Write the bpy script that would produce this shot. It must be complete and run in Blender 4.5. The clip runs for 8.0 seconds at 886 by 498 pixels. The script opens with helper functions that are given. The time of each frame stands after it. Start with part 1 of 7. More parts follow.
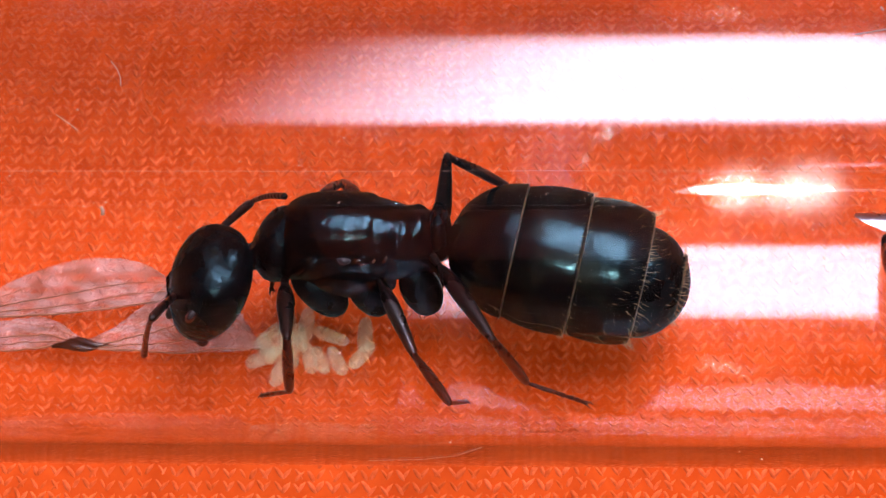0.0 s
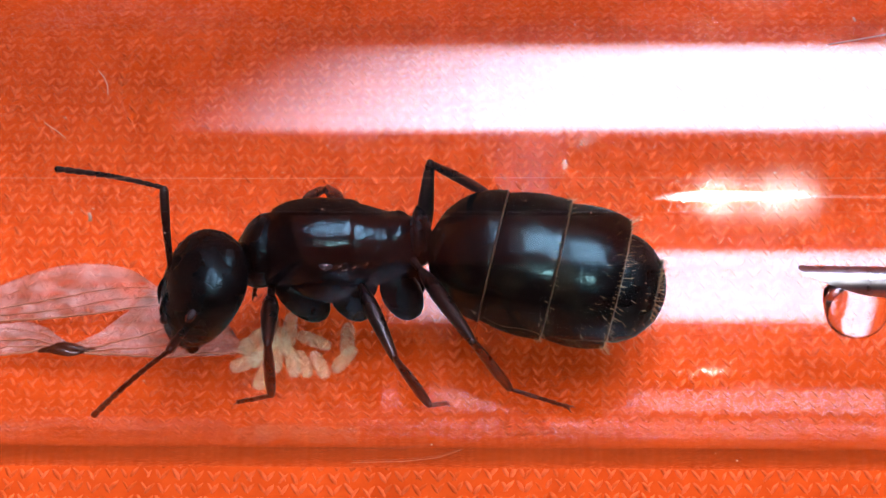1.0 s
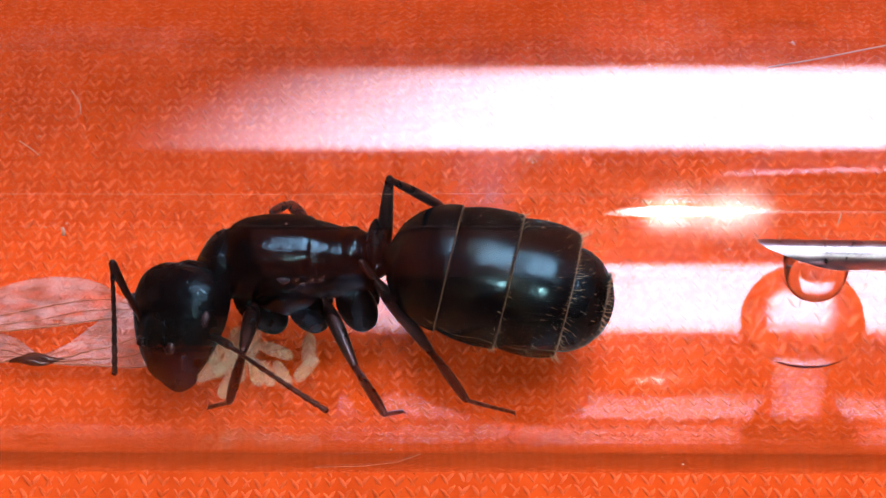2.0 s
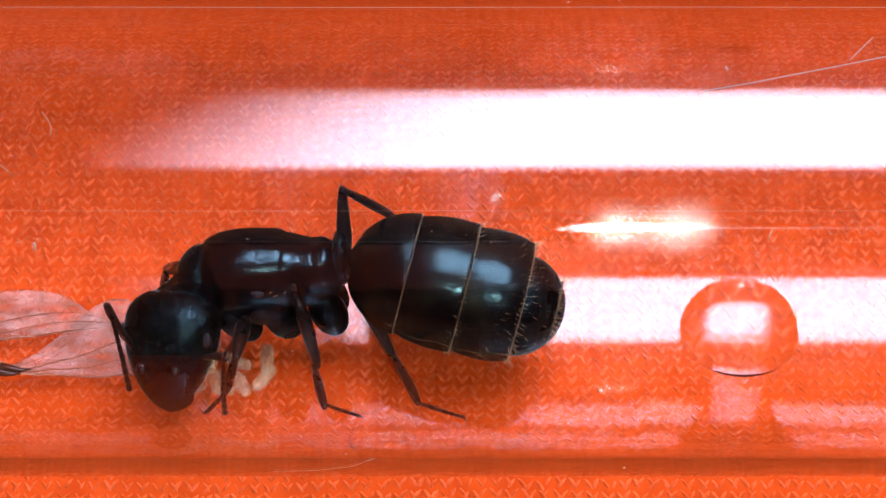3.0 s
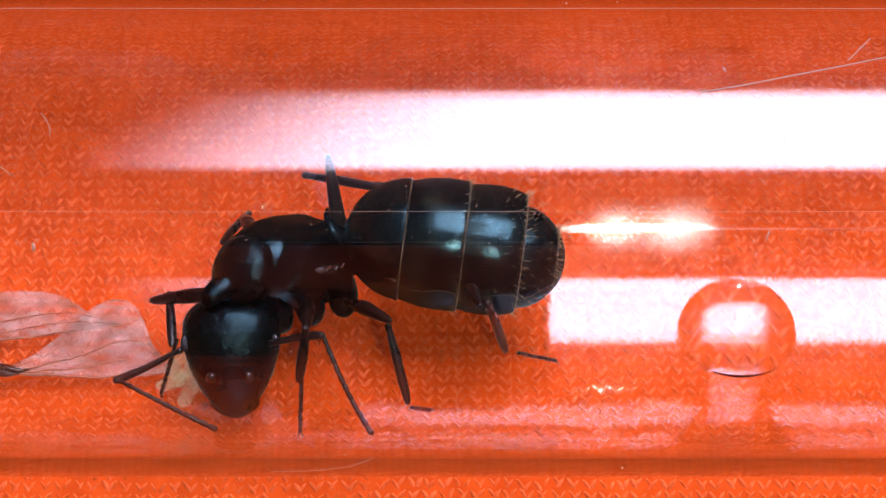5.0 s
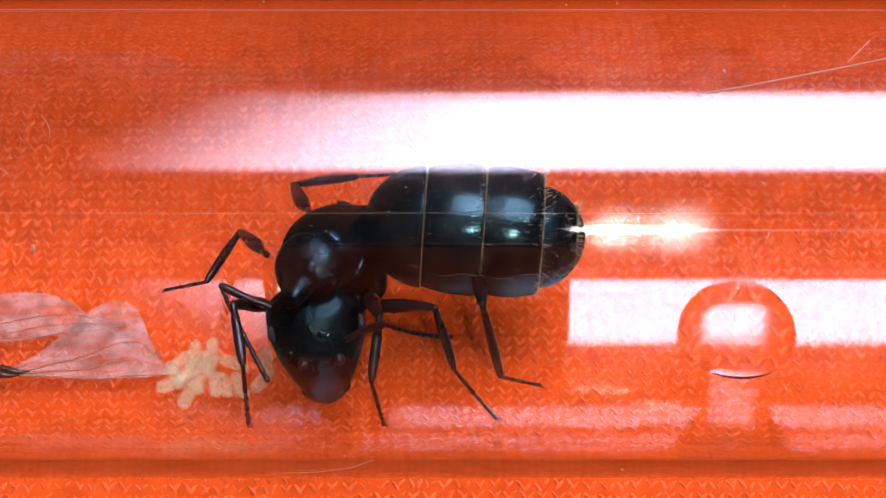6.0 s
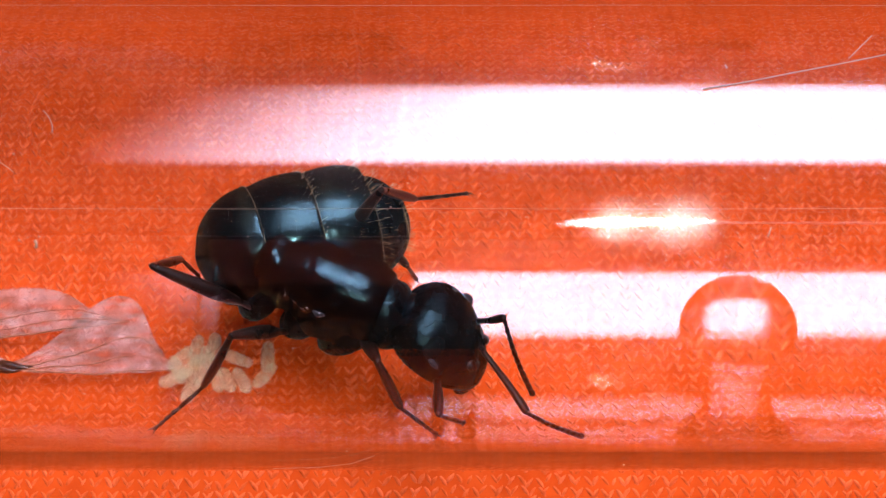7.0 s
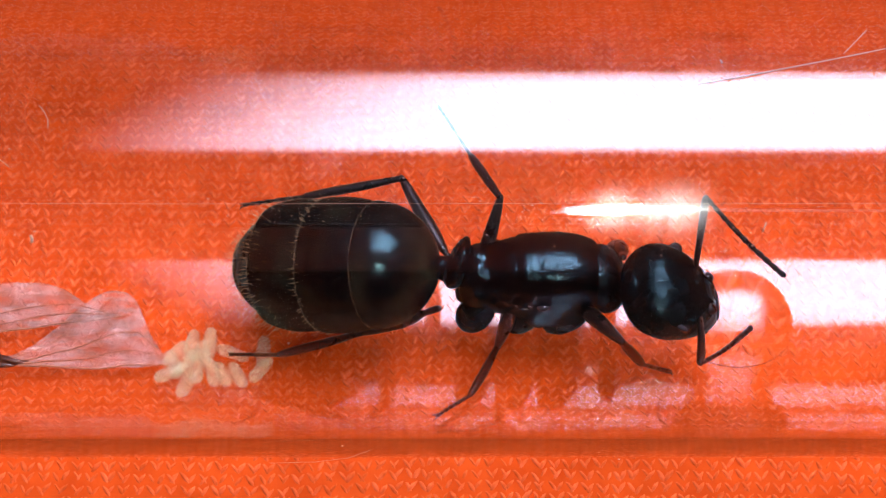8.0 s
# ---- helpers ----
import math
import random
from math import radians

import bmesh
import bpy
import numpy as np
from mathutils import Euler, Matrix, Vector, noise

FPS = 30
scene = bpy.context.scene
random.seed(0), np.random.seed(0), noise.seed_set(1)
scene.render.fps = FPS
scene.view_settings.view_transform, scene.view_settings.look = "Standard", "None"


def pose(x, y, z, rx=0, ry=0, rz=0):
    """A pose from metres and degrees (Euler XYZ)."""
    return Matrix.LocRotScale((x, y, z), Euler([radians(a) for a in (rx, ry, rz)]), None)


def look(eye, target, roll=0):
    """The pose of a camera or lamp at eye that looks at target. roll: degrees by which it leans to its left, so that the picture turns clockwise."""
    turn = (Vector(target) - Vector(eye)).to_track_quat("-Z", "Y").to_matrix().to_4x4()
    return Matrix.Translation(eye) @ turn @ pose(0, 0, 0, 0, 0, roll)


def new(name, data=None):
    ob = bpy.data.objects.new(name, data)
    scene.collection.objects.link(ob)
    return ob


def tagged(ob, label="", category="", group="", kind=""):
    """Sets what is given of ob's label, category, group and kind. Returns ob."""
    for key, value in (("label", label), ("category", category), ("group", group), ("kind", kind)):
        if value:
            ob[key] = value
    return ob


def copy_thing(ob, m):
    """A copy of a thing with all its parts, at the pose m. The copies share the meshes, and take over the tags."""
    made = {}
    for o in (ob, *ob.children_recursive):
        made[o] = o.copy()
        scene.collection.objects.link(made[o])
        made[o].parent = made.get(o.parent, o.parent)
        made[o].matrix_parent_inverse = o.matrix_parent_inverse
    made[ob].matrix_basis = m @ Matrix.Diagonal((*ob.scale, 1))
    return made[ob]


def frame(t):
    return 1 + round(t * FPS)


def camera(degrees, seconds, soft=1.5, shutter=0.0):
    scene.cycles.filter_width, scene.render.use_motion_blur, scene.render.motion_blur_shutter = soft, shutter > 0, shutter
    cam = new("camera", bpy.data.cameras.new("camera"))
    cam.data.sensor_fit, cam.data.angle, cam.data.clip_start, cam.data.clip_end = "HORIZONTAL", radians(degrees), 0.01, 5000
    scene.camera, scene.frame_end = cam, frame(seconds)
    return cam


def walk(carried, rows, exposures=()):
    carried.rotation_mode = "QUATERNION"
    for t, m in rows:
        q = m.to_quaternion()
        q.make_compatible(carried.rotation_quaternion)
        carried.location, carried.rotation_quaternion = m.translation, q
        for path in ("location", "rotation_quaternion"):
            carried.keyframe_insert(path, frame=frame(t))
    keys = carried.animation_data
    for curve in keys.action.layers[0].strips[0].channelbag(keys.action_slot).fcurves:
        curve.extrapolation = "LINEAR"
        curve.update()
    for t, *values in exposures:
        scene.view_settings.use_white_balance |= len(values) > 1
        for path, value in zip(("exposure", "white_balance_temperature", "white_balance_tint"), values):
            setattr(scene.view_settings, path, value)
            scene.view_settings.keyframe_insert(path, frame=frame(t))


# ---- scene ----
cam = camera(24.0, 8.0, soft=1.3)
walk(cam, [
    (0.00, look((0.000000, -0.032161, 0.059469), (-0.003425, -0.001449, 0.007094), -5.395)),
    (0.50, look((0.000000, -0.032161, 0.059469), (-0.003425, -0.001449, 0.007094), -5.395)),
    (0.55, look((0.000000, -0.032161, 0.059469), (-0.003425, -0.001449, 0.007094), -5.395)),
    (1.00, look((0.000000, -0.032720, 0.060362), (-0.002870, -0.001307, 0.007183), -4.428)),
    (1.50, look((0.000000, -0.033404, 0.061458), (-0.002237, -0.001142, 0.007286), -3.364)),
    (2.00, look((0.000000, -0.034061, 0.062509), (-0.001585, -0.000962, 0.007399), -2.325)),
    (3.17, look((0.000000, -0.035770, 0.065243), (0.000000, -0.000559, 0.007651), 0.000)),
    (3.50, look((0.000000, -0.035770, 0.065243), (0.000000, -0.000559, 0.007651), 0.000)),
    (4.50, look((0.000000, -0.035770, 0.065243), (0.000000, -0.000559, 0.007651), 0.000)),
    (5.80, look((0.000000, -0.035770, 0.065243), (0.000000, -0.000528, 0.007670), 0.000)),
    (6.00, look((0.000000, -0.035770, 0.065243), (0.000000, -0.000512, 0.007680), 0.000)),
    (6.20, look((0.000000, -0.035770, 0.065243), (0.000000, -0.000458, 0.007714), 0.000)),
    (6.50, look((0.000000, -0.035770, 0.065243), (-0.000027, -0.000404, 0.007748), -0.038)),
    (6.70, look((0.000000, -0.035770, 0.065243), (-0.000046, -0.000497, 0.007690), -0.063)),
    (7.00, look((0.000000, -0.035805, 0.065301), (-0.000064, -0.000637, 0.007602), -0.089)),
    (7.50, look((0.000000, -0.035805, 0.065301), (0.000009, -0.000730, 0.007544), 0.013)),
    (8.00, look((0.000000, -0.035841, 0.065358), (0.000083, -0.000778, 0.007514), 0.114)),
])

# ---- world and lamps ----
MM = 0.001
AXIS = Vector((0, 0, 0.008))          # the axis of the tube, lying along x
ELEV = radians(58.0)


def from_axis(degrees_up, distance, x):
    """A place at an angle, measured from the viewer's side of the table over the top, round the tube."""
    a = radians(degrees_up)
    return AXIS + Vector((x, -math.cos(a) * distance, math.sin(a) * distance))


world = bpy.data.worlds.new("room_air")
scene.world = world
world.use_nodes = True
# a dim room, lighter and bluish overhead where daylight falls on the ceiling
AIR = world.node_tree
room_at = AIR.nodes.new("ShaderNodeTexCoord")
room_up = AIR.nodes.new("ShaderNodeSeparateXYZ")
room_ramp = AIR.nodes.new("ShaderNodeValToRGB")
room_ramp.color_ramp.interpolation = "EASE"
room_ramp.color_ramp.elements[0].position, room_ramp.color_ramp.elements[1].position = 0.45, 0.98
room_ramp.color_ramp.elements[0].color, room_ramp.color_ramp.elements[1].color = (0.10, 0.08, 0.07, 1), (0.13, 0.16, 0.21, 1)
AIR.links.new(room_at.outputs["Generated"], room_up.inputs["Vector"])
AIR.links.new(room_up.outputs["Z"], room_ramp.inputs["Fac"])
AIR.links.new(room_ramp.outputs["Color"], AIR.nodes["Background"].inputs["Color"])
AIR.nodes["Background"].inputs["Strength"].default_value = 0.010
scene.view_settings.exposure = 4.37

# ---- materials ----


def material(name, base=(0.5, 0.5, 0.5), rough=0.5, metal=0.0, **extra):
    m = bpy.data.materials.new(name)
    m.use_nodes = True
    b = m.node_tree.nodes["Principled BSDF"]
    b.inputs["Base Color"].default_value = (*base, 1)
    b.inputs["Roughness"].default_value = rough
    b.inputs["Metallic"].default_value = metal
    for k, v in extra.items():
        b.inputs[k.replace("_", " ")].default_value = v
    return m


def node(m, kind, **settings):
    n = m.node_tree.nodes.new(kind)
    for k, v in settings.items():
        n.inputs[k.replace("_", " ")].default_value = v
    return n


def wire(m, a, out, b, inp):
    m.node_tree.links.new(a.outputs[out], b.inputs[inp])


def mottled(m, low, high, scale, detail=4.0, bump=0.0, bump_scale=None, rough=None, where="Object", distance=0.00002, fine=3.0):
    """Two colours mixed by noise, fine relief, and roughness that varies."""
    b = m.node_tree.nodes["Principled BSDF"]
    at = m.node_tree.nodes.new("ShaderNodeTexCoord")
    n = node(m, "ShaderNodeTexNoise", Scale=scale, Detail=detail)
    wire(m, at, where, n, "Vector")
    ramp = m.node_tree.nodes.new("ShaderNodeValToRGB")
    ramp.color_ramp.elements[0].position, ramp.color_ramp.elements[1].position = 0.35, 0.68
    ramp.color_ramp.elements[0].color, ramp.color_ramp.elements[1].color = (*low, 1), (*high, 1)
    wire(m, n, "Fac", ramp, "Fac")
    wire(m, ramp, "Color", b, "Base Color")
    if bump:
        n2 = node(m, "ShaderNodeTexNoise", Scale=bump_scale or scale * 6, Detail=fine, Roughness=0.55)
        wire(m, at, where, n2, "Vector")
        bu = node(m, "ShaderNodeBump", Strength=bump, Distance=distance)
        wire(m, n2, "Fac", bu, "Height")
        wire(m, bu, "Normal", b, "Normal")
        wire(m, bu, "Normal", b, "Coat Normal")
    if rough:
        mr = node(m, "ShaderNodeMapRange", To_Min=rough[0], To_Max=rough[1])
        wire(m, n, "Fac", mr, "Value")
        wire(m, mr, "Result", b, "Roughness")
    return m


def tinted_shine(m, colour, ior):
    """A gloss over the dark body colour, tinted blue to paint a bluish sheen and mute the cloth's orange reflection."""
    nt = m.node_tree
    b = nt.nodes["Principled BSDF"]
    b.inputs["Specular IOR Level"].default_value = 0.0
    g = node(m, "ShaderNodeBsdfGlossy", Color=(*colour, 1))
    f = node(m, "ShaderNodeFresnel", IOR=ior)
    mix = nt.nodes.new("ShaderNodeMixShader")
    wire(m, nt.nodes["Bump"], "Normal", g, "Normal")
    wire(m, nt.nodes["Bump"], "Normal", f, "Normal")
    wire(m, nt.nodes["Map Range"], "Result", g, "Roughness")
    wire(m, f, "Fac", mix, "Fac")
    wire(m, b, "BSDF", mix, 1)
    wire(m, g, "BSDF", mix, 2)
    wire(m, mix, "Shader", nt.nodes["Material Output"], "Surface")


def glass(name, ior, tint=(1, 1, 1)):
    m = bpy.data.materials.new(name)
    m.use_nodes = True
    nt = m.node_tree
    nt.nodes.remove(nt.nodes["Principled BSDF"])
    g = node(m, "ShaderNodeBsdfGlass", IOR=ior, Roughness=0.0, Color=(*tint, 1))
    nt.links.new(g.outputs[0], nt.nodes["Material Output"].inputs["Surface"])
    return m


def glow(name, colour, strength, fade=None):
    """A lamp's face; fade: the lamp dims towards its near end, over a length in its own x, and towards its long edges."""
    m = bpy.data.materials.new(name)
    m.use_nodes = True
    nt = m.node_tree
    nt.nodes.remove(nt.nodes["Principled BSDF"])
    em = node(m, "ShaderNodeEmission", Color=(*colour, 1), Strength=strength)
    nt.links.new(em.outputs[0], nt.nodes["Material Output"].inputs["Surface"])
    if fade:
        x0, x1, low, half, soft, slant = fade
        at = nt.nodes.new("ShaderNodeTexCoord")
        sep = nt.nodes.new("ShaderNodeSeparateXYZ")
        wire(m, at, "Object", sep, "Vector")
        lean = node(m, "ShaderNodeMath")
        lean.operation = "MULTIPLY_ADD"
        wire(m, sep, "Y", lean, 0)
        lean.inputs[1].default_value = slant
        wire(m, sep, "X", lean, 2)
        along = node(m, "ShaderNodeMapRange", From_Min=x0, From_Max=x1, To_Min=low, To_Max=strength)
        along.interpolation_type = "SMOOTHSTEP"
        wire(m, lean, "Value", along, "Value")
        wide = node(m, "ShaderNodeMath")
        wide.operation = "ABSOLUTE"
        wire(m, sep, "Y", wide, 0)
        edge = node(m, "ShaderNodeMapRange", From_Min=half - soft, From_Max=half, To_Min=1.0, To_Max=0.0)
        wire(m, wide, "Value", edge, "Value")
        both = node(m, "ShaderNodeMath")
        both.operation = "MULTIPLY"
        wire(m, along, "Result", both, 0)
        wire(m, edge, "Result", both, 1)
        wire(m, both, "Value", em, "Strength")
    return m


# one cotton in two tones: sheet darker as shade in the gaps, yarn lighter as highlight
CLOTH = material("orange_cotton_knit", (0.6, 0.05, 0.005), 0.95, Specular_IOR_Level=0.08)
mottled(CLOTH, (0.40, 0.044, 0.0034), (0.50, 0.062, 0.0056), 900, bump=0.25, bump_scale=14000)
YARN = material("orange_cotton_yarn", (0.7, 0.06, 0.006), 0.9, Specular_IOR_Level=0.12)
mottled(YARN, (0.44, 0.063, 0.008), (0.64, 0.122, 0.034), 2600, bump=0.5, bump_scale=16000)
GLASS = glass("clear_glass", 1.48, (0.996, 0.997, 0.996))
HAZE = node(GLASS, "ShaderNodeBsdfGlossy", Roughness=0.11, Anisotropy=0.80, Rotation=0.25, Color=(1, 1, 1, 1))
HAZE.distribution = "BECKMANN"
HAZE_AXIS = node(GLASS, "ShaderNodeTangent")      # stretches the haze round the tube, imitating bloom about the lamp's highlight
HAZE_AXIS.axis = "X"
wire(GLASS, HAZE_AXIS, "Tangent", HAZE, "Tangent")
HAZE_MIX = node(GLASS, "ShaderNodeMixShader", Fac=0.006)
GLASS.node_tree.links.new(GLASS.node_tree.nodes["Glass BSDF"].outputs[0], HAZE_MIX.inputs[1])
wire(GLASS, HAZE, "BSDF", HAZE_MIX, 2)
# both skins of the wall shine a little more than bare glass
GLOSS = node(GLASS, "ShaderNodeBsdfGlossy", Roughness=0.022, Color=(1, 1, 1, 1))
GLOSS_MIX = node(GLASS, "ShaderNodeMixShader")
wire(GLASS, node(GLASS, "ShaderNodeFresnel", IOR=1.30), "Fac", GLOSS_MIX, "Fac")
wire(GLASS, HAZE_MIX, "Shader", GLOSS_MIX, 1)
wire(GLASS, GLOSS, "BSDF", GLOSS_MIX, 2)
wire(GLASS, GLOSS_MIX, "Shader", GLASS.node_tree.nodes["Material Output"], "Surface")
WATER = glass("water", 1.333)
WETTED = bpy.data.materials.new("water_on_glass")
WETTED.use_nodes = True
WET_MIX = node(WETTED, "ShaderNodeMixShader", Fac=0.08)
wire(WETTED, node(WETTED, "ShaderNodeBsdfRefraction", IOR=1.25, Roughness=0.0), "BSDF", WET_MIX, 1)
wire(WETTED, node(WETTED, "ShaderNodeBsdfTransparent"), "BSDF", WET_MIX, 2)
wire(WETTED, WET_MIX, "Shader", WETTED.node_tree.nodes["Material Output"], "Surface")
CUTICLE = material("black_cuticle", (0.002, 0.002, 0.003), 0.4)
mottled(CUTICLE, (0.0004, 0.0004, 0.0006), (0.0016, 0.0011, 0.001), 700, bump=0.65, bump_scale=2600, rough=(0.07, 0.20), distance=0.00008, fine=3.5)
tinted_shine(CUTICLE, (0.25, 0.52, 0.62), 1.74)
SMOOTH = material("smooth_black_cuticle", (0.002, 0.002, 0.003), 0.4)
mottled(SMOOTH, (0.0004, 0.0004, 0.0006), (0.012, 0.011, 0.0045), 900, detail=7.0, bump=0.6, bump_scale=1500, rough=(0.10, 0.30), distance=0.00006, fine=3.5)
SMOOTH.node_tree.nodes["Color Ramp"].color_ramp.elements[0].position = 0.47
SMOOTH.node_tree.nodes["Color Ramp"].color_ramp.elements[1].position = 0.74
tinted_shine(SMOOTH, (0.24, 0.52, 0.60), 1.74)
DULL = material("matt_black_cuticle", (0.002, 0.002, 0.002), 0.3)
mottled(DULL, (0.0004, 0.0004, 0.0005), (0.002, 0.0012, 0.001), 900, bump=0.9, bump_scale=2400, rough=(0.18, 0.36), distance=0.00009, fine=3.5)
tinted_shine(DULL, (0.24, 0.50, 0.58), 1.54)
LEG = material("dark_brown_cuticle", (0.02, 0.008, 0.005), 0.3)
mottled(LEG, (0.002, 0.0013, 0.0012), (0.012, 0.0045, 0.0026), 1200, bump=0.4, bump_scale=14000, rough=(0.2, 0.38))
RIM = material("straw_yellow_membrane", (0.35, 0.22, 0.07), 0.35)
mottled(RIM, (0.003, 0.002, 0.0015), (0.11, 0.07, 0.026), 2200)
HAIR = material("golden_hair", (0.45, 0.33, 0.17), 0.35)
EYE = material("compound_eye", (0.02, 0.018, 0.02), 0.15)
EGG = material("cream_egg", (0.60, 0.55, 0.32), 0.10, Subsurface_Weight=0.4, Subsurface_Scale=0.0006, Alpha=0.22, IOR=1.45, Coat_Weight=1.0, Coat_Roughness=0.04)
EGG.node_tree.nodes["Principled BSDF"].inputs["Subsurface Radius"].default_value = (1.0, 0.7, 0.4)
STEEL = material("brushed_steel", (0.42, 0.43, 0.46), 0.28, 1.0)
mottled(STEEL, (0.30, 0.31, 0.33), (0.52, 0.53, 0.56), 1800, rough=(0.2, 0.38))
FIBRE = material("pale_lint", (0.45, 0.3, 0.22), 0.6)
VEIN = material("brown_wing_vein", (0.24, 0.09, 0.04), 0.4)
STUB = material("amber_brown_stub", (0.03, 0.009, 0.003), 0.25)
WOOD = mottled(material("pale_wood", (0.4, 0.27, 0.16), 0.5), (0.3, 0.19, 0.1), (0.45, 0.31, 0.19), 12)
PHONE = mottled(material("dark_phone_back", (0.03, 0.03, 0.035), 0.35), (0.025, 0.025, 0.03), (0.04, 0.04, 0.045), 80)
BUMP = material("grey_camera_glass", (0.28, 0.27, 0.27), 0.3)
PLASTIC = material("white_plastic", (0.8, 0.8, 0.8), 0.4)


def membrane():
    m = material("clear_brown_wing", (0.78, 0.60, 0.48), 0.25)
    b = m.node_tree.nodes["Principled BSDF"]
    mottled(m, (0.30, 0.115, 0.07), (0.70, 0.42, 0.37), 1500, bump=1.0, bump_scale=7000, distance=0.0001, fine=5.0)
    # thin and thick places of the membrane
    at = m.node_tree.nodes.new("ShaderNodeTexCoord")
    stretch = node(m, "ShaderNodeMapping", Scale=(0.35, 1.3, 1.3))
    n = node(m, "ShaderNodeTexNoise", Scale=2200, Detail=6.0, Roughness=0.7)
    wire(m, at, "Object", stretch, "Vector")
    wire(m, stretch, "Vector", n, "Vector")
    mr = node(m, "ShaderNodeMapRange", From_Min=0.38, From_Max=0.68, To_Min=0.14, To_Max=0.56)
    wire(m, n, "Fac", mr, "Value")
    wire(m, mr, "Result", b, "Alpha")
    return m


WING = membrane()

# ---- shapes ----


def finish(name, bm, mat, parent=None, label="", smooth=True):
    me = bpy.data.meshes.new(name)
    bm.to_mesh(me)
    bm.free()
    if smooth:
        me.polygons.foreach_set("use_smooth", [True] * len(me.polygons))
    me.materials.append(mat)
    ob = new(name, me)
    ob.parent = parent
    if label:
        ob["label"] = label
    return ob


def part(name, bm, mat, parent, label="", smooth=True):
    return finish(name, bm, mat, parent, label, smooth)


def curve_through(points, n):
    """n values along a smooth run through the points (tuples of equal length)."""
    p = np.array([points[0]] + list(points) + [points[-1]], float)
    out = []
    for i in range(n):
        s = i / (n - 1) * (len(points) - 1)
        k = min(int(s), len(points) - 2)
        t = s - k
        a, b, c, d = p[k], p[k + 1], p[k + 2], p[k + 3]
        out.append(0.5 * (2 * b + (c - a) * t + (2 * a - 5 * b + 4 * c - d) * t * t + (3 * b - a - 3 * c + d) * t ** 3))
    return out


def loft(stations, rings=16, seg=20, power=2.0, bm=None, unit=MM):
    """A closed body along x. stations: x, middle y, middle z, half width, half height; power 2 is round, more is boxy."""
    bm = bm or bmesh.new()
    loops = []
    for x, cy, cz, ry, rz in curve_through(stations, rings):
        ry, rz = max(ry, 1e-3), max(rz, 1e-3)
        loop = []
        for k in range(seg):
            a = 2 * math.pi * k / seg
            c, s = math.cos(a), math.sin(a)
            c, s = math.copysign(abs(c) ** (2 / power), c), math.copysign(abs(s) ** (2 / power), s)
            loop.append(bm.verts.new(Vector((x, cy + ry * c, cz + rz * s)) * unit))
        loops.append(loop)
    for a, b in zip(loops, loops[1:]):
        for k in range(seg):
            bm.faces.new((a[k], a[(k + 1) % seg], b[(k + 1) % seg], b[k]))
    bm.faces.new(loops[0][::-1])
    bm.faces.new(loops[-1])
    bmesh.ops.recalc_face_normals(bm, faces=bm.faces[:])
    return bm


def egg_shape(length, ry, rz, power=2.0, n=9, cy=0.0, cz=0.0, x0=None):
    """Stations of an ellipsoid along x, centred unless x0 is given."""
    x0 = -length / 2 if x0 is None else x0
    st = []
    for i in range(n):
        a = math.pi * i / (n - 1)
        st.append((x0 + length / 2 * (1 - math.cos(a)), cy, cz, ry * math.sin(a) ** 0.9, rz * math.sin(a) ** 0.9))
    return st


def tube(points, radii, seg=7, bm=None, unit=MM):
    """A round strand along 3D points, closed at both ends."""
    bm = bm or bmesh.new()
    pts = [Vector(p) for p in points]
    loops = []
    side = None
    for i, p in enumerate(pts):
        d = (pts[min(i + 1, len(pts) - 1)] - pts[max(i - 1, 0)]).normalized()
        if side is None:
            side = d.orthogonal().normalized()
        side = (side - d * side.dot(d)).normalized()
        up = d.cross(side)
        r = radii[i] if hasattr(radii, "__len__") else radii
        loops.append([bm.verts.new((p + (side * math.cos(2 * math.pi * k / seg) + up * math.sin(2 * math.pi * k / seg)) * r) * unit) for k in range(seg)])
    for a, b in zip(loops, loops[1:]):
        for k in range(seg):
            bm.faces.new((a[k], a[(k + 1) % seg], b[(k + 1) % seg], b[k]))
    bm.faces.new(loops[0][::-1])
    bm.faces.new(loops[-1])
    return bm


def box(x0, x1, y0, y1, z0, z1, bm=None):
    bm = bm or bmesh.new()
    m = Matrix.LocRotScale(((x0 + x1) / 2, (y0 + y1) / 2, (z0 + z1) / 2), None, (x1 - x0, y1 - y0, z1 - z0))
    bmesh.ops.create_cube(bm, size=1, matrix=m)
    return bm


# ---- the table and its lamps ----


def table():
    bm = box(-0.36, 0.36, -0.22, 0.30, -0.034, -0.004)
    bmesh.ops.bevel(bm, geom=bm.edges[:], offset=0.004, segments=2, affect="EDGES")
    tagged(finish("table_top", bm, WOOD, smooth=False), "pale wooden table top under the orange cloth", "table", kind="structure")


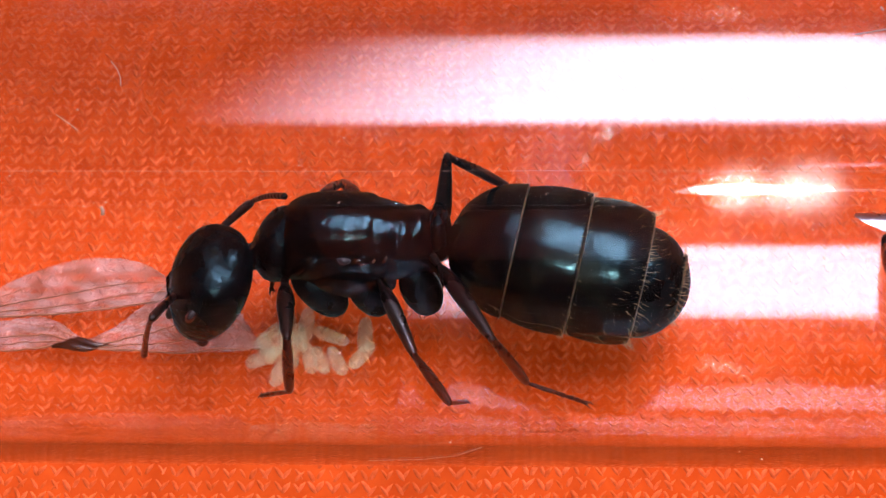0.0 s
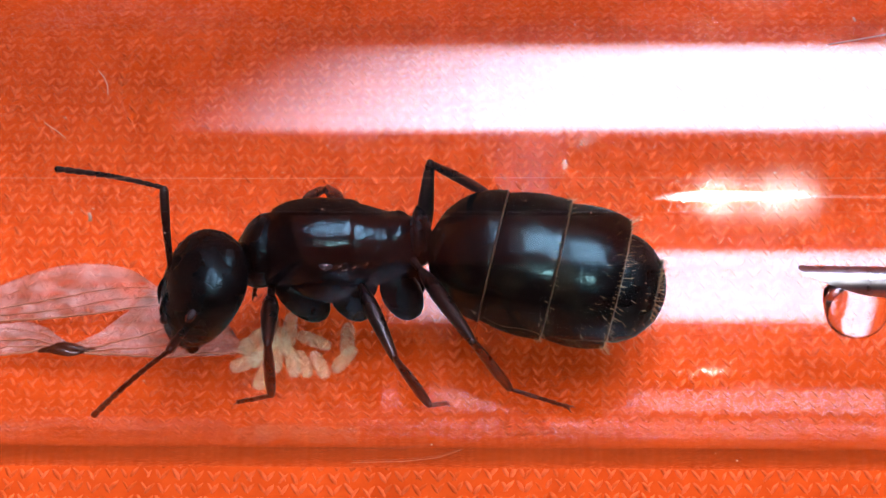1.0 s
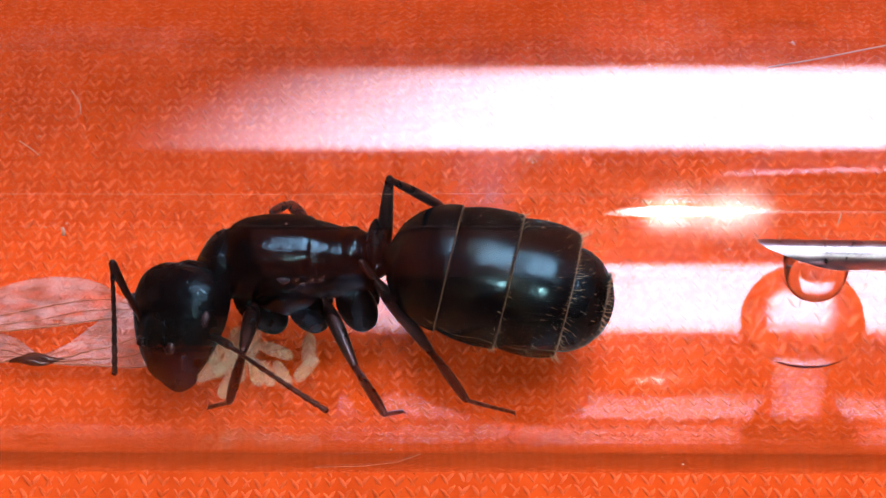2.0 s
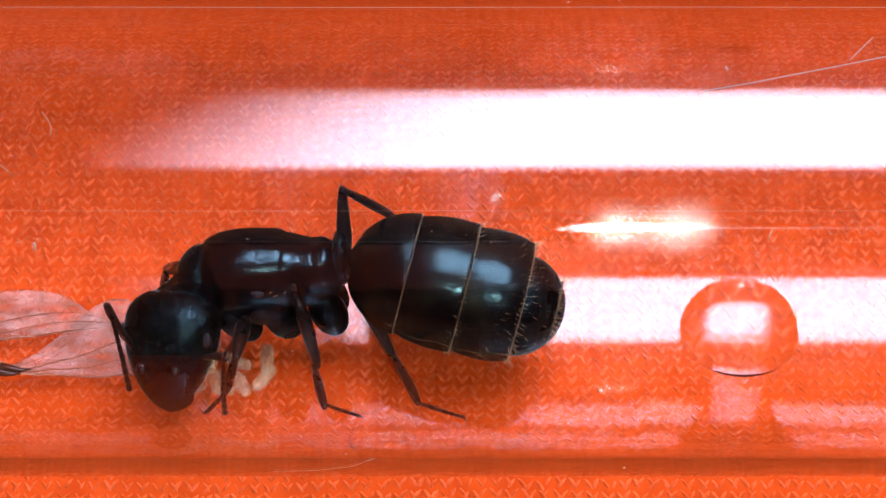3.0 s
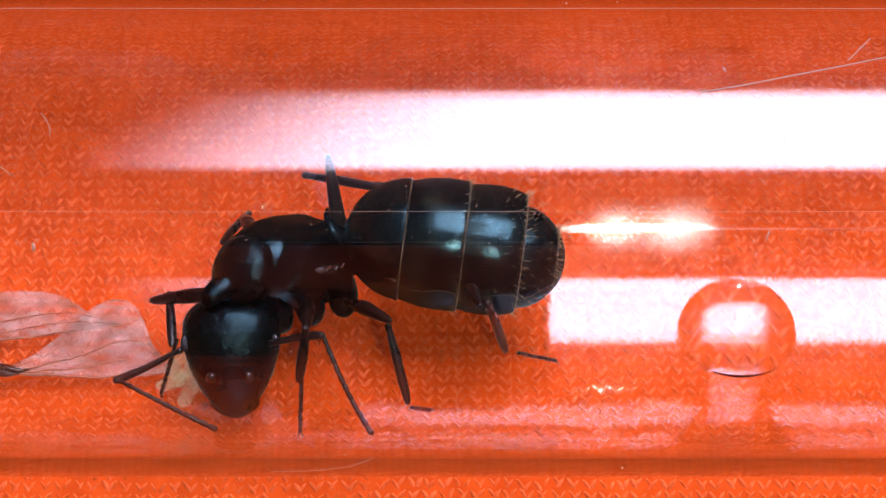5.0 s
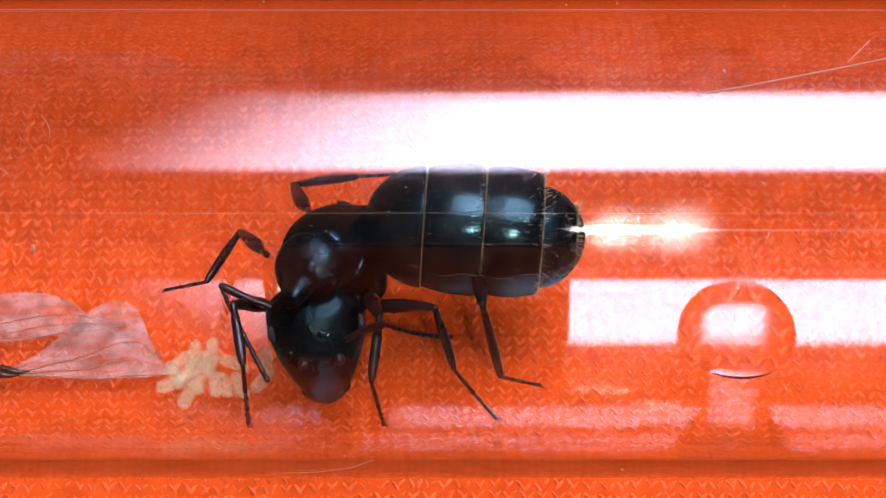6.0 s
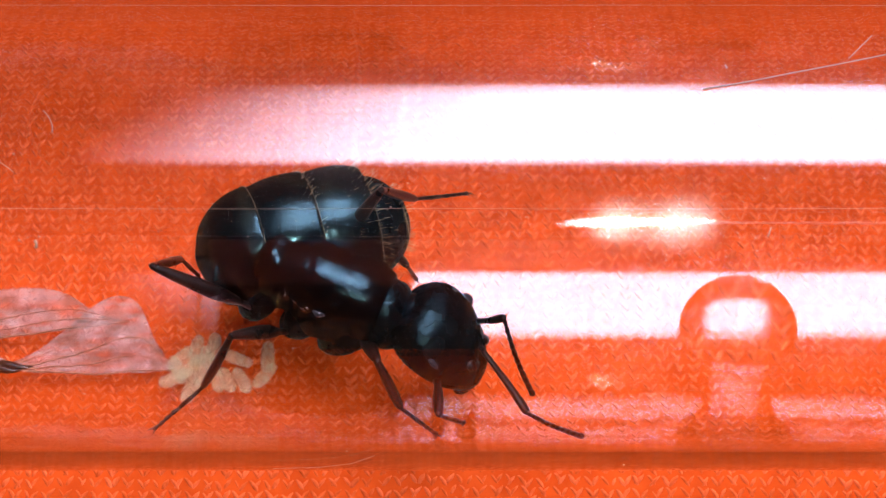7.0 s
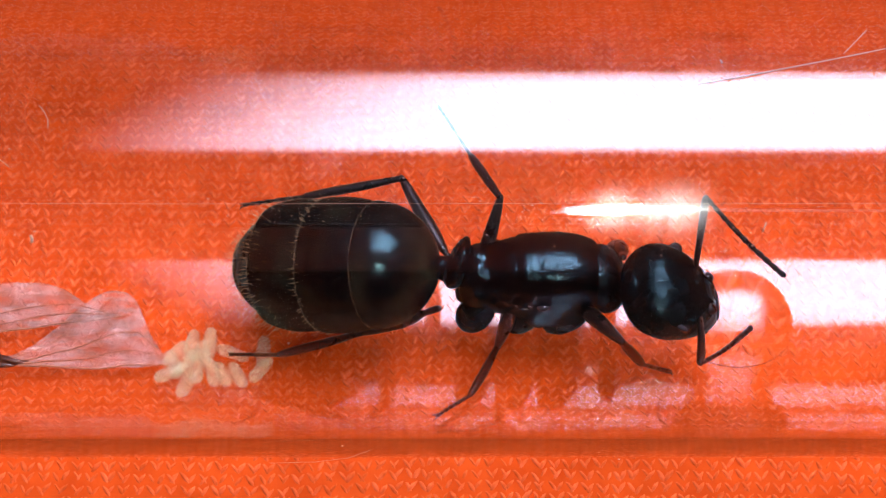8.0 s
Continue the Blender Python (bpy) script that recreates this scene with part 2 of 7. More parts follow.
def panel_lamp():
    """The wide lamp over the table, whose face shows as long white bands in the glass."""
    lamp = new("panel_lamp")
    tagged(lamp, "wide white panel lamp with a glowing diffuser over the table", "lamp")
    mid = from_axis(PANEL[0], PANEL[1], 0.0)
    out = (mid - AXIS).normalized()
    lamp.matrix_basis = Matrix.Translation(mid) @ Matrix((Vector((1, 0, 0)), out.cross(Vector((1, 0, 0))), out)).transposed().to_4x4()
    h = PANEL[2]
    bm = bmesh.new()
    bm.faces.new([bm.verts.new(v) for v in ((PANEL[3], -h, 0), (PANEL[4], -h, 0), (PANEL[4], h, 0), (PANEL[3], h, 0))])
    bmesh.ops.recalc_face_normals(bm, faces=bm.faces[:])
    part("diffuser", bm, glow("lamp_diffuser", (0.95, 0.89, 1.18), PANEL[5], PANEL[6]), lamp, smooth=False)
    part("housing", box(PANEL[3] - 0.001, PANEL[4] + 0.002, -h - 0.001, h + 0.001, 0.002, 0.02), PLASTIC, lamp, smooth=False)
    inv = lamp.matrix_basis.inverted()
    foot = Vector((0.28, 0.22, -0.004))
    run = [inv @ p for p in (foot, foot + Vector((0, 0, 0.2)), Vector((0.28, 0.2, 0.33)), lamp.matrix_basis @ Vector((PANEL[4], 0, 0.012)))]
    part("stand", tube([p / MM for p in run], 6.0, 12), PLASTIC, lamp)
    bm = box(-0.06, 0.06, -0.06, 0.06, -0.004, 0.014)
    bmesh.ops.transform(bm, matrix=inv @ Matrix.Translation(foot + Vector((0, 0, 0.004))), verts=bm.verts[:])
    part("foot", bm, PLASTIC, lamp, smooth=False)


def phone():
    """The dark slab that films the tube; it shows only as a dim reflection in the glass."""
    root = new("phone")
    tagged(root, "dark grey phone held over the tube", "phone")
    w = Vector((0, -math.cos(ELEV), math.sin(ELEV)))
    v = Vector((0, math.sin(ELEV), math.cos(ELEV)))
    root.matrix_basis = Matrix.Translation(AXIS + w * 0.0690) @ Matrix((Vector((1, 0, 0)), v, w)).transposed().to_4x4()
    bm = box(-0.065, 0.100, -0.072, -0.0075, 0.0022, 0.0105)
    bmesh.ops.bevel(bm, geom=bm.edges[:], offset=0.002, segments=2, affect="EDGES")
    part("body", bm, PHONE, root, smooth=False)
    bm = box(-0.014, 0.012, -0.034, -0.0090, 0.0008, 0.0022)
    part("camera_bump", bm, BUMP, root, smooth=False)


def spot_lamp():
    """A small round lamp on a bent stand, over the viewer's shoulder; the glass mirrors it as a white star."""
    root = new("spot_lamp")
    tagged(root, "small white spot lamp on a bent stand", "lamp")
    w = Vector((0, -math.cos(ELEV), math.sin(ELEV)))
    v = Vector((0, math.sin(ELEV), math.cos(ELEV)))
    place = AXIS + w * SPOT[1] + v * SPOT[2] + Vector((SPOT[0], 0, 0))
    root.matrix_basis = Matrix.Translation(place) @ Matrix((Vector((1, 0, 0)), v, w)).transposed().to_4x4()
    bm = bmesh.new()
    bmesh.ops.create_circle(bm, cap_ends=True, segments=48, radius=SPOT[3])
    part("bulb", bm, glow("lamp_bulb", (1.0, 0.98, 0.95), SPOT[4]), root, "small glowing white bulb", smooth=False)
    part("head", loft([(-32.0, 0, 0, 4.0, 4.0), (-30.0, 0, 0, 7.0, 7.0), (-8.0, 0, 0, 8.0, 8.0), (-1.5, 0, 0, 9.0, 9.0), (-1.0, 0, 0, 8.6, 8.6)], 20, 24), PLASTIC, root).matrix_basis = pose(0, 0, 0, 0, 90, 0)
    inv = root.matrix_basis.inverted()
    foot = Vector((0.24, -0.20, -0.004))
    run = [inv @ p / MM for p in (foot, foot + Vector((0, 0, 0.22)), Vector((0.20, -0.20, 0.29)), place + w * 0.03)]
    part("stand", tube([tuple(p) for p in curve_through([tuple(p) for p in run], 24)], 3.0, 10), PLASTIC, root)
    bm = box(-0.04, 0.04, -0.04, 0.04, 0.0, 0.012)
    bmesh.ops.transform(bm, matrix=inv @ Matrix.Translation(foot), verts=bm.verts[:])
    part("foot", bm, PLASTIC, root, smooth=False)


PANEL = (103.0, 0.30, 0.104, -0.070, 0.150, 0.50, (-0.058, 0.012, 0.0, 0.104, 0.014, -0.12))
SPOT = (0.0275, 0.270, 0.0030, 0.0030, 60.0)
table()
panel_lamp()
phone()
spot_lamp()

# ---- the tube ----
R_OUT, R_IN = 8.0, 7.4


def test_tube():
    """Thin clear glass, its round end to the west, its mouth to the east, both out of view."""
    bm = bmesh.new()
    seg = 192
    prof = []
    for i in range(13):
        a = math.pi / 2 * i / 12
        prof.append((-70 - R_OUT * math.cos(a), R_OUT * math.sin(a)))
    prof += [(x, R_OUT) for x in (-40, 0, 40, 89)]
    prof += [(89.6, R_OUT - 0.25), (89.6, R_IN + 0.25), (89, R_IN)]
    prof += [(x, R_IN) for x in (40, 0, -40)]
    for i in range(12, -1, -1):
        a = math.pi / 2 * i / 12
        prof.append((-70 - R_IN * math.cos(a), R_IN * math.sin(a)))
    loops = []
    for x, r in prof:
        if r < 1e-4:
            loops.append([bm.verts.new((x * MM, 0, 0))])
        else:
            loops.append([bm.verts.new((x * MM, r * MM * math.cos(2 * math.pi * k / seg), r * MM * math.sin(2 * math.pi * k / seg))) for k in range(seg)])
    for a, b in zip(loops, loops[1:]):
        for k in range(seg):
            f = [a[k % len(a)], a[(k + 1) % len(a)], b[(k + 1) % len(b)], b[k % len(b)]]
            f = list(dict.fromkeys(f))
            bm.faces.new(f)
    bmesh.ops.recalc_face_normals(bm, faces=bm.faces[:])
    ob = finish("test_tube", bm, GLASS)
    ob.matrix_basis = pose(*AXIS)
    ob.visible_shadow = False
    return tagged(ob, "clear glass test tube lying on orange knit cloth", "test tube")


TUBE = test_tube()

# ---- the cloth ----
SAG = 0.3                            # how far the cloth hangs under the tube, millimetres
WALE, COURSE = 0.55, 0.45            # the width and height of a stitch, millimetres


def knit_cloth():
    """A jersey knit: a soft sheet, and on it the legs of every stitch as short bent strands."""
    cloth = new("knit_cloth")
    tagged(cloth, "bright orange cotton jersey knit cloth spread on the table", "cloth")
    bm = bmesh.new()
    bmesh.ops.create_grid(bm, x_segments=180, y_segments=60, size=1, matrix=Matrix.Diagonal((0.30, 0.19, 1, 1)))
    for v in bm.verts:
        # the cloth sags between the two folds that carry the tube
        rise = min(max((abs(v.co.x) - 0.030) / 0.014, 0.0), 1.0)
        far = max(abs(v.co.x) / 0.05, abs(v.co.y) / 0.05, 1.0) - 1.0
        v.co.z = 0.000105 - SAG * MM * (1 - rise * rise * (3 - 2 * rise)) + min(far, 2.0) * 0.0006 * noise.noise(v.co * 25)
        # and an unseen heap is added behind and beside it, to reflect orange light
        heap = min(max((v.co.y - 0.035) / 0.15, 0.0), 1.0)
        side = min(max((-0.07 - v.co.x) / 0.15, 0.0), 1.0)
        v.co.z += 0.170 * heap * heap * (3 - 2 * heap) * (1 + 0.12 * noise.noise(v.co * 9)) + 0.09 * side * side * (3 - 2 * side)
    part("sheet", bm, CLOTH, cloth)
    x0, x1, y0, y1 = -25.0, 25.0, -15.0, 27.0
    nx, ny = int((x1 - x0) / WALE), int((y1 - y0) / COURSE)
    rng = np.random.default_rng(4)
    ix, iy = np.meshgrid(np.arange(nx), np.arange(ny))
    ix, iy = ix.ravel(), iy.ravel()
    n = len(ix)
    cx = x0 + ix * WALE + 0.10 * np.sin(iy * 0.11) + rng.normal(0, 0.040, n)
    cy = y0 + iy * COURSE + 0.10 * np.sin(ix * 0.13 + 1.0) + 0.05 * np.sin(ix * 0.31) + rng.normal(0, 0.036, n)
    verts, faces = [], []
    rings, seg = 5, 5
    total = 0
    for side in (-1, 1):
        fat = rng.normal(1.0, 0.17, n)
        lean = rng.normal(0, 0.05, n)
        ring_pts = []
        for i in range(rings):
            s = i / (rings - 1)
            # from the foot of the stitch outwards and up, arched over the cloth
            px = cx + side * (0.035 + (WALE * 0.46) * s ** 0.8) + lean * s
            py = cy - COURSE * (1.1 * s - 0.12)
            pz = 0.06 + 0.13 * math.sin(math.pi * min(s * 0.9 + 0.05, 1.0)) + rng.normal(0, 0.006, n)
            r = (0.055 + 0.065 * math.sin(math.pi * (0.12 + 0.8 * s))) * fat
            for k in range(seg):
                a = 2 * math.pi * k / seg
                ring_pts.append(np.stack([px + r * math.cos(a) * 0.92, py - r * math.cos(a) * 0.35 * side, pz - 0.10 + r * math.sin(a)], 1))
        v = np.stack(ring_pts, 1)
        per = rings * seg
        verts.append(v.reshape(-1, 3))
        base = np.arange(n)[:, None] * per + total
        for i in range(rings - 1):
            for k in range(seg):
                q = [i * seg + k, i * seg + (k + 1) % seg, (i + 1) * seg + (k + 1) % seg, (i + 1) * seg + k]
                faces.append(np.stack([base[:, 0] + j for j in q], 1))
        total += n * per
    v = np.concatenate(verts) * MM - np.array([0, 0, SAG * MM])
    f = np.concatenate(faces)
    me = bpy.data.meshes.new("stitches")
    me.vertices.add(len(v))
    me.vertices.foreach_set("co", v.ravel())
    me.loops.add(f.size)
    me.loops.foreach_set("vertex_index", f.ravel())
    me.polygons.add(len(f))
    me.polygons.foreach_set("loop_start", np.arange(len(f)) * 4)
    me.polygons.foreach_set("use_smooth", np.ones(len(f), bool))
    me.update()
    me.validate()
    me.materials.append(YARN)
    ob = new("stitches", me)
    ob.parent = cloth
    tagged(ob, "rows of fine orange knit stitches", kind="stuff")


knit_cloth()

# ---- what lies in the tube ----


def on_wall(x, down, lift=0.0):
    """A place on the tube's inner wall, millimetres: along it, and degrees from its lowest line towards the viewer; lift is off the wall."""
    a = radians(down)
    r = R_IN - lift
    return Vector((x, -r * math.sin(a), 8.0 - r * math.cos(a))) * MM


def seat(x, down, lift, turn, tilt=0.0):
    """A pose whose x axis lies along the wall, turned by that many degrees, and whose z axis points off it."""
    p = on_wall(x, down, lift)
    return Matrix.Translation(p) @ pose(0, 0, 0, -down, 0, 0) @ pose(0, 0, 0, 0, 0, turn) @ pose(0, 0, 0, 0, tilt, 0)


def egg_clutch():
    bm = loft([(x, 0, 0, 0.26 * q, 0.255 * q) for x, q in ((-0.70, 0.04), (-0.685, 0.34), (-0.62, 0.68), (-0.48, 0.92), (-0.2, 1.0), (0.2, 0.97), (0.48, 0.84), (0.62, 0.60), (0.685, 0.32), (0.70, 0.04))], 24, 18)
    first = finish("egg", bm, EGG)
    tagged(first, "smooth cream oblong ant egg in a clutch on the glass", "egg", "eggs of the clutch")
    rows = EGGS
    first.matrix_basis = seat(*rows[0])
    for row in rows[1:]:
        e = copy_thing(first, seat(*row))
        s = 0.86 + 0.16 * random.random()
        e.scale = (s, s, s)


# along the tube, degrees round the wall, lift, turn, tilt
EGGS = (
    (-9.27, 17.5, 0.28, 30, 0),
    (-8.75, 22.8, 0.28, 79, 0),
    (-8.43, 17.0, 0.42, 92, -5),
    (-7.88, 18.3, 0.36, 103, -5),
    (-7.53, 18.3, 0.28, 111, 0),
    (-7.01, 18.6, 0.28, 114, 0),
    (-6.23, 16.5, 0.28, 61, 0),
    (-6.19, 9.4, 0.28, 91, 0),
    (-7.26, 10.0, 0.28, -26, 0),
    (-9.26, 10.3, 0.28, 55, 0),
    (-8.70, 7.9, 0.40, 82, -5),
    (-8.09, 6.5, 0.28, 88, 0),
    (-8.78, 14.6, 0.50, 51, -5),
    (-8.22, 11.7, 0.50, -76, -5),
    (-9.27, 14.4, 0.28, -68, 0),
)
egg_clutch()


def wing(x, down, turn, length, height, rise, label, crumple=0.06, seed=0.0):
    """A shed wing lying on the glass: a stiff straight front edge, a lobed hind edge, a rumpled membrane and raised veins.

    rise: the width at even steps from the root to the tip, as shares of the height."""
    root = new("shed_wing")
    tagged(root, label, "insect wing", "shed wings")
    root.matrix_basis = pose(0, 0, 0)
    ct, st = math.cos(radians(turn)), math.sin(radians(turn))
    widths = [w[0] for w in curve_through([(v,) for v in rise], 61)]

    def at(s, q, lift):
        # s along the wing from its root, q across it from the front edge, 0, to the hind edge, 1
        a = s * length - 0.10 * length * q * s
        b = q * max(widths[int(round(s * 60))], 0.01) * height - 0.05 * height * math.sin(s * math.pi)
        px, arc = x + a * ct - b * st, a * st + b * ct
        rumple = noise.noise(Vector((a * 1.3 + seed, b * 1.6, 0))) + 0.5 * noise.noise(Vector((a * 3.1, b * 3.6 + seed, 5)))
        pleat = 0.10 * abs(math.sin(q * 5.5 + 0.6 * math.sin(s * 4))) * min(1.0, 3 * s + 0.2)
        return on_wall(px, down - math.degrees(arc / R_IN), lift + 0.16 + pleat + crumple * rumple) / MM

    bm = bmesh.new()
    n, m = 60, 24
    grid = [[bm.verts.new(at(i / n, j / m, 0) * MM) for j in range(m + 1)] for i in range(n + 1)]
    under = [[bm.verts.new(at(i / n, j / m, -0.02) * MM) for j in range(m + 1)] for i in range(n + 1)]
    for i in range(n):
        for j in range(m):
            bm.faces.new((grid[i][j], grid[i + 1][j], grid[i + 1][j + 1], grid[i][j + 1]))
            bm.faces.new((under[i][j], under[i][j + 1], under[i + 1][j + 1], under[i + 1][j]))
        for a, b in ((0, 1), (m, -1)):
            f = (grid[i][a], under[i][a], under[i + 1][a], grid[i + 1][a])
            bm.faces.new(f if b > 0 else f[::-1])
    part("membrane", bm, WING, root)
    for q0, q1, s1, r in ((0.0, 0.0, 0.98, 0.045), (0.10, 0.22, 0.92, 0.030), (0.30, 0.52, 0.96, 0.034), (0.62, 0.80, 0.62, 0.016)):
        pts = [at(0.01 + (s1 - 0.01) * i / 24, q0 + (q1 - q0) * i / 24 + 0.03 * math.sin(i * 0.4), 0.02) for i in range(25)]
        part("vein", tube(pts, [r * (1 - 0.6 * i / 24) for i in range(25)], 6), VEIN, root, "brown wing vein")
    pts = [at(0.0, 0, 0.05) + Vector((-0.9 + 1.5 * i / 6, 0.08 * math.sin(i), 0.05)) for i in range(7)]
    part("hinge", tube(pts, [0.05, 0.11, 0.16, 0.17, 0.13, 0.08, 0.03], 8), STUB, root, "dark brown wing base")


wing(-15.28, 13.8, 0, 5.9, 3.35, (0.10, 0.28, 0.56, 0.86, 1.0, 0.88, 0.30), "shed brown veined insect wing lying flat on the glass", 0.06)
wing(-20.20, 5.5, 7, 9.3, 1.9, (0.10, 0.45, 0.80, 1.0, 1.0, 0.75, 0.10), "shed brown veined insect wing leaning on the glass", 0.08, 3.0)
wing(-14.95, 12.5, 184, 5.0, -1.35, (0.10, 0.55, 0.95, 1.0, 0.9, 0.7, 0.2), "crumpled shed insect wing with a dark base on the glass", 0.14, 7.0)


def water_drop():
    """A bead of water resting on the glass, its foot shaped to the wall."""
    bm = bmesh.new()
    bmesh.ops.create_uvsphere(bm, u_segments=96, v_segments=64, radius=1.0)
    for v in bm.verts:
        v.co = Vector((v.co.x * DROP_R, v.co.y * DROP_R, v.co.z * DROP_R)) * MM
        p = REST @ v.co - AXIS
        r = math.hypot(p.y, p.z)
        if r > R_IN * MM - 0.00001:
            s = (R_IN * MM - 0.00001) / r
            v.co = REST.inverted() @ (AXIS + Vector((p.x, p.y * s, p.z * s)))
    ob = finish("water_drop", bm, WATER)
    # the foot wets the wall, with no film of air to mirror the light
    ob.data.materials.append(WETTED)
    reach = [math.hypot((REST @ v.co - AXIS).y, (REST @ v.co - AXIS).z) > R_IN * MM - 0.000012 for v in ob.data.vertices]
    foot = {}
    for f in ob.data.polygons:
        f.material_index = 1 if all(reach[i] for i in f.vertices) else 0
        for k in f.edge_keys:
            foot.setdefault(k, set()).add(f.material_index)
    for e in ob.data.edges:
        e.use_edge_sharp = len(foot[e.key]) > 1
    ob.visible_shadow = False
    return tagged(ob, "clear round water drop on the glass", "water drop")


DROP_R = 2.10
REST = pose(0.010402, 0.000234, 0.000354, 1.8)
DROP = water_drop()


def needle():
    """A steel needle cut to a slant, with a bead of water hanging under its mouth."""
    root = new("syringe_needle")
    tagged(root, "slant-cut steel syringe needle with hanging water", "needle")
    bm = bmesh.new()
    r, seg = 0.47, 72
    loops = []
    # the cut runs from the tip, at the upper rim, back under the needle
    for k in range(seg):
        a = 2 * math.pi * k / seg
        cut = (1 - math.sin(a)) * 0.5 * 2.7
        loops.append([(cut, r * math.cos(a), r * math.sin(a)), (40.0, r * math.cos(a), r * math.sin(a)),
                      (40.0, 0.62 * r * math.cos(a), 0.62 * r * math.sin(a)), (cut * 0.8 + 0.27, 0.62 * r * math.cos(a), 0.62 * r * math.sin(a))])
    vs = [[bm.verts.new(Vector(p) * MM) for p in row] for row in loops]
    for k in range(seg):
        a, b = vs[k], vs[(k + 1) % seg]
        for j in range(4):
            bm.faces.new((a[j], b[j], b[(j + 1) % 4], a[(j + 1) % 4]))
    bmesh.ops.recalc_face_normals(bm, faces=bm.faces[:])
    part("shaft", bm, STEEL, root, smooth=False)
    st = [(-0.1, 0, 0, 0.3, 0.9), (0.0, 0, 0, 0.5, 1.05), (0.25, 0, 0, 0.62, 1.06), (0.7, 0, 0, 0.74, 1.0), (1.15, 0, 0, 0.70, 0.86), (1.42, 0, 0, 0.54, 0.64), (1.58, 0, 0, 0.28, 0.34), (1.63, 0, 0, 0.01, 0.01)]
    bm = loft(st, 20, 32)
    bmesh.ops.transform(bm, matrix=pose(0.0019, 0, -0.00028, 0, 90, 0), verts=bm.verts[:])
    w = part("hanging_water", bm, WATER, root, "clear water hanging under the needle")
    w.visible_shadow = False
    return root, w


NEEDLE, BEAD = needle()


def strand(name, label, pts, r, mat):
    ob = finish(name, tube(pts, r, 6), mat)
    return tagged(ob, label, name.replace("_", " "))


def on_front(x, up, lift=0.03):
    """A place on the tube's outer face, millimetres: along it, and degrees from the viewer's line upwards."""
    a = ELEV + radians(up)
    r = R_OUT + lift
    return Vector((x, -r * math.cos(a), 8.0 + r * math.sin(a)))


strand("lint_fibre", "pale curved lint fibre on the glass", [on_front(-11.61, 24.6), on_front(-11.43, 23.0), on_front(-11.32, 21.3), on_front(-11.30, 19.5)], 0.013, FIBRE)
strand("lint_fibre", "tiny pale speck of lint on the glass", [on_front(-11.72, -2.9), on_front(-11.68, -3.7), on_front(-11.69, -4.5)], 0.045, FIBRE)
strand("lint_fibre", "fine pale lint hair on the glass", [on_front(-12.35, 11.0), on_front(-12.55, 12.2), on_front(-12.93, 14.0)], 0.012, FIBRE)
strand("scratch", "long pale scratch in the glass", [on_front(7.48, 29.6), on_front(8.81, 31.5), on_front(10.15, 33.8), on_front(11.50, 36.1), on_front(13.01, 38.9), on_front(15.29, 42.8)], 0.018, FIBRE)
strand("scratch", "fine curved scratch low on the glass", [on_front(-5.35, -70.3), on_front(-3.93, -69.3), on_front(-2.86, -66.1), on_front(-2.14, -61.0)], 0.004, FIBRE)
strand("lint_fibre", "short pale lint fibre on the glass", [on_front(11.86, 37.8), on_front(12.25, 41.1), on_front(12.65, 44.6)], 0.014, FIBRE)
strand("lint_fibre", "fine pale lint hair on the glass", [on_front(8.20, 35.9), on_front(8.25, 35.1)], 0.03, FIBRE)
strand("lint_fibre", "tiny pale speck of lint on the glass", [on_front(9.22, -2.3), on_front(9.32, -0.3)], 0.02, FIBRE)

# two pale strands added as thin lines of reflected light, not marks in the glass
strand("scratch", "long fine pale strand along the glass, standing for a line of reflected light", [on_front(-16.0 + 2.0 * i, 3.5 + 0.05 * math.sin(i)) for i in range(17)], 0.0035, FIBRE)
strand("scratch", "long fine pale strand along the glass, standing for a line of reflected light", [on_front(-16.0 + 2.0 * i, 56.0 + 0.1 * math.sin(i * 0.7)) for i in range(17)], 0.006, FIBRE)


def dust():
    """Specks of dust on the glass, most of them along the line that faces the viewer."""
    rng = random.Random(12)
    bm = bmesh.new()
    for i in range(150):
        x = rng.uniform(-15, 15) if i % 2 else rng.gauss(6.0, 4.0)
        up = rng.uniform(-70, 70) if i % 3 == 0 else rng.gauss(0, 4)
        p = on_front(x, up, 0.01)
        r = rng.uniform(0.008, 0.022)
        bmesh.ops.create_icosphere(bm, subdivisions=1, radius=r * MM, matrix=Matrix.Translation(p * MM) @ Matrix.Diagonal((rng.uniform(1, 2.2), 1, 1, 1)))
    tagged(finish("dust", bm, FIBRE), "fine pale dust specks on the glass", "dust", kind="stuff")


dust()

# ---- the ant ----
LEGS = {"front": (3.6, 2.3, 2.1), "middle": (3.4, 2.8, 2.4), "hind": (4.26, 3.75, 2.4)}
SCAPE, FUNICULUS = 2.85, 3.9


def hairs(bm, x, cy, cz, ry, rz, count, length, rng, spread=0.15, angles=(0, 360)):
    """Fine golden bristles round a rim, leaning backwards."""
    for i in range(count):
        a = radians(angles[0] + (angles[1] - angles[0]) * (i + rng.random()) / count)
        n = Vector((0, math.cos(a), math.sin(a)))
        p = Vector((x + rng.uniform(-spread, spread), cy + ry * math.cos(a), cz + rz * math.sin(a)))
        l = length * rng.uniform(0.5, 1.2)
        d = (n * 0.75 + Vector((-1.0, rng.uniform(-0.3, 0.3), rng.uniform(-0.3, 0.3)))).normalized()
        tube([p - n * 0.03, p + d * l * 0.5, p + d * l + Vector((-0.05, 0, 0)) * l], [0.0080, 0.0060, 0.0020], 3, bm)


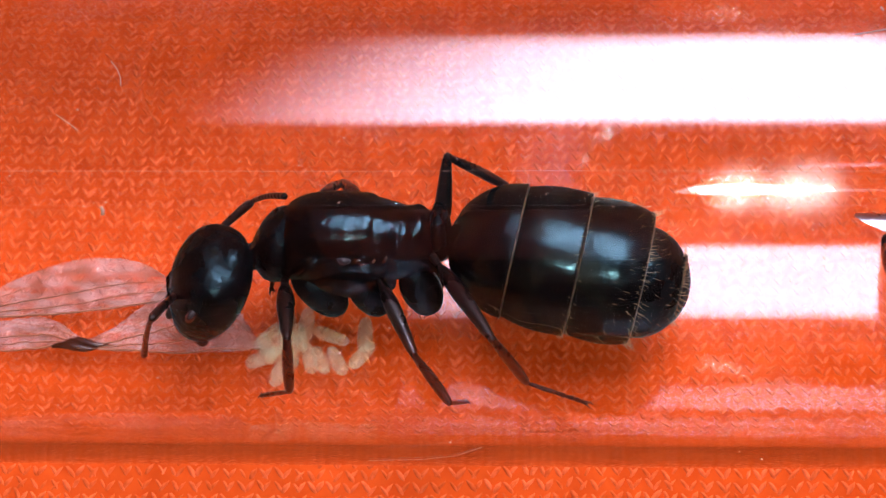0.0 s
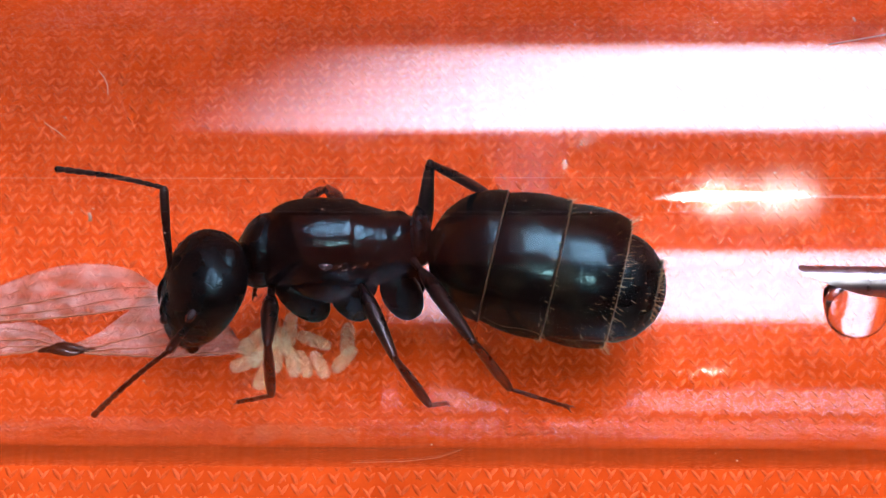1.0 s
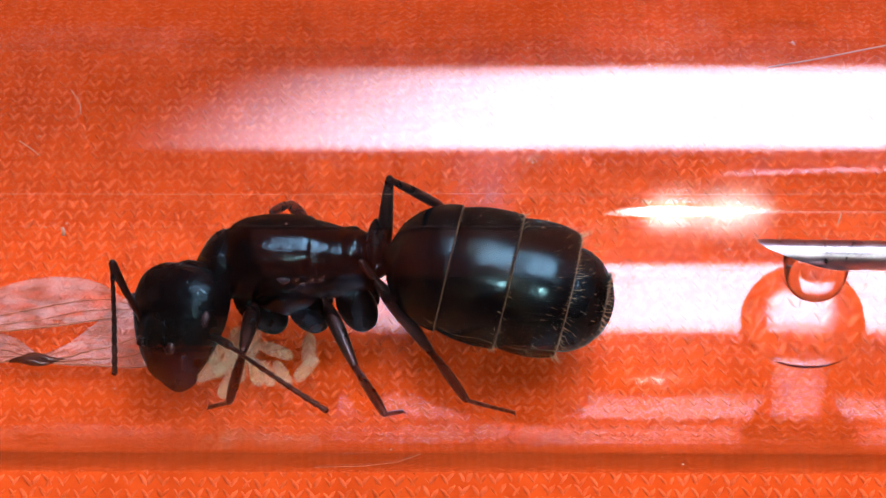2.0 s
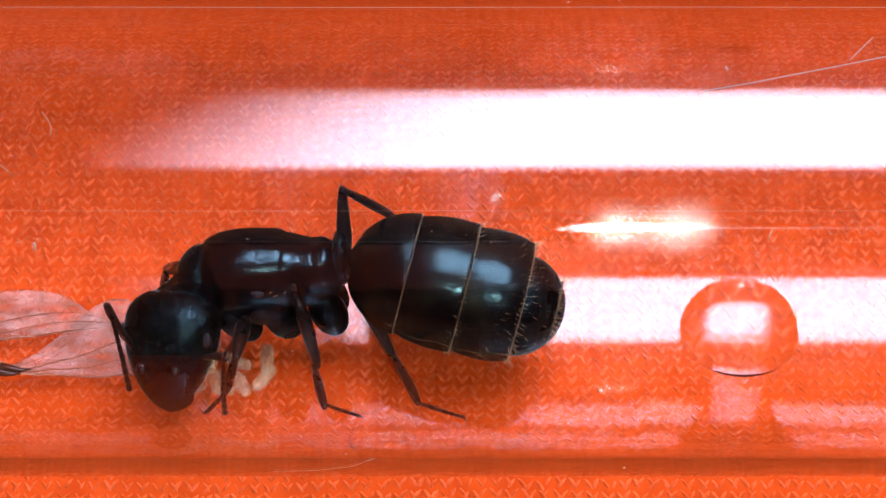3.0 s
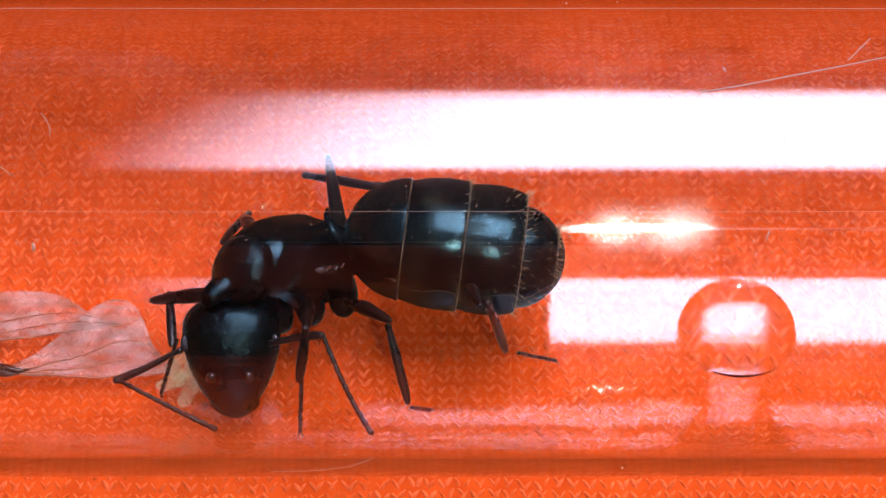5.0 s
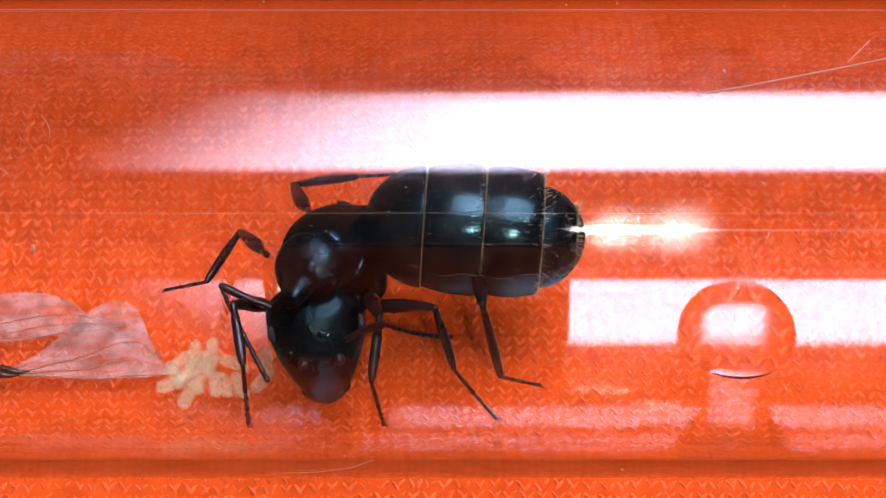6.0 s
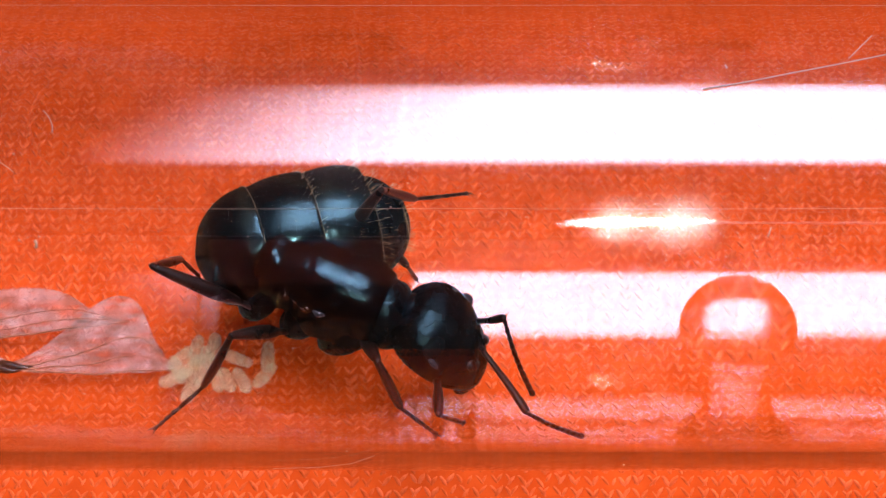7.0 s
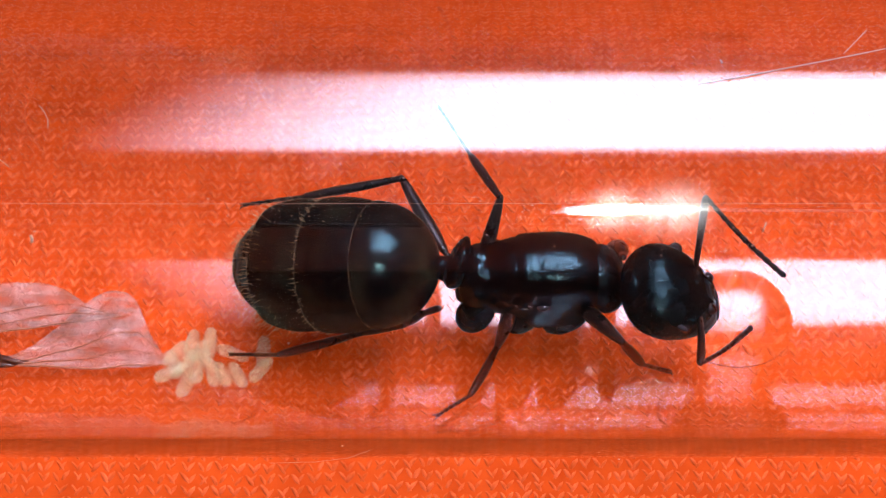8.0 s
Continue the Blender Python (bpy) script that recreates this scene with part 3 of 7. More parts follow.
def wrinkle(bm, amount, upto=0.00025, grain=1700):
    """Uneven, furrowed plates on the flanks, below a height."""
    for v in bm.verts:
        k = min(max((upto - v.co.z) / 0.0004 + 0.5, 0.0), 1.0)
        d = Vector((0, v.co.y, v.co.z))
        if d.length > 1e-6:
            q = noise.noise(v.co * grain) + 0.6 * noise.noise(v.co * grain * 2.1)
            v.co += d.normalized() * amount * k * q
    return bm


def ant():
    rng = random.Random(7)
    root = new("ant")
    tagged(root, "shiny black queen ant with golden gaster bands, walking in the tube", "ant")
    made = {"root": root}
    # thorax: a high smooth back, the plates of its side, the stubs where wings were
    bm = loft([(-3.08, 0, -0.22, 0.35, 0.35), (-2.98, 0, -0.16, 0.72, 0.72), (-2.6, 0, -0.08, 1.0, 1.02), (-1.7, 0, 0.02, 1.22, 1.24), (-0.9, 0, 0.08, 1.37, 1.36), (0.4, 0, 0.08, 1.43, 1.39),
               (1.2, 0, 0.0, 1.30, 1.26), (1.9, 0, -0.1, 1.12, 1.08), (2.5, 0, -0.24, 0.88, 0.82), (2.85, 0, -0.36, 0.6, 0.56), (3.0, 0, -0.42, 0.25, 0.25)], 72, 64, 2.3)
    wrinkle(bm, 0.00010, grain=2300)
    thorax = part("thorax", bm, CUTICLE, root)
    made["thorax"] = thorax
    part("scutum", loft([(-1.05, 0, 0.12, 1.36, 1.36), (-0.85, 0, 0.12, 1.43, 1.43), (-0.5, 0, 0.12, 1.465, 1.45), (0.4, 0, 0.13, 1.495, 1.46), (1.2, 0, 0.09, 1.415, 1.38), (1.7, 0, 0.0, 1.29, 1.22), (1.8, 0, -0.02, 1.18, 1.1)], 34, 44, 2.3), CUTICLE, thorax)
    part("scutellum", loft([(-1.72, 0, 0.36, 0.74, 0.76), (-1.62, 0, 0.38, 0.88, 0.90), (-1.3, 0, 0.40, 1.0, 0.99), (-1.08, 0, 0.38, 1.02, 1.02), (-1.0, 0, 0.36, 0.9, 0.9)], 18, 36, 2.3), CUTICLE, thorax)
    part("propodeum", wrinkle(loft([(-3.02, 0, 0.1, 0.45, 0.35), (-2.88, 0, 0.22, 0.82, 0.72), (-2.4, 0, 0.34, 1.0, 0.88), (-1.9, 0, 0.4, 0.95, 0.75), (-1.78, 0, 0.45, 0.7, 0.6)], 30, 48, 2.3), 0.00009, 1.0), CUTICLE, thorax)
    part("neck", loft([(2.5, 0, -0.45, 0.6, 0.55), (2.9, 0, -0.6, 0.55, 0.5), (3.3, 0, -0.8, 0.42, 0.4), (3.6, 0, -0.95, 0.32, 0.3), (3.66, 0, -1.0, 0.1, 0.1)], 14, 18), DULL, thorax)
    part("collar", loft([(1.75, 0, -0.1, 1.2, 1.25), (2.2, 0, -0.2, 1.25, 1.22), (2.6, 0, -0.35, 1.0, 0.98), (2.85, 0, -0.45, 0.62, 0.6)], 14, 28), DULL, thorax)
    for s in (-1, 1):
        part("side_plate", wrinkle(loft([(-1.15, s * 1.0, -0.6, 0.15, 0.3), (-0.6, s * 1.12, -0.66, 0.36, 0.58), (0.0, s * 1.16, -0.7, 0.40, 0.66), (0.6, s * 1.1, -0.72, 0.32, 0.52), (1.0, s * 1.0, -0.72, 0.12, 0.25)], 24, 32, 2.2), 0.00009, 1.0), CUTICLE, thorax)
        part("wing_stub", loft([(-0.38, s * 1.52, 0.22, 0.05, 0.07), (-0.22, s * 1.55, 0.22, 0.13, 0.15), (-0.05, s * 1.56, 0.24, 0.12, 0.14), (0.1, s * 1.52, 0.25, 0.04, 0.06)], 10, 12), EYE, thorax, "glossy black wing root")
        for x, z, l, r, tilt, mat in ((-0.55, 0.2, 0.34, 0.10, 30, STUB), (-0.8, 0.3, 0.3, 0.08, -20, CUTICLE), (-0.72, 0.05, 0.36, 0.09, 10, STUB), (-1.05, 0.12, 0.3, 0.10, 50, STUB), (-1.2, 0.34, 0.26, 0.08, 70, CUTICLE),
                                      (-1.42, 0.16, 0.36, 0.10, 60, STUB), (-1.66, 0.3, 0.42, 0.09, 80, CUTICLE), (-1.35, -0.12, 0.3, 0.08, 20, CUTICLE), (-1.9, 0.1, 0.46, 0.09, 75, CUTICLE), (-0.3, -0.06, 0.4, 0.07, 5, CUTICLE)):
            bm = loft(egg_shape(l, r, r * 0.8), 10, 10)
            w = 1.50 - 0.17 * max(0.0, -x - 0.4)
            bmesh.ops.transform(bm, matrix=pose(x * MM, s * w * MM, z * MM, 0, tilt, 0), verts=bm.verts[:])
            part("wing_sclerite", bm, mat, thorax, "small brown plate at a wing root" if mat is STUB else "")
        for x0, z0, x1, z1, r in ((-1.85, 0.75, -1.5, -0.15, 0.08), (-0.8, -0.05, 0.6, -0.05, 0.06), (0.7, 0.2, 1.3, -0.5, 0.07), (-2.5, 0.45, -1.9, 0.2, 0.07), (-1.3, -0.6, -0.5, -0.75, 0.05)):
            pts = []
            for k in range(7):
                q = k / 6
                x, z = x0 + (x1 - x0) * q, z0 + (z1 - z0) * q
                w = curve_through([(1.04,), (1.24,), (1.40,), (1.46,), (1.40,), (0.95,)], 51)[int(min(max((x + 2.6) / 5.2, 0), 1) * 50)][0]
                pts.append((x, s * w * (1.0 - 0.16 * (z - 0.1) ** 2), z + 0.04 * math.sin(q * 5)))
            part("side_ridge", tube(pts, [r * 0.4, r, r * 1.1, r, r * 1.1, r, r * 0.4], 8), CUTICLE, thorax)
        for x, z, l, tilt in ((1.55, -0.95, 2.35, 40), (-0.35, -1.1, 1.9, 32), (-2.1, -0.75, 2.1, 22)):
            bm = loft(egg_shape(l, 0.54, 0.66, cz=0, x0=0), 14, 18)
            bmesh.ops.transform(bm, matrix=pose(x * MM, s * 0.62 * MM, z * MM + 0.0003, 0, 0, 0) @ pose(0, 0, 0, -s * 28, 180 - 90 + tilt, 0) @ pose(0, 0, 0), verts=bm.verts[:])
            part("coxa", bm, DULL, thorax)
    # petiole: a narrow stalk with an upright scale
    bm = loft([(-0.9, 0, -0.3, 0.34, 0.4), (-0.3, 0, -0.25, 0.46, 0.5), (0.3, 0, -0.25, 0.46, 0.5), (0.9, 0, -0.3, 0.36, 0.4)], 12, 16)
    petiole = part("petiole", bm, CUTICLE, root)
    bm = loft([(-0.8, 0, 0, 0.45, 0.3), (-0.3, 0, 0, 0.80, 0.42), (0.3, 0, 0, 0.98, 0.38), (0.85, 0, 0, 0.82, 0.24), (1.15, 0, 0, 0.36, 0.08)], 14, 20)
    bmesh.ops.transform(bm, matrix=pose(0, 0, 0.0001, 0, -90, 0), verts=bm.verts[:])
    part("petiole_scale", bm, DULL, petiole)
    made["petiole"] = petiole
    # gaster: overlapping plates, each with a pale rim and a row of bristles
    def girth(x):
        # x from 4.1 in front to -4.1 at the tip
        s = min(max((4.1 - x) / 8.2, 0.0), 1.0)
        q = abs(s - 0.52) / (0.52 if s < 0.52 else 0.48)
        return 2.46 * max(1 - q ** (2.9 if s < 0.52 else 3.2), 0.0) ** 0.5
    def shell(a, b, grow0, grow1, rings):
        return [(a + (b - a) * i / (rings - 1), 0, 0, max(girth(a + (b - a) * i / (rings - 1)) * (grow0 + (grow1 - grow0) * i / (rings - 1)) * 1.0, 0.02),
                 max(girth(a + (b - a) * i / (rings - 1)) * (grow0 + (grow1 - grow0) * i / (rings - 1)) * 0.96, 0.02)) for i in range(rings)]
    gaster = part("gaster", loft(shell(4.09, -2.3, 0.955, 0.955, 20), 40, 36), SMOOTH, root)
    made["gaster"] = gaster
    cuts = (4.08, 1.85, -0.3, -2.42, -3.72, -4.08)
    for i in range(5):
        a, b = cuts[i] + (0.15 if i else 0), cuts[i + 1]
        st = shell(a, b, 0.945 if i else 0.985, 0.998, 9)
        st = [(x, y, z, ry * (1 + 0.032 * math.sin(math.pi * k / 8)), rz * (1 + 0.032 * math.sin(math.pi * k / 8))) for k, (x, y, z, ry, rz) in enumerate(st)]
        if i > 2:
            st = [(x, y, z - 0.12, ry * 0.89, rz * 0.89) for x, y, z, ry, rz in st]
        plate = part("gaster_plate", loft(st, 20, 40), SMOOTH if i < 3 else DULL, gaster)
        if i < 4:
            for side in (-1, 1):
                pts = []
                for k in range(9):
                    x = a + (b - a) * (0.12 + 0.88 * k / 8) if i else 2.9 + (b - 2.9) * k / 8
                    ang = radians(-27 - 3 * math.sin(k * 0.8) - 2 * (i % 2))
                    w = girth(x) * (0.975 + 0.022 * k / 8 + 0.018 * math.sin(math.pi * k / 8)) + 0.01
                    pts.append((x, side * w * math.cos(ang), w * 0.96 * math.sin(ang)))
                part("plate_edge", tube(pts, [0.003, 0.006, 0.007, 0.010, 0.007, 0.010, 0.009, 0.014, 0.006], 6), RIM, plate, "pale lower edge of the plate")
            g = girth(b) * (0.995 if i < 3 else 0.885)
            part("plate_rim", loft([(b + 0.03, 0, 0, g * 0.985, g * 0.945), (b + 0.015, 0, 0, g * 1.003, g * 0.964), (b - 0.015, 0, 0, g * 0.998, g * 0.958), (b - 0.04, 0, 0, g * 0.96, g * 0.92)], 6, 44), RIM, plate, "pale straw-yellow rim of the plate")
            bm = bmesh.new()
            hairs(bm, b + 0.08, 0, 0, g, g * 0.96, (20, 130, 150, 130)[i], (0.08, 0.20, 0.34, 0.36)[i], rng)
            if i in (2, 3):
                hairs(bm, b + 0.7, 0, 0, girth(b + 0.7), girth(b + 0.7) * 0.96, 60, 0.22, rng, 0.45)
            tagged(part("bristles", bm, HAIR, plate), "fine golden bristles", kind="stuff")
    for ob in [gaster] + list(gaster.children_recursive):
        ob.data.transform(Matrix.Diagonal((0.965, 1, 1, 1)))
    # head: wide behind, narrow in front, flat eyes at its sides
    bm = loft([(-2.15, 0, -0.1, 0.35, 0.35), (-2.0, 0, -0.05, 1.1, 0.75), (-1.5, 0, 0.02, 1.62, 1.08), (-0.7, 0, 0.08, 1.72, 1.22), (0.2, 0, 0.05, 1.54, 1.16), (1.0, 0, -0.02, 1.22, 0.95), (1.6, 0, -0.1, 0.86, 0.68), (1.95, 0, -0.18, 0.55, 0.42)], 34, 36, 2.25)
    head = part("head", bm, DULL, root)
    made["head"] = head
    for s in (-1, 1):
        bm = loft(egg_shape(0.62, 0.16, 0.27), 12, 18)
        bmesh.ops.transform(bm, matrix=pose(-0.00055, s * 0.00150, 0.00062, s * -48, 0, 0), verts=bm.verts[:])
        part("eye", bm, EYE, head, "smooth dark oval eye")
        bm = loft([(0, 0, 0, 0.34, 0.26), (0.25, -0.05 * s, 0, 0.4, 0.26), (0.5, -0.2 * s, -0.03, 0.34, 0.2), (0.72, -0.38 * s, -0.06, 0.2, 0.12), (0.82, -0.5 * s, -0.07, 0.04, 0.03)], 14, 14)
        bmesh.ops.transform(bm, matrix=pose(0.00155, s * 0.00052, -0.00032, 0, 12, 0), verts=bm.verts[:])
        part("mandible", bm, CUTICLE, head)
        part("antenna_socket", loft(egg_shape(0.42, 0.2, 0.14, cy=s * 0.62, cz=1.02, x0=0.45), 8, 12), LEG, head)
        part("frontal_ridge", tube([(-0.25, s * 0.36, 1.26), (0.15, s * 0.42, 1.25), (0.55, s * 0.40, 1.16), (0.9, s * 0.3, 1.03)], [0.03, 0.06, 0.06, 0.03], 7), DULL, head)
    for dx, dy in ((-1.05, 0), (-1.35, 0.26), (-1.35, -0.26)):
        part("ocellus", loft(egg_shape(0.16, 0.08, 0.06, cy=dy, cz=1.12 - 0.12 * (dx < -1.2), x0=dx - 0.08), 7, 10), EYE, head)
    part("clypeus", loft([(0.85, 0, 0.78, 0.25, 0.12), (1.2, 0, 0.66, 0.55, 0.2), (1.65, 0, 0.38, 0.62, 0.2), (1.95, 0, 0.12, 0.4, 0.12)], 12, 18), CUTICLE, head)
    part("neck", loft([(-2.3, 0, -0.3, 0.3, 0.25), (-2.15, 0, -0.25, 0.6, 0.42), (-1.8, 0, -0.1, 0.8, 0.55)], 8, 16), DULL, head)
    # limbs: each lies along x from -half to half of its length
    def limb(name, stations, length, bristly=0, mat=LEG):
        st = [(length * (s - 0.5), 0, dz, r, r) for s, r, dz in stations]
        ob = part(name, loft(st, 20, 12), mat, root)
        if bristly:
            bm = bmesh.new()
            for i in range(bristly):
                x = length * rng.uniform(-0.4, 0.5)
                a = rng.uniform(0, 2 * math.pi)
                n = Vector((0, math.cos(a), math.sin(a)))
                p = Vector((x, 0, 0)) + n * 0.06
                tube([p, p + (n * 0.5 + Vector((0.8, 0, 0))) * 0.16], [0.01, 0.002], 3, bm)
            tagged(part("bristles", bm, LEG, ob), "short dark bristles", kind="stuff")
        return ob
    for side in ("left", "right"):
        for pair, (lf, lt, la) in LEGS.items():
            g = {"front": 1.05, "middle": 0.95, "hind": 1.0}[pair]
            made[side + pair + "femur"] = limb("femur", ((-0.03, 0.05 * g, 0), (0.0, 0.12 * g, 0), (0.10, 0.13 * g, 0), (0.17, 0.11 * g, 0), (0.26, 0.2 * g, 0.02), (0.45, 0.28 * g, 0.05), (0.75, 0.22 * g, 0.03), (0.96, 0.15 * g, 0), (1.03, 0.06 * g, 0)), lf)
            made[side + pair + "tibia"] = limb("tibia", ((-0.03, 0.05 * g, 0), (0.0, 0.13 * g, 0), (0.08, 0.12 * g, 0), (0.4, 0.17 * g, 0.02), (0.75, 0.17 * g, 0.01), (0.97, 0.12 * g, 0), (1.02, 0.04 * g, 0)), lt, 14)
            ta = [(-0.02, 0.03 * g, 0), (0.0, 0.085 * g, 0)]
            for k, (s0, s1) in enumerate(((0.0, 0.46), (0.46, 0.64), (0.64, 0.77), (0.77, 0.87), (0.87, 1.0))):
                ta += [(s0 + 0.03, 0.06 * g, 0), (s1 - 0.03, 0.088 * g, 0.0), (s1 - 0.005, 0.055 * g, 0)]
            tarsus = limb("tarsus", ta, la, 18)
            tarsus.data = limb_detail(tarsus, la, rng)
            made[side + pair + "tarsus"] = tarsus
        made[side + "scape"] = limb("scape", ((-0.04, 0.05, 0), (-0.01, 0.12, 0), (0.04, 0.09, 0), (0.1, 0.10, 0), (0.5, 0.125, 0.05), (0.85, 0.15, 0.03), (0.98, 0.13, 0), (1.02, 0.05, 0)), SCAPE)
        fu = [(-0.01, 0.03, 0)]
        for k in range(11):
            s0, s1 = k / 11, (k + 1) / 11
            r = 0.085 + 0.03 * k / 10
            fu += [(s0 + 0.008, r * 0.75, 0.10 * math.sin(math.pi * s0)), (s1 - 0.02, r, 0.10 * math.sin(math.pi * s1)), (s1 - 0.004, r * 0.75, 0.10 * math.sin(math.pi * s1))]
        fu += [(1.01, 0.02, 0)]
        st = [(FUNICULUS * (s - 0.5), 0, dz, r, r) for s, r, dz in fu]
        made[side + "funiculus"] = part("funiculus", loft(st, 70, 10), LEG, root, "beaded brown outer antenna")
    for ob in root.children_recursive:
        ob.data.transform(Matrix.Scale(0.96, 4))
    return made


def limb_detail(ob, length, rng):
    """Adds the paired claws at a foot's end."""
    bm = bmesh.new()
    bm.from_mesh(ob.data)
    for s in (-1, 1):
        x = length * 0.5
        tube([(x - 0.08, s * 0.03, 0), (x + 0.06, s * 0.09, -0.03), (x + 0.15, s * 0.13, -0.10)], [0.035, 0.028, 0.006], 5, bm)
    bm.to_mesh(ob.data)
    bm.free()
    ob.data.polygons.foreach_set("use_smooth", [True] * len(ob.data.polygons))
    return ob.data


ANT = ant()


def motions():
    a = ANT
    walk(a["root"], [
        (0.000, pose(-0.006682, 0.000568, 0.004113, 26.6, -0.4, 179.3)),
        (0.300, pose(-0.006682, 0.000568, 0.004113, 26.6, -0.4, 179.3)),
        (0.500, pose(-0.006682, 0.000568, 0.004113, 26.6, -0.4, 179.3)),
        (1.000, pose(-0.006717, 0.000558, 0.004106, 26.6, -0.3, 179.6)),
        (1.500, pose(-0.006764, 0.000543, 0.004097, 26.6, -0.2, 179.7)),
        (2.000, pose(-0.006869, 0.000529, 0.004088, 26.6, -0.2, 179.7)),
        (2.200, pose(-0.006930, 0.000502, 0.004072, 26.5, 0.0, -180.0)),
        (3.300, pose(-0.006304, 0.000615, 0.004142, 21.1, 1.3, -177.8)),
        (3.500, pose(-0.006304, 0.000615, 0.004142, 21.1, 1.3, -177.8)),
        (4.000, pose(-0.006102, 0.000583, 0.004120, 21.0, 1.4, -177.7)),
        (4.500, pose(-0.005591, 0.000795, 0.004253, 26.5, 1.7, -177.3)),
        (4.700, pose(-0.005475, 0.000996, 0.004380, 26.0, -27.6, -160.4)),
        (5.800, pose(-0.004173, 0.000999, 0.004380, 17.2, -38.2, -129.2)),
        (6.000, pose(-0.003740, 0.001302, 0.004569, 14.7, -42.0, -117.4)),
        (6.200, pose(-0.003450, 0.001482, 0.004682, 12.5, -43.1, -109.2)),
        (6.400, pose(-0.003277, 0.001439, 0.004655, 8.9, -38.4, -100.1)),
        (6.500, pose(-0.003190, 0.001458, 0.004667, 8.9, -38.4, -100.1)),
        (6.600, pose(-0.003393, 0.001122, 0.004457, -4.2, -42.7, -73.8)),
        (6.800, pose(-0.003818, 0.000034, 0.004367, -12.0, -33.2, -33.6)),
        (7.000, pose(-0.003630, -0.000513, 0.004733, -13.8, 2.6, -4.2)),
        (7.200, pose(-0.003184, -0.000704, 0.003788, -12.2, -0.0, 0.0)),
        (7.400, pose(-0.002091, 0.000004, 0.003758, -4.9, -0.7, 1.2)),
        (7.500, pose(-0.001322, 0.000336, 0.003965, -4.9, -1.1, 1.7)),
        (7.600, pose(0.001376, 0.000547, 0.004097, -4.9, -1.7, 2.8)),
        (7.800, pose(0.003706, 0.000322, 0.003957, -4.9, -0.2, 0.3)),
        (8.000, pose(0.003584, 0.000269, 0.003924, -4.9, -0.2, 0.3)),
    ])
    walk(a["thorax"], [
        (0.000, pose(0, 0, 0)),
        (6.600, pose(0, 0, 0)),
        (6.800, pose(0, 0, 0, 0, 3, -5)),
        (7.000, pose(0, 0, 0, 0, 9, -15)),
        (7.200, pose(0, 0, 0)),
        (8.000, pose(0, 0, 0)),
    ])
    walk(a["gaster"], [
        (0.000, pose(-0.006947, 0.000391, -0.000448, 1.6, -10.0, -6.2)),
        (0.300, pose(-0.006947, 0.000391, -0.000448, 1.6, -10.0, -6.2)),
        (0.500, pose(-0.006947, 0.000391, -0.000448, 1.6, -10.0, -6.2)),
        (1.000, pose(-0.006941, 0.000402, -0.000465, 1.6, -10.7, -6.7)),
        (1.500, pose(-0.006984, 0.000416, -0.000488, 1.6, -10.9, -6.8)),
        (2.000, pose(-0.007055, 0.000384, -0.000436, 1.7, -11.1, -6.9)),
        (2.200, pose(-0.007086, 0.000401, -0.000464, 1.7, -11.1, -6.9)),
        (3.300, pose(-0.006722, 0.000523, -0.000529, 7.7, -13.8, -10.6)),
        (3.500, pose(-0.006722, 0.000523, -0.000529, 7.7, -13.8, -10.6)),
        (4.000, pose(-0.006732, 0.000497, -0.000494, 7.7, -13.5, -10.4)),
        (4.500, pose(-0.006533, 0.000391, -0.000447, 8.6, -14.1, -8.8)),
        (4.700, pose(-0.005228, 0.003179, 0.001604, 5.1, 4.1, -34.8)),
        (5.800, pose(-0.002669, 0.004285, 0.001590, 2.8, 4.8, -61.0)),
        (6.000, pose(-0.001702, 0.004408, 0.001092, -0.3, 0.5, -70.8)),
        (6.200, pose(-0.001136, 0.004307, 0.000788, -1.0, -2.9, -77.0)),
        (6.400, pose(-0.000693, 0.003597, 0.000714, 4.5, -5.8, -83.2)),
        (6.500, pose(-0.000623, 0.003275, 0.000656, 4.5, -5.8, -83.2)),
        (6.600, pose(-0.000064, 0.002401, 0.000987, 1.2, -7.6, -102.1)),
        (6.800, pose(-0.000637, 0.001812, 0.000767, 9.4, -13.5, -134.4)),
        (7.000, pose(-0.001382, 0.002559, -0.000241, -27.3, 1.2, -157.5)),
        (7.100, pose(-0.002734, 0.002440, 0.000449, -8.0, -2.2, -105.7)),
        (7.200, pose(-0.004087, 0.002320, 0.001140, 9.4, -20.1, -76.4)),
        (7.300, pose(-0.005195, 0.001756, 0.001079, 19.2, -27.1, -56.6)),
        (7.400, pose(-0.006303, 0.001191, 0.001018, 20.4, -28.5, -41.6)),
        (7.500, pose(-0.006427, 0.001104, 0.000952, 22.0, -28.9, -34.1)),
        (7.600, pose(-0.006983, 0.000837, 0.000752, 21.7, -23.0, -25.0)),
        (7.800, pose(-0.007193, 0.000319, 0.000364, 22.5, -22.4, -17.2)),
        (8.000, pose(-0.007176, 0.000289, 0.000342, 22.4, -21.6, -16.5)),
    ])
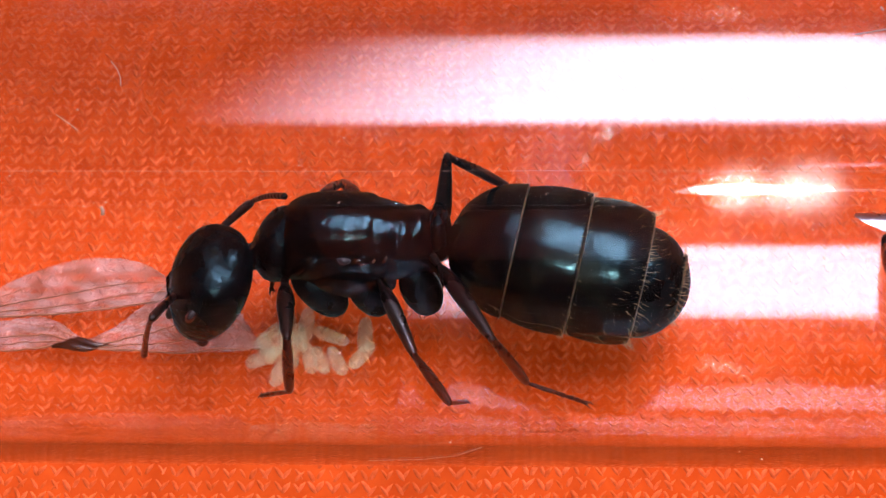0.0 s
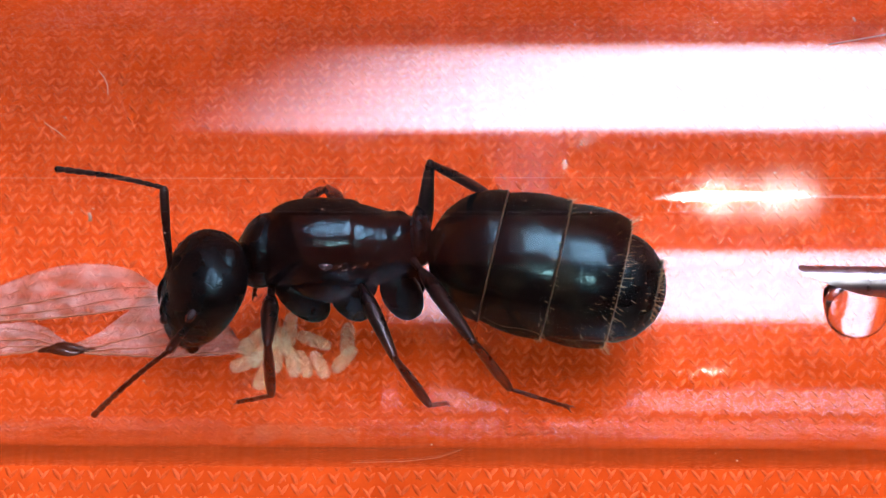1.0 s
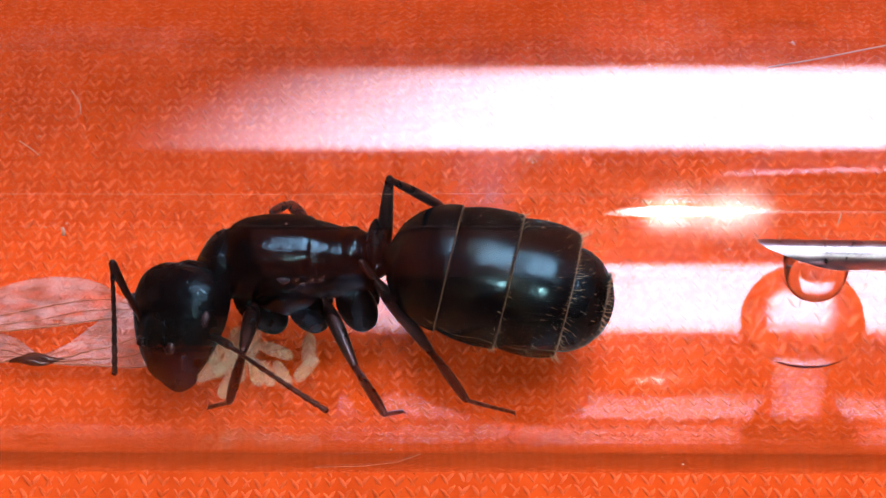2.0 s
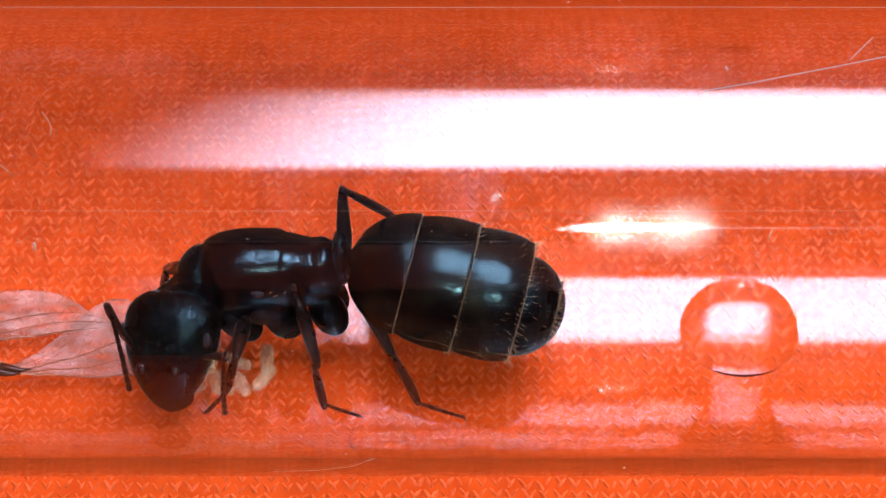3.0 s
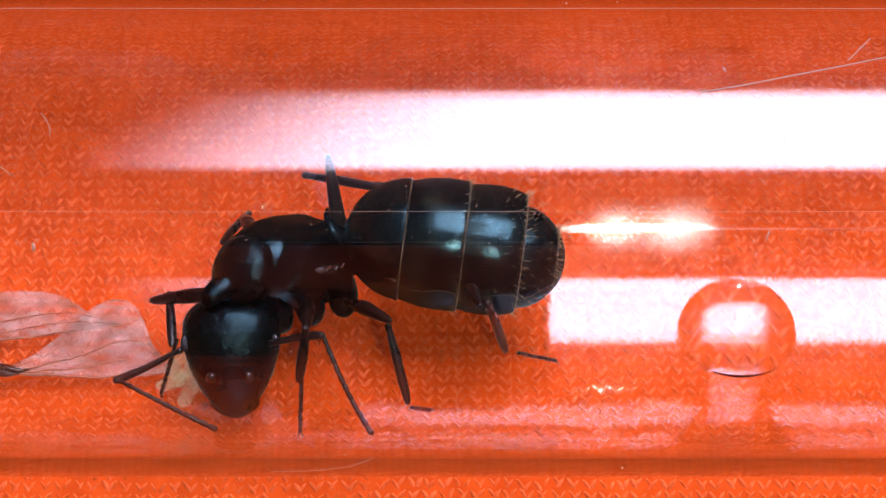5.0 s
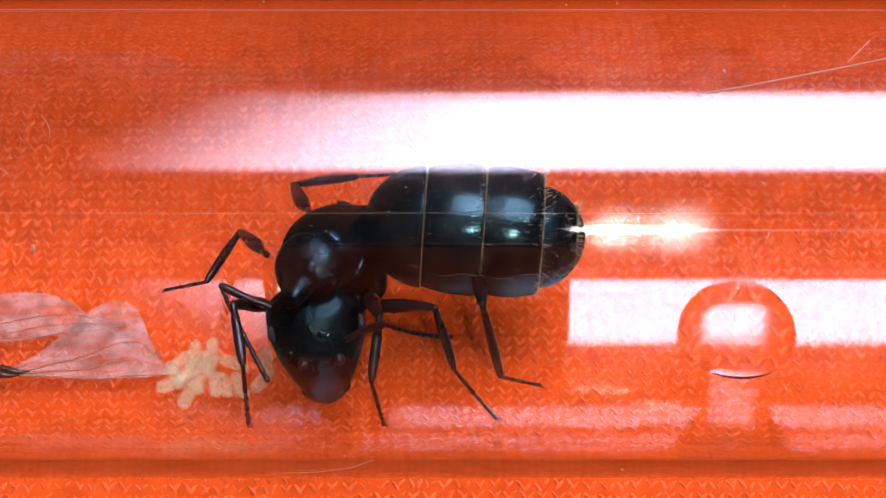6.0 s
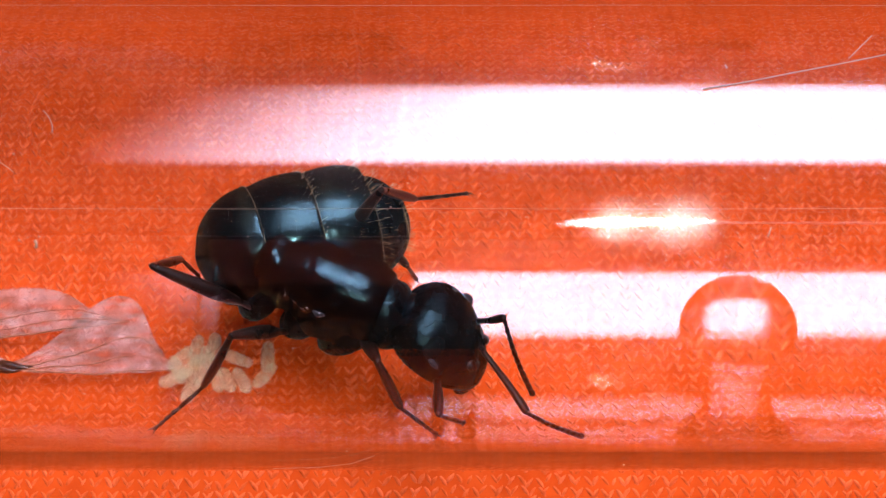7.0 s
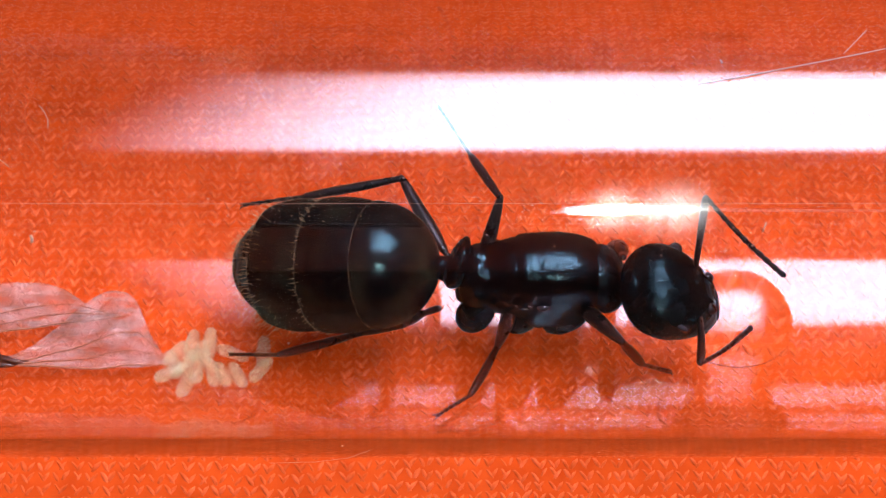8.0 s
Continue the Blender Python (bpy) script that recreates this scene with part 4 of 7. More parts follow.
    walk(a["head"], [
        (0.000, pose(0.004106, 0.001536, -0.000979, -39.6, 63.0, -30.2)),
        (0.300, pose(0.004106, 0.001536, -0.000979, -39.6, 63.0, -30.2)),
        (0.500, pose(0.004144, 0.001497, -0.000916, -37.4, 62.5, -27.5)),
        (1.000, pose(0.003836, 0.001513, -0.000941, -26.2, 63.0, -11.1)),
        (1.500, pose(0.003658, 0.001584, -0.001057, 12.8, 51.6, 50.5)),
        (2.000, pose(0.003291, 0.001798, -0.001406, 13.6, 57.0, 70.2)),
        (2.200, pose(0.003109, 0.001890, -0.001556, 15.1, 57.8, 75.9)),
        (3.300, pose(0.002873, 0.002174, -0.001557, 2.7, 52.2, 75.9)),
        (3.500, pose(0.002986, 0.002171, -0.001553, 2.7, 52.2, 75.9)),
        (4.000, pose(0.002926, 0.002277, -0.001695, 0.6, 52.3, 77.3)),
        (4.500, pose(0.002929, 0.002213, -0.002081, -1.4, 58.2, 80.7)),
        (4.700, pose(0.002669, 0.000708, -0.003117, 28.8, 65.1, 80.0)),
        (5.800, pose(0.001709, 0.000413, -0.002822, 37.7, 67.3, 69.9)),
        (6.000, pose(0.001519, 0.000310, -0.002837, 38.3, 71.0, 62.1)),
        (6.200, pose(0.001569, 0.000319, -0.003249, 29.3, 74.0, 46.9)),
        (6.400, pose(0.001662, 0.001238, -0.002897, 30.0, 52.3, 72.6)),
        (6.500, pose(0.001662, 0.001237, -0.002897, 26.1, 54.2, 70.6)),
        (6.600, pose(0.001814, 0.001970, -0.002210, 24.9, 43.4, 64.7)),
        (6.800, pose(0.002909, 0.001209, -0.002480, 1.0, 53.3, 10.5)),
        (7.000, pose(0.003804, -0.000875, -0.001327, 9.3, 50.3, -11.2)),
        (7.200, pose(0.004288, -0.001118, -0.000529, 16.5, 47.7, -9.3)),
        (7.400, pose(0.004116, -0.001048, 0.000214, 14.0, 54.4, -0.1)),
        (7.500, pose(0.004187, -0.001264, 0.000052, 14.2, 50.6, 1.5)),
        (7.600, pose(0.004147, -0.001027, 0.000230, 17.1, 49.8, 5.6)),
        (7.800, pose(0.004236, -0.001110, 0.000168, 14.6, 44.4, 13.1)),
        (8.000, pose(0.004354, -0.001064, 0.000202, 13.5, 40.8, 10.6)),
    ])
    walk(a["petiole"], [
        (0.000, pose(-0.002963, -0.000006, 0.000206, -0.0, -0.0, 0.0)),
        (0.300, pose(-0.002963, -0.000006, 0.000206, -0.0, -0.0, 0.0)),
        (0.500, pose(-0.002963, -0.000006, 0.000206, -0.0, -0.0, 0.0)),
        (1.000, pose(-0.002966, -0.000015, 0.000221, 0.0, -0.0, -0.0)),
        (1.500, pose(-0.002989, -0.000011, 0.000214, 0.0, -0.0, 0.0)),
        (2.000, pose(-0.003027, -0.000032, 0.000248, 0.0, -0.0, 0.0)),
        (2.200, pose(-0.003042, -0.000024, 0.000235, 0.0, 0.0, 0.0)),
        (3.300, pose(-0.002897, -0.000079, 0.000288, 0.0, -0.0, -0.0)),
        (3.500, pose(-0.002897, -0.000079, 0.000288, 0.0, -0.0, -0.0)),
        (4.000, pose(-0.002899, -0.000086, 0.000298, 0.0, 0.0, -0.0)),
        (4.500, pose(-0.002795, -0.000087, 0.000338, 0.0, -0.0, -0.0)),
        (4.700, pose(-0.002408, 0.000507, 0.000767, 0.0, 40.4, -40.4)),
        (5.800, pose(-0.001766, 0.000486, 0.000737, -0.0, 48.2, -58.6)),
        (6.000, pose(-0.001578, 0.000409, 0.000630, -0.0, 49.7, -65.7)),
        (6.200, pose(-0.001492, 0.000304, 0.000590, -0.0, 56.0, -66.8)),
        (6.300, pose(-0.001483, 0.000113, 0.000620, -10.9, 65.3, -26.6)),
        (6.400, pose(-0.001474, -0.000079, 0.000649, 0.0, 75.4, 33.4)),
        (6.500, pose(-0.001439, -0.000240, 0.000621, -0.0, 62.6, 62.6)),
        (6.600, pose(-0.001778, -0.000641, 0.000845, 0.0, 44.1, 56.4)),
        (6.800, pose(-0.002962, -0.000413, 0.000927, 0.0, 32.7, 18.7)),
        (7.000, pose(-0.003662, 0.000587, -0.000730, -0.0, -18.8, -14.0)),
        (7.200, pose(-0.002804, 0.001444, -0.001114, -0.0, -26.3, -35.9)),
        (7.400, pose(-0.003210, 0.001113, -0.000685, 0.0, -19.2, -29.5)),
        (7.500, pose(-0.003132, 0.001029, -0.000578, -0.0, -18.6, -30.6)),
        (7.600, pose(-0.002957, 0.000225, 0.000331, 0.0, 18.1, -18.6)),
        (7.800, pose(-0.003047, 0.000191, 0.000306, 0.0, 14.2, -13.6)),
        (8.000, pose(-0.003039, 0.000176, 0.000294, 0.0, 13.9, -12.9)),
    ])
    walk(a["leftfrontfemur"], [
        (0.000, pose(0.001569, 0.002425, -0.000799, 2.0, -1.2, 97.9)),
        (0.300, pose(0.001569, 0.002425, -0.000799, 2.0, -1.2, 97.9)),
        (0.500, pose(0.001569, 0.002425, -0.000799, 2.0, -1.2, 97.9)),
        (1.000, pose(0.001534, 0.002503, -0.000877, 2.2, -4.9, 94.7)),
        (1.500, pose(0.001376, 0.002514, -0.000918, 2.2, -6.0, 94.8)),
        (2.000, pose(0.000879, 0.002379, -0.000814, 2.8, -6.6, 89.3)),
        (2.200, pose(0.000712, 0.002387, -0.000802, 2.9, -6.6, 88.2)),
        (3.300, pose(0.000371, 0.002443, -0.000617, 3.0, -14.4, 87.5)),
        (3.500, pose(0.000418, 0.002549, -0.000675, 3.5, -9.7, 85.1)),
        (3.733, pose(0.000309, 0.001899, -0.001079, -2.5, 43.1, 66.4)),
        (4.000, pose(0.000199, 0.001248, -0.001484, -103.1, 70.5, -42.5)),
        (4.267, pose(0.000108, 0.001599, -0.001134, 2.4, 50.3, 69.8)),
        (4.500, pose(0.000018, 0.001950, -0.000783, 11.3, 2.9, 87.8)),
        (4.700, pose(0.000511, 0.001900, -0.001161, 11.0, -2.0, 57.5)),
        (5.800, pose(0.000492, 0.001756, -0.000362, 14.9, -17.5, 35.2)),
        (6.000, pose(0.000834, 0.001880, -0.001358, 16.0, -3.7, 29.0)),
        (6.200, pose(0.000953, 0.002048, -0.001856, 16.2, 1.8, 21.3)),
        (6.300, pose(0.000614, 0.002392, -0.002592, 39.3, 63.5, 57.3)),
        (6.400, pose(0.000276, 0.002736, -0.003328, 157.2, 41.6, -174.6)),
        (6.500, pose(0.000386, 0.002670, -0.003310, 155.0, 47.8, -177.8)),
        (6.533, pose(0.001156, 0.002743, -0.003401, -97.1, 51.4, -55.8)),
        (6.600, pose(0.001926, 0.002816, -0.003493, -82.3, -10.6, -20.3)),
        (6.800, pose(0.002602, 0.001001, -0.003583, -76.1, -22.3, -41.8)),
        (7.000, pose(0.003619, -0.001151, -0.002764, -48.3, -44.0, -89.7)),
        (7.200, pose(0.003125, -0.001237, -0.001787, -46.1, -40.5, -93.0)),
        (7.400, pose(0.002619, 0.000954, 0.000509, 0.8, -63.2, -149.9)),
        (7.467, pose(0.002592, 0.001349, 0.000012, 53.2, -19.7, 140.9)),
        (7.500, pose(0.002566, 0.001744, -0.000486, 48.1, 36.0, 109.4)),
        (7.600, pose(0.001029, 0.002365, -0.000047, 39.2, 42.7, 95.5)),
        (7.800, pose(0.002695, 0.001536, -0.000639, 34.7, 45.3, 89.0)),
        (8.000, pose(0.002654, 0.001567, -0.000616, 34.8, 45.3, 89.1)),
    ])
    walk(a["leftfronttibia"], [
        (0.000, pose(0.001361, 0.004071, -0.001866, -137.3, 86.2, -65.8)),
        (0.300, pose(0.001361, 0.004071, -0.001866, -137.3, 86.2, -65.8)),
        (0.500, pose(0.001361, 0.004071, -0.001866, -137.3, 86.2, -65.8)),
        (1.000, pose(0.001409, 0.004132, -0.001833, -151.4, 85.4, -80.0)),
        (1.500, pose(0.001363, 0.004159, -0.001831, -99.4, 82.4, -27.7)),
        (2.000, pose(0.001190, 0.004130, -0.001679, -65.5, 74.7, 6.7)),
        (2.200, pose(0.001049, 0.004045, -0.001670, -83.4, 74.8, -11.8)),
        (3.300, pose(0.000744, 0.003862, -0.001221, -110.5, 69.1, -40.2)),
        (3.500, pose(0.000854, 0.003961, -0.001410, -114.6, 68.4, -44.7)),
        (3.733, pose(0.000805, 0.002958, -0.002252, -15.6, 47.8, 62.6)),
        (4.000, pose(0.000756, 0.001956, -0.003094, -6.6, -1.0, 83.2)),
        (4.267, pose(0.000535, 0.002679, -0.002505, -14.1, 48.8, 66.3)),
        (4.500, pose(0.000314, 0.003403, -0.001916, -123.8, 71.2, -49.9)),
        (4.700, pose(0.001289, 0.003108, -0.002166, 167.3, 74.7, -121.2)),
        (5.800, pose(0.002048, 0.003031, -0.000878, -14.1, 69.6, 57.4)),
        (6.000, pose(0.002792, 0.002824, -0.002252, -55.1, 65.3, 13.3)),
        (6.200, pose(0.003129, 0.002463, -0.002835, -85.0, 56.9, -20.5)),
        (6.400, pose(0.000032, 0.002522, -0.004829, -75.0, 18.7, -5.0)),
        (6.500, pose(0.000267, 0.002563, -0.004953, -74.4, 19.2, -3.4)),
        (6.533, pose(0.001555, 0.002366, -0.004500, -86.2, 72.7, -18.0)),
        (6.600, pose(0.002843, 0.002168, -0.004048, 119.0, 52.1, -175.2)),
        (6.700, pose(0.003665, 0.000630, -0.003573, -169.2, 49.2, -89.0)),
        (6.800, pose(0.004487, -0.000908, -0.003097, -148.8, 8.9, -50.7)),
        (7.000, pose(0.003696, -0.003427, -0.001173, -144.9, -20.7, -86.1)),
        (7.100, pose(0.003421, -0.002752, -0.001416, -141.7, 46.1, -74.0)),
        (7.200, pose(0.003147, -0.002078, -0.001659, 6.2, 64.2, 79.1)),
        (7.400, pose(0.001849, 0.001084, 0.001082, 25.1, 61.4, 100.3)),
        (7.433, pose(0.001872, 0.001474, 0.000464, 124.4, 53.7, -151.0)),
        (7.467, pose(0.001895, 0.001864, -0.000154, 139.5, 6.8, -123.8)),
        (7.500, pose(0.001918, 0.002254, -0.000772, 132.6, -41.4, -102.7)),
        (7.600, pose(0.000735, 0.002831, -0.000476, 132.3, -42.2, -102.2)),
        (7.800, pose(0.002516, 0.002028, -0.001058, 134.6, -47.1, -105.5)),
        (8.000, pose(0.002474, 0.002059, -0.001034, 134.5, -47.1, -105.3)),
    ])
    walk(a["leftfronttarsus"], [
        (0.000, pose(0.001935, 0.003405, -0.003571, -9.7, 36.6, -47.8)),
        (0.300, pose(0.001935, 0.003405, -0.003571, -9.7, 36.6, -47.8)),
        (0.500, pose(0.001935, 0.003405, -0.003571, -9.7, 36.6, -47.8)),
        (1.000, pose(0.002049, 0.003517, -0.003527, -5.2, 35.9, -40.2)),
        (1.500, pose(0.001969, 0.003419, -0.003511, -13.7, 35.4, -54.6)),
        (2.000, pose(0.001904, 0.003510, -0.003387, -15.2, 39.5, -57.1)),
        (2.200, pose(0.001801, 0.003362, -0.003378, -12.6, 39.5, -53.1)),
        (3.300, pose(0.001449, 0.003240, -0.003103, -4.5, 57.3, -42.3)),
        (3.500, pose(0.001627, 0.003286, -0.003234, -1.6, 52.1, -38.7)),
        (3.733, pose(0.001398, 0.003651, -0.003097, 55.5, 35.5, 36.9)),
        (4.000, pose(0.001168, 0.004016, -0.002961, 65.7, -6.5, 73.7)),
        (4.500, pose(0.000622, 0.004108, -0.003202, 66.4, 13.8, 85.5)),
        (4.700, pose(0.001534, 0.003582, -0.003816, 56.1, 35.3, 61.3)),
        (5.800, pose(0.001899, 0.003448, -0.002854, 149.2, 68.6, 165.5)),
        (6.000, pose(0.002842, 0.003067, -0.004173, 145.2, 65.3, 161.1)),
        (6.200, pose(0.003255, 0.002327, -0.004666, 153.5, 63.8, 170.3)),
        (6.300, pose(0.002596, 0.002632, -0.004989, 44.9, 55.2, 54.0)),
        (6.400, pose(0.001938, 0.002937, -0.005312, 31.4, 7.4, 30.5)),
        (6.500, pose(0.002216, 0.002946, -0.005354, 31.1, 2.2, 26.1)),
        (6.600, pose(0.003131, 0.002082, -0.005219, 26.3, 17.2, -1.7)),
        (6.700, pose(0.004012, 0.000441, -0.004642, 50.2, 52.0, 37.6)),
        (6.800, pose(0.004893, -0.001201, -0.004065, 117.0, 52.0, 117.4)),
        (7.000, pose(0.004198, -0.003999, -0.001571, 58.7, 51.4, 46.7)),
        (7.100, pose(0.004025, -0.003110, -0.001856, 25.4, 14.6, -8.5)),
        (7.200, pose(0.003852, -0.002221, -0.002140, 31.0, -30.5, -45.0)),
        (7.300, pose(0.002773, -0.000124, -0.001483, 32.0, 35.0, -24.1)),
        (7.400, pose(0.001694, 0.001972, -0.000826, 145.3, 68.4, 99.2)),
        (7.500, pose(0.001706, 0.001807, -0.000984, 141.1, 68.9, 94.7)),
        (7.600, pose(0.000555, 0.002357, -0.000689, 137.8, 71.2, 91.2)),
        (7.800, pose(0.002361, 0.001680, -0.001184, 130.2, 68.0, 83.1)),
        (8.000, pose(0.002319, 0.001709, -0.001160, 130.5, 68.0, 83.5)),
    ])
    walk(a["leftmiddlefemur"], [
        (0.000, pose(-0.001696, 0.002093, -0.001270, 5.1, 22.8, 116.7)),
        (0.300, pose(-0.001696, 0.002093, -0.001270, 5.1, 22.8, 116.7)),
        (0.500, pose(-0.001696, 0.002093, -0.001270, 5.1, 22.8, 116.7)),
        (1.000, pose(-0.001649, 0.002014, -0.001237, 5.5, 26.2, 117.6)),
        (1.500, pose(-0.001683, 0.001994, -0.001235, 5.8, 27.2, 118.2)),
        (2.000, pose(-0.001843, 0.002043, -0.001222, 4.6, 21.8, 115.3)),
        (2.200, pose(-0.001744, 0.001582, -0.001338, 31.2, 65.6, 150.5)),
        (3.300, pose(-0.001647, 0.001480, -0.001038, -7.3, 69.7, 109.2)),
        (3.500, pose(-0.001694, 0.001937, -0.000775, -14.7, 20.3, 99.7)),
        (4.000, pose(-0.002602, 0.002630, -0.000839, -13.8, 3.6, 103.8)),
        (4.500, pose(-0.002830, 0.002483, -0.001244, -14.6, 7.6, 96.1)),
        (4.700, pose(-0.001222, 0.003590, -0.000402, -14.6, -7.4, 70.2)),
        (5.800, pose(0.000196, 0.003151, -0.000830, -15.4, -18.0, 73.8)),
        (6.000, pose(0.000582, 0.002613, -0.001417, -15.5, -12.9, 74.2)),
        (6.200, pose(0.000954, 0.002653, -0.001656, -12.5, -8.1, 58.0)),
        (6.400, pose(0.001486, 0.003128, -0.001568, -5.7, -16.5, 26.6)),
        (6.500, pose(0.001564, 0.003294, -0.001750, -4.0, -12.7, 19.9)),
        (6.533, pose(0.000988, 0.003967, -0.002034, 5.3, 41.3, 52.6)),
        (6.600, pose(0.000411, 0.004639, -0.002319, 92.2, 57.4, 154.7)),
        (6.800, pose(-0.000854, 0.002624, -0.000626, 72.2, 16.8, 124.0)),
        (7.000, pose(0.001075, 0.002869, -0.001349, 51.7, 26.6, 71.9)),
        (7.200, pose(0.001186, 0.002557, -0.000720, 59.5, 40.6, 85.9)),
        (7.300, pose(0.000041, 0.001975, 0.000373, 57.4, -20.2, 76.0)),
        (7.400, pose(-0.001103, 0.001394, 0.001467, 93.8, -78.6, 34.6)),
        (7.500, pose(-0.001072, 0.001279, 0.001432, 118.3, -80.5, 9.7)),
        (7.533, pose(-0.001163, 0.001835, 0.000619, 58.4, -33.8, 74.1)),
        (7.600, pose(-0.001255, 0.002391, -0.000193, 57.0, 18.1, 83.1)),
        (7.700, pose(-0.001608, 0.001752, 0.000338, 57.5, -23.3, 74.2)),
        (7.800, pose(-0.001961, 0.001113, 0.000869, 71.6, -63.6, 55.0)),
        (8.000, pose(-0.001953, 0.001073, 0.000810, 70.4, -63.0, 56.3)),
    ])
    walk(a["leftmiddletibia"], [
        (0.000, pose(-0.002964, 0.004644, -0.001845, 5.0, -2.4, 116.2)),
        (0.300, pose(-0.002964, 0.004644, -0.001845, 5.0, -2.4, 116.2)),
        (0.500, pose(-0.002964, 0.004644, -0.001845, 5.0, -2.4, 116.2)),
        (1.000, pose(-0.002922, 0.004517, -0.001905, 5.0, -2.2, 116.2)),
        (1.500, pose(-0.002921, 0.004497, -0.001909, 5.1, -3.1, 114.3)),
        (2.000, pose(-0.003018, 0.004650, -0.001794, 5.1, -1.4, 113.0)),
        (2.200, pose(-0.002786, 0.003164, -0.002631, 5.4, -8.3, 110.0)),
        (3.300, pose(-0.002026, 0.003333, -0.002377, 7.1, -8.2, 98.3)),
        (3.500, pose(-0.002188, 0.004768, -0.001395, 7.0, 2.2, 100.1)),
        (3.733, pose(-0.002711, 0.004357, -0.001816, 13.8, 49.3, 114.4)),
        (4.000, pose(-0.003233, 0.003946, -0.002238, 121.5, 74.5, -132.5)),
        (4.500, pose(-0.003152, 0.003583, -0.002697, 145.9, 66.8, -106.7)),
        (4.700, pose(-0.000806, 0.005740, -0.001374, -2.5, 61.5, 101.9)),
        (5.800, pose(0.000348, 0.005187, -0.001523, 11.1, 62.9, 117.3)),
        (6.000, pose(0.000512, 0.004404, -0.002270, 43.1, 65.1, 152.6)),
        (6.200, pose(0.001678, 0.004209, -0.002752, 16.8, 80.2, 125.4)),
        (6.400, pose(0.002811, 0.003953, -0.002440, 11.9, 83.8, 120.5)),
        (6.500, pose(0.003277, 0.004061, -0.002698, -61.8, 76.6, 46.0)),
        (6.600, pose(0.000943, 0.004874, -0.003863, -105.1, 7.2, -6.0)),
        (6.800, pose(-0.000510, 0.003369, -0.000952, -105.2, -6.2, -24.3)),
        (7.000, pose(0.001889, 0.003167, -0.001380, -88.8, -31.3, -71.6)),
        (7.200, pose(0.001590, 0.002820, -0.000909, -88.5, -40.6, -72.1)),
        (7.267, pose(0.000843, 0.002810, 0.000233, -139.1, -43.5, -1.7)),
        (7.333, pose(0.000097, 0.002799, 0.001374, -163.2, -12.7, 45.5)),
        (7.400, pose(-0.000650, 0.002789, 0.002516, -159.3, 24.2, 81.2)),
        (7.500, pose(-0.000871, 0.002523, 0.002434, -154.1, 26.9, 93.1)),
        (7.533, pose(-0.000915, 0.003206, 0.001537, -153.8, -32.3, 87.8)),
        (7.600, pose(-0.000958, 0.003889, 0.000640, -48.1, -84.9, -20.7)),
        (7.700, pose(-0.001534, 0.003384, 0.001314, -178.9, -39.3, 112.0)),
        (7.800, pose(-0.002111, 0.002879, 0.001989, -179.8, 14.7, 115.8)),
        (8.000, pose(-0.002033, 0.002900, 0.001943, 179.2, 13.8, 112.0)),
    ])
    walk(a["leftmiddletarsus"], [
        (0.000, pose(-0.003747, 0.004963, -0.002495, 2.1, 38.0, -102.1)),
        (0.300, pose(-0.003747, 0.004963, -0.002495, 2.1, 38.0, -102.1)),
        (0.500, pose(-0.003747, 0.004963, -0.002495, 2.1, 38.0, -102.1)),
        (1.000, pose(-0.003701, 0.004835, -0.002559, 2.3, 37.9, -101.8)),
        (1.500, pose(-0.003694, 0.004847, -0.002548, 0.8, 38.3, -104.2)),
        (2.000, pose(-0.003763, 0.004992, -0.002448, 1.1, 36.7, -103.7)),
        (2.200, pose(-0.003780, 0.003765, -0.003219, -15.6, 42.8, -129.6)),
        (3.300, pose(-0.002643, 0.004037, -0.003060, -12.1, 49.5, -124.7)),
        (3.500, pose(-0.002659, 0.005273, -0.002220, 1.4, 42.2, -106.1)),
        (3.733, pose(-0.003373, 0.004924, -0.002684, -47.9, 24.5, 174.8)),
        (4.000, pose(-0.004087, 0.004576, -0.003148, -50.4, -19.6, 124.3)),
        (4.500, pose(-0.004008, 0.003979, -0.003825, -51.2, -5.4, 127.9)),
        (4.600, pose(-0.002938, 0.004930, -0.003425, -48.9, 12.1, 165.7)),
        (4.700, pose(-0.001869, 0.005882, -0.003026, -35.2, 24.1, -152.4)),
        (5.800, pose(-0.000472, 0.006478, -0.003410, -82.9, 36.8, 125.8)),
        (6.000, pose(0.000119, 0.005532, -0.004237, -110.6, 40.5, 82.7)),
        (6.200, pose(0.001287, 0.005187, -0.004871, -93.5, 43.7, 108.1)),
        (6.400, pose(0.002538, 0.004716, -0.004713, -94.0, 54.4, 107.4)),
        (6.500, pose(0.002921, 0.004791, -0.004867, -69.3, 48.4, 138.6)),
        (6.600, pose(0.001478, 0.005401, -0.004532, -68.5, 25.8, 139.9)),
        (6.800, pose(0.000153, 0.003572, -0.001474, -75.4, 35.5, 126.4)),
        (7.000, pose(0.002427, 0.002677, -0.001646, -115.5, 57.0, 73.7)),
        (7.200, pose(0.002064, 0.002439, -0.001007, -114.5, 57.8, 74.9)),
        (7.400, pose(-0.000364, 0.005057, 0.001518, -107.8, 22.9, 84.7)),
        (7.500, pose(-0.000917, 0.004857, 0.001648, -106.6, 8.9, 89.0)),
        (7.600, pose(-0.000759, 0.004968, 0.002222, -106.5, -12.2, 85.5)),
        (7.800, pose(-0.003217, 0.005059, 0.001757, -111.7, -5.4, 118.1)),
        (8.000, pose(-0.003071, 0.005105, 0.001802, -111.8, -9.1, 118.9)),
    ])
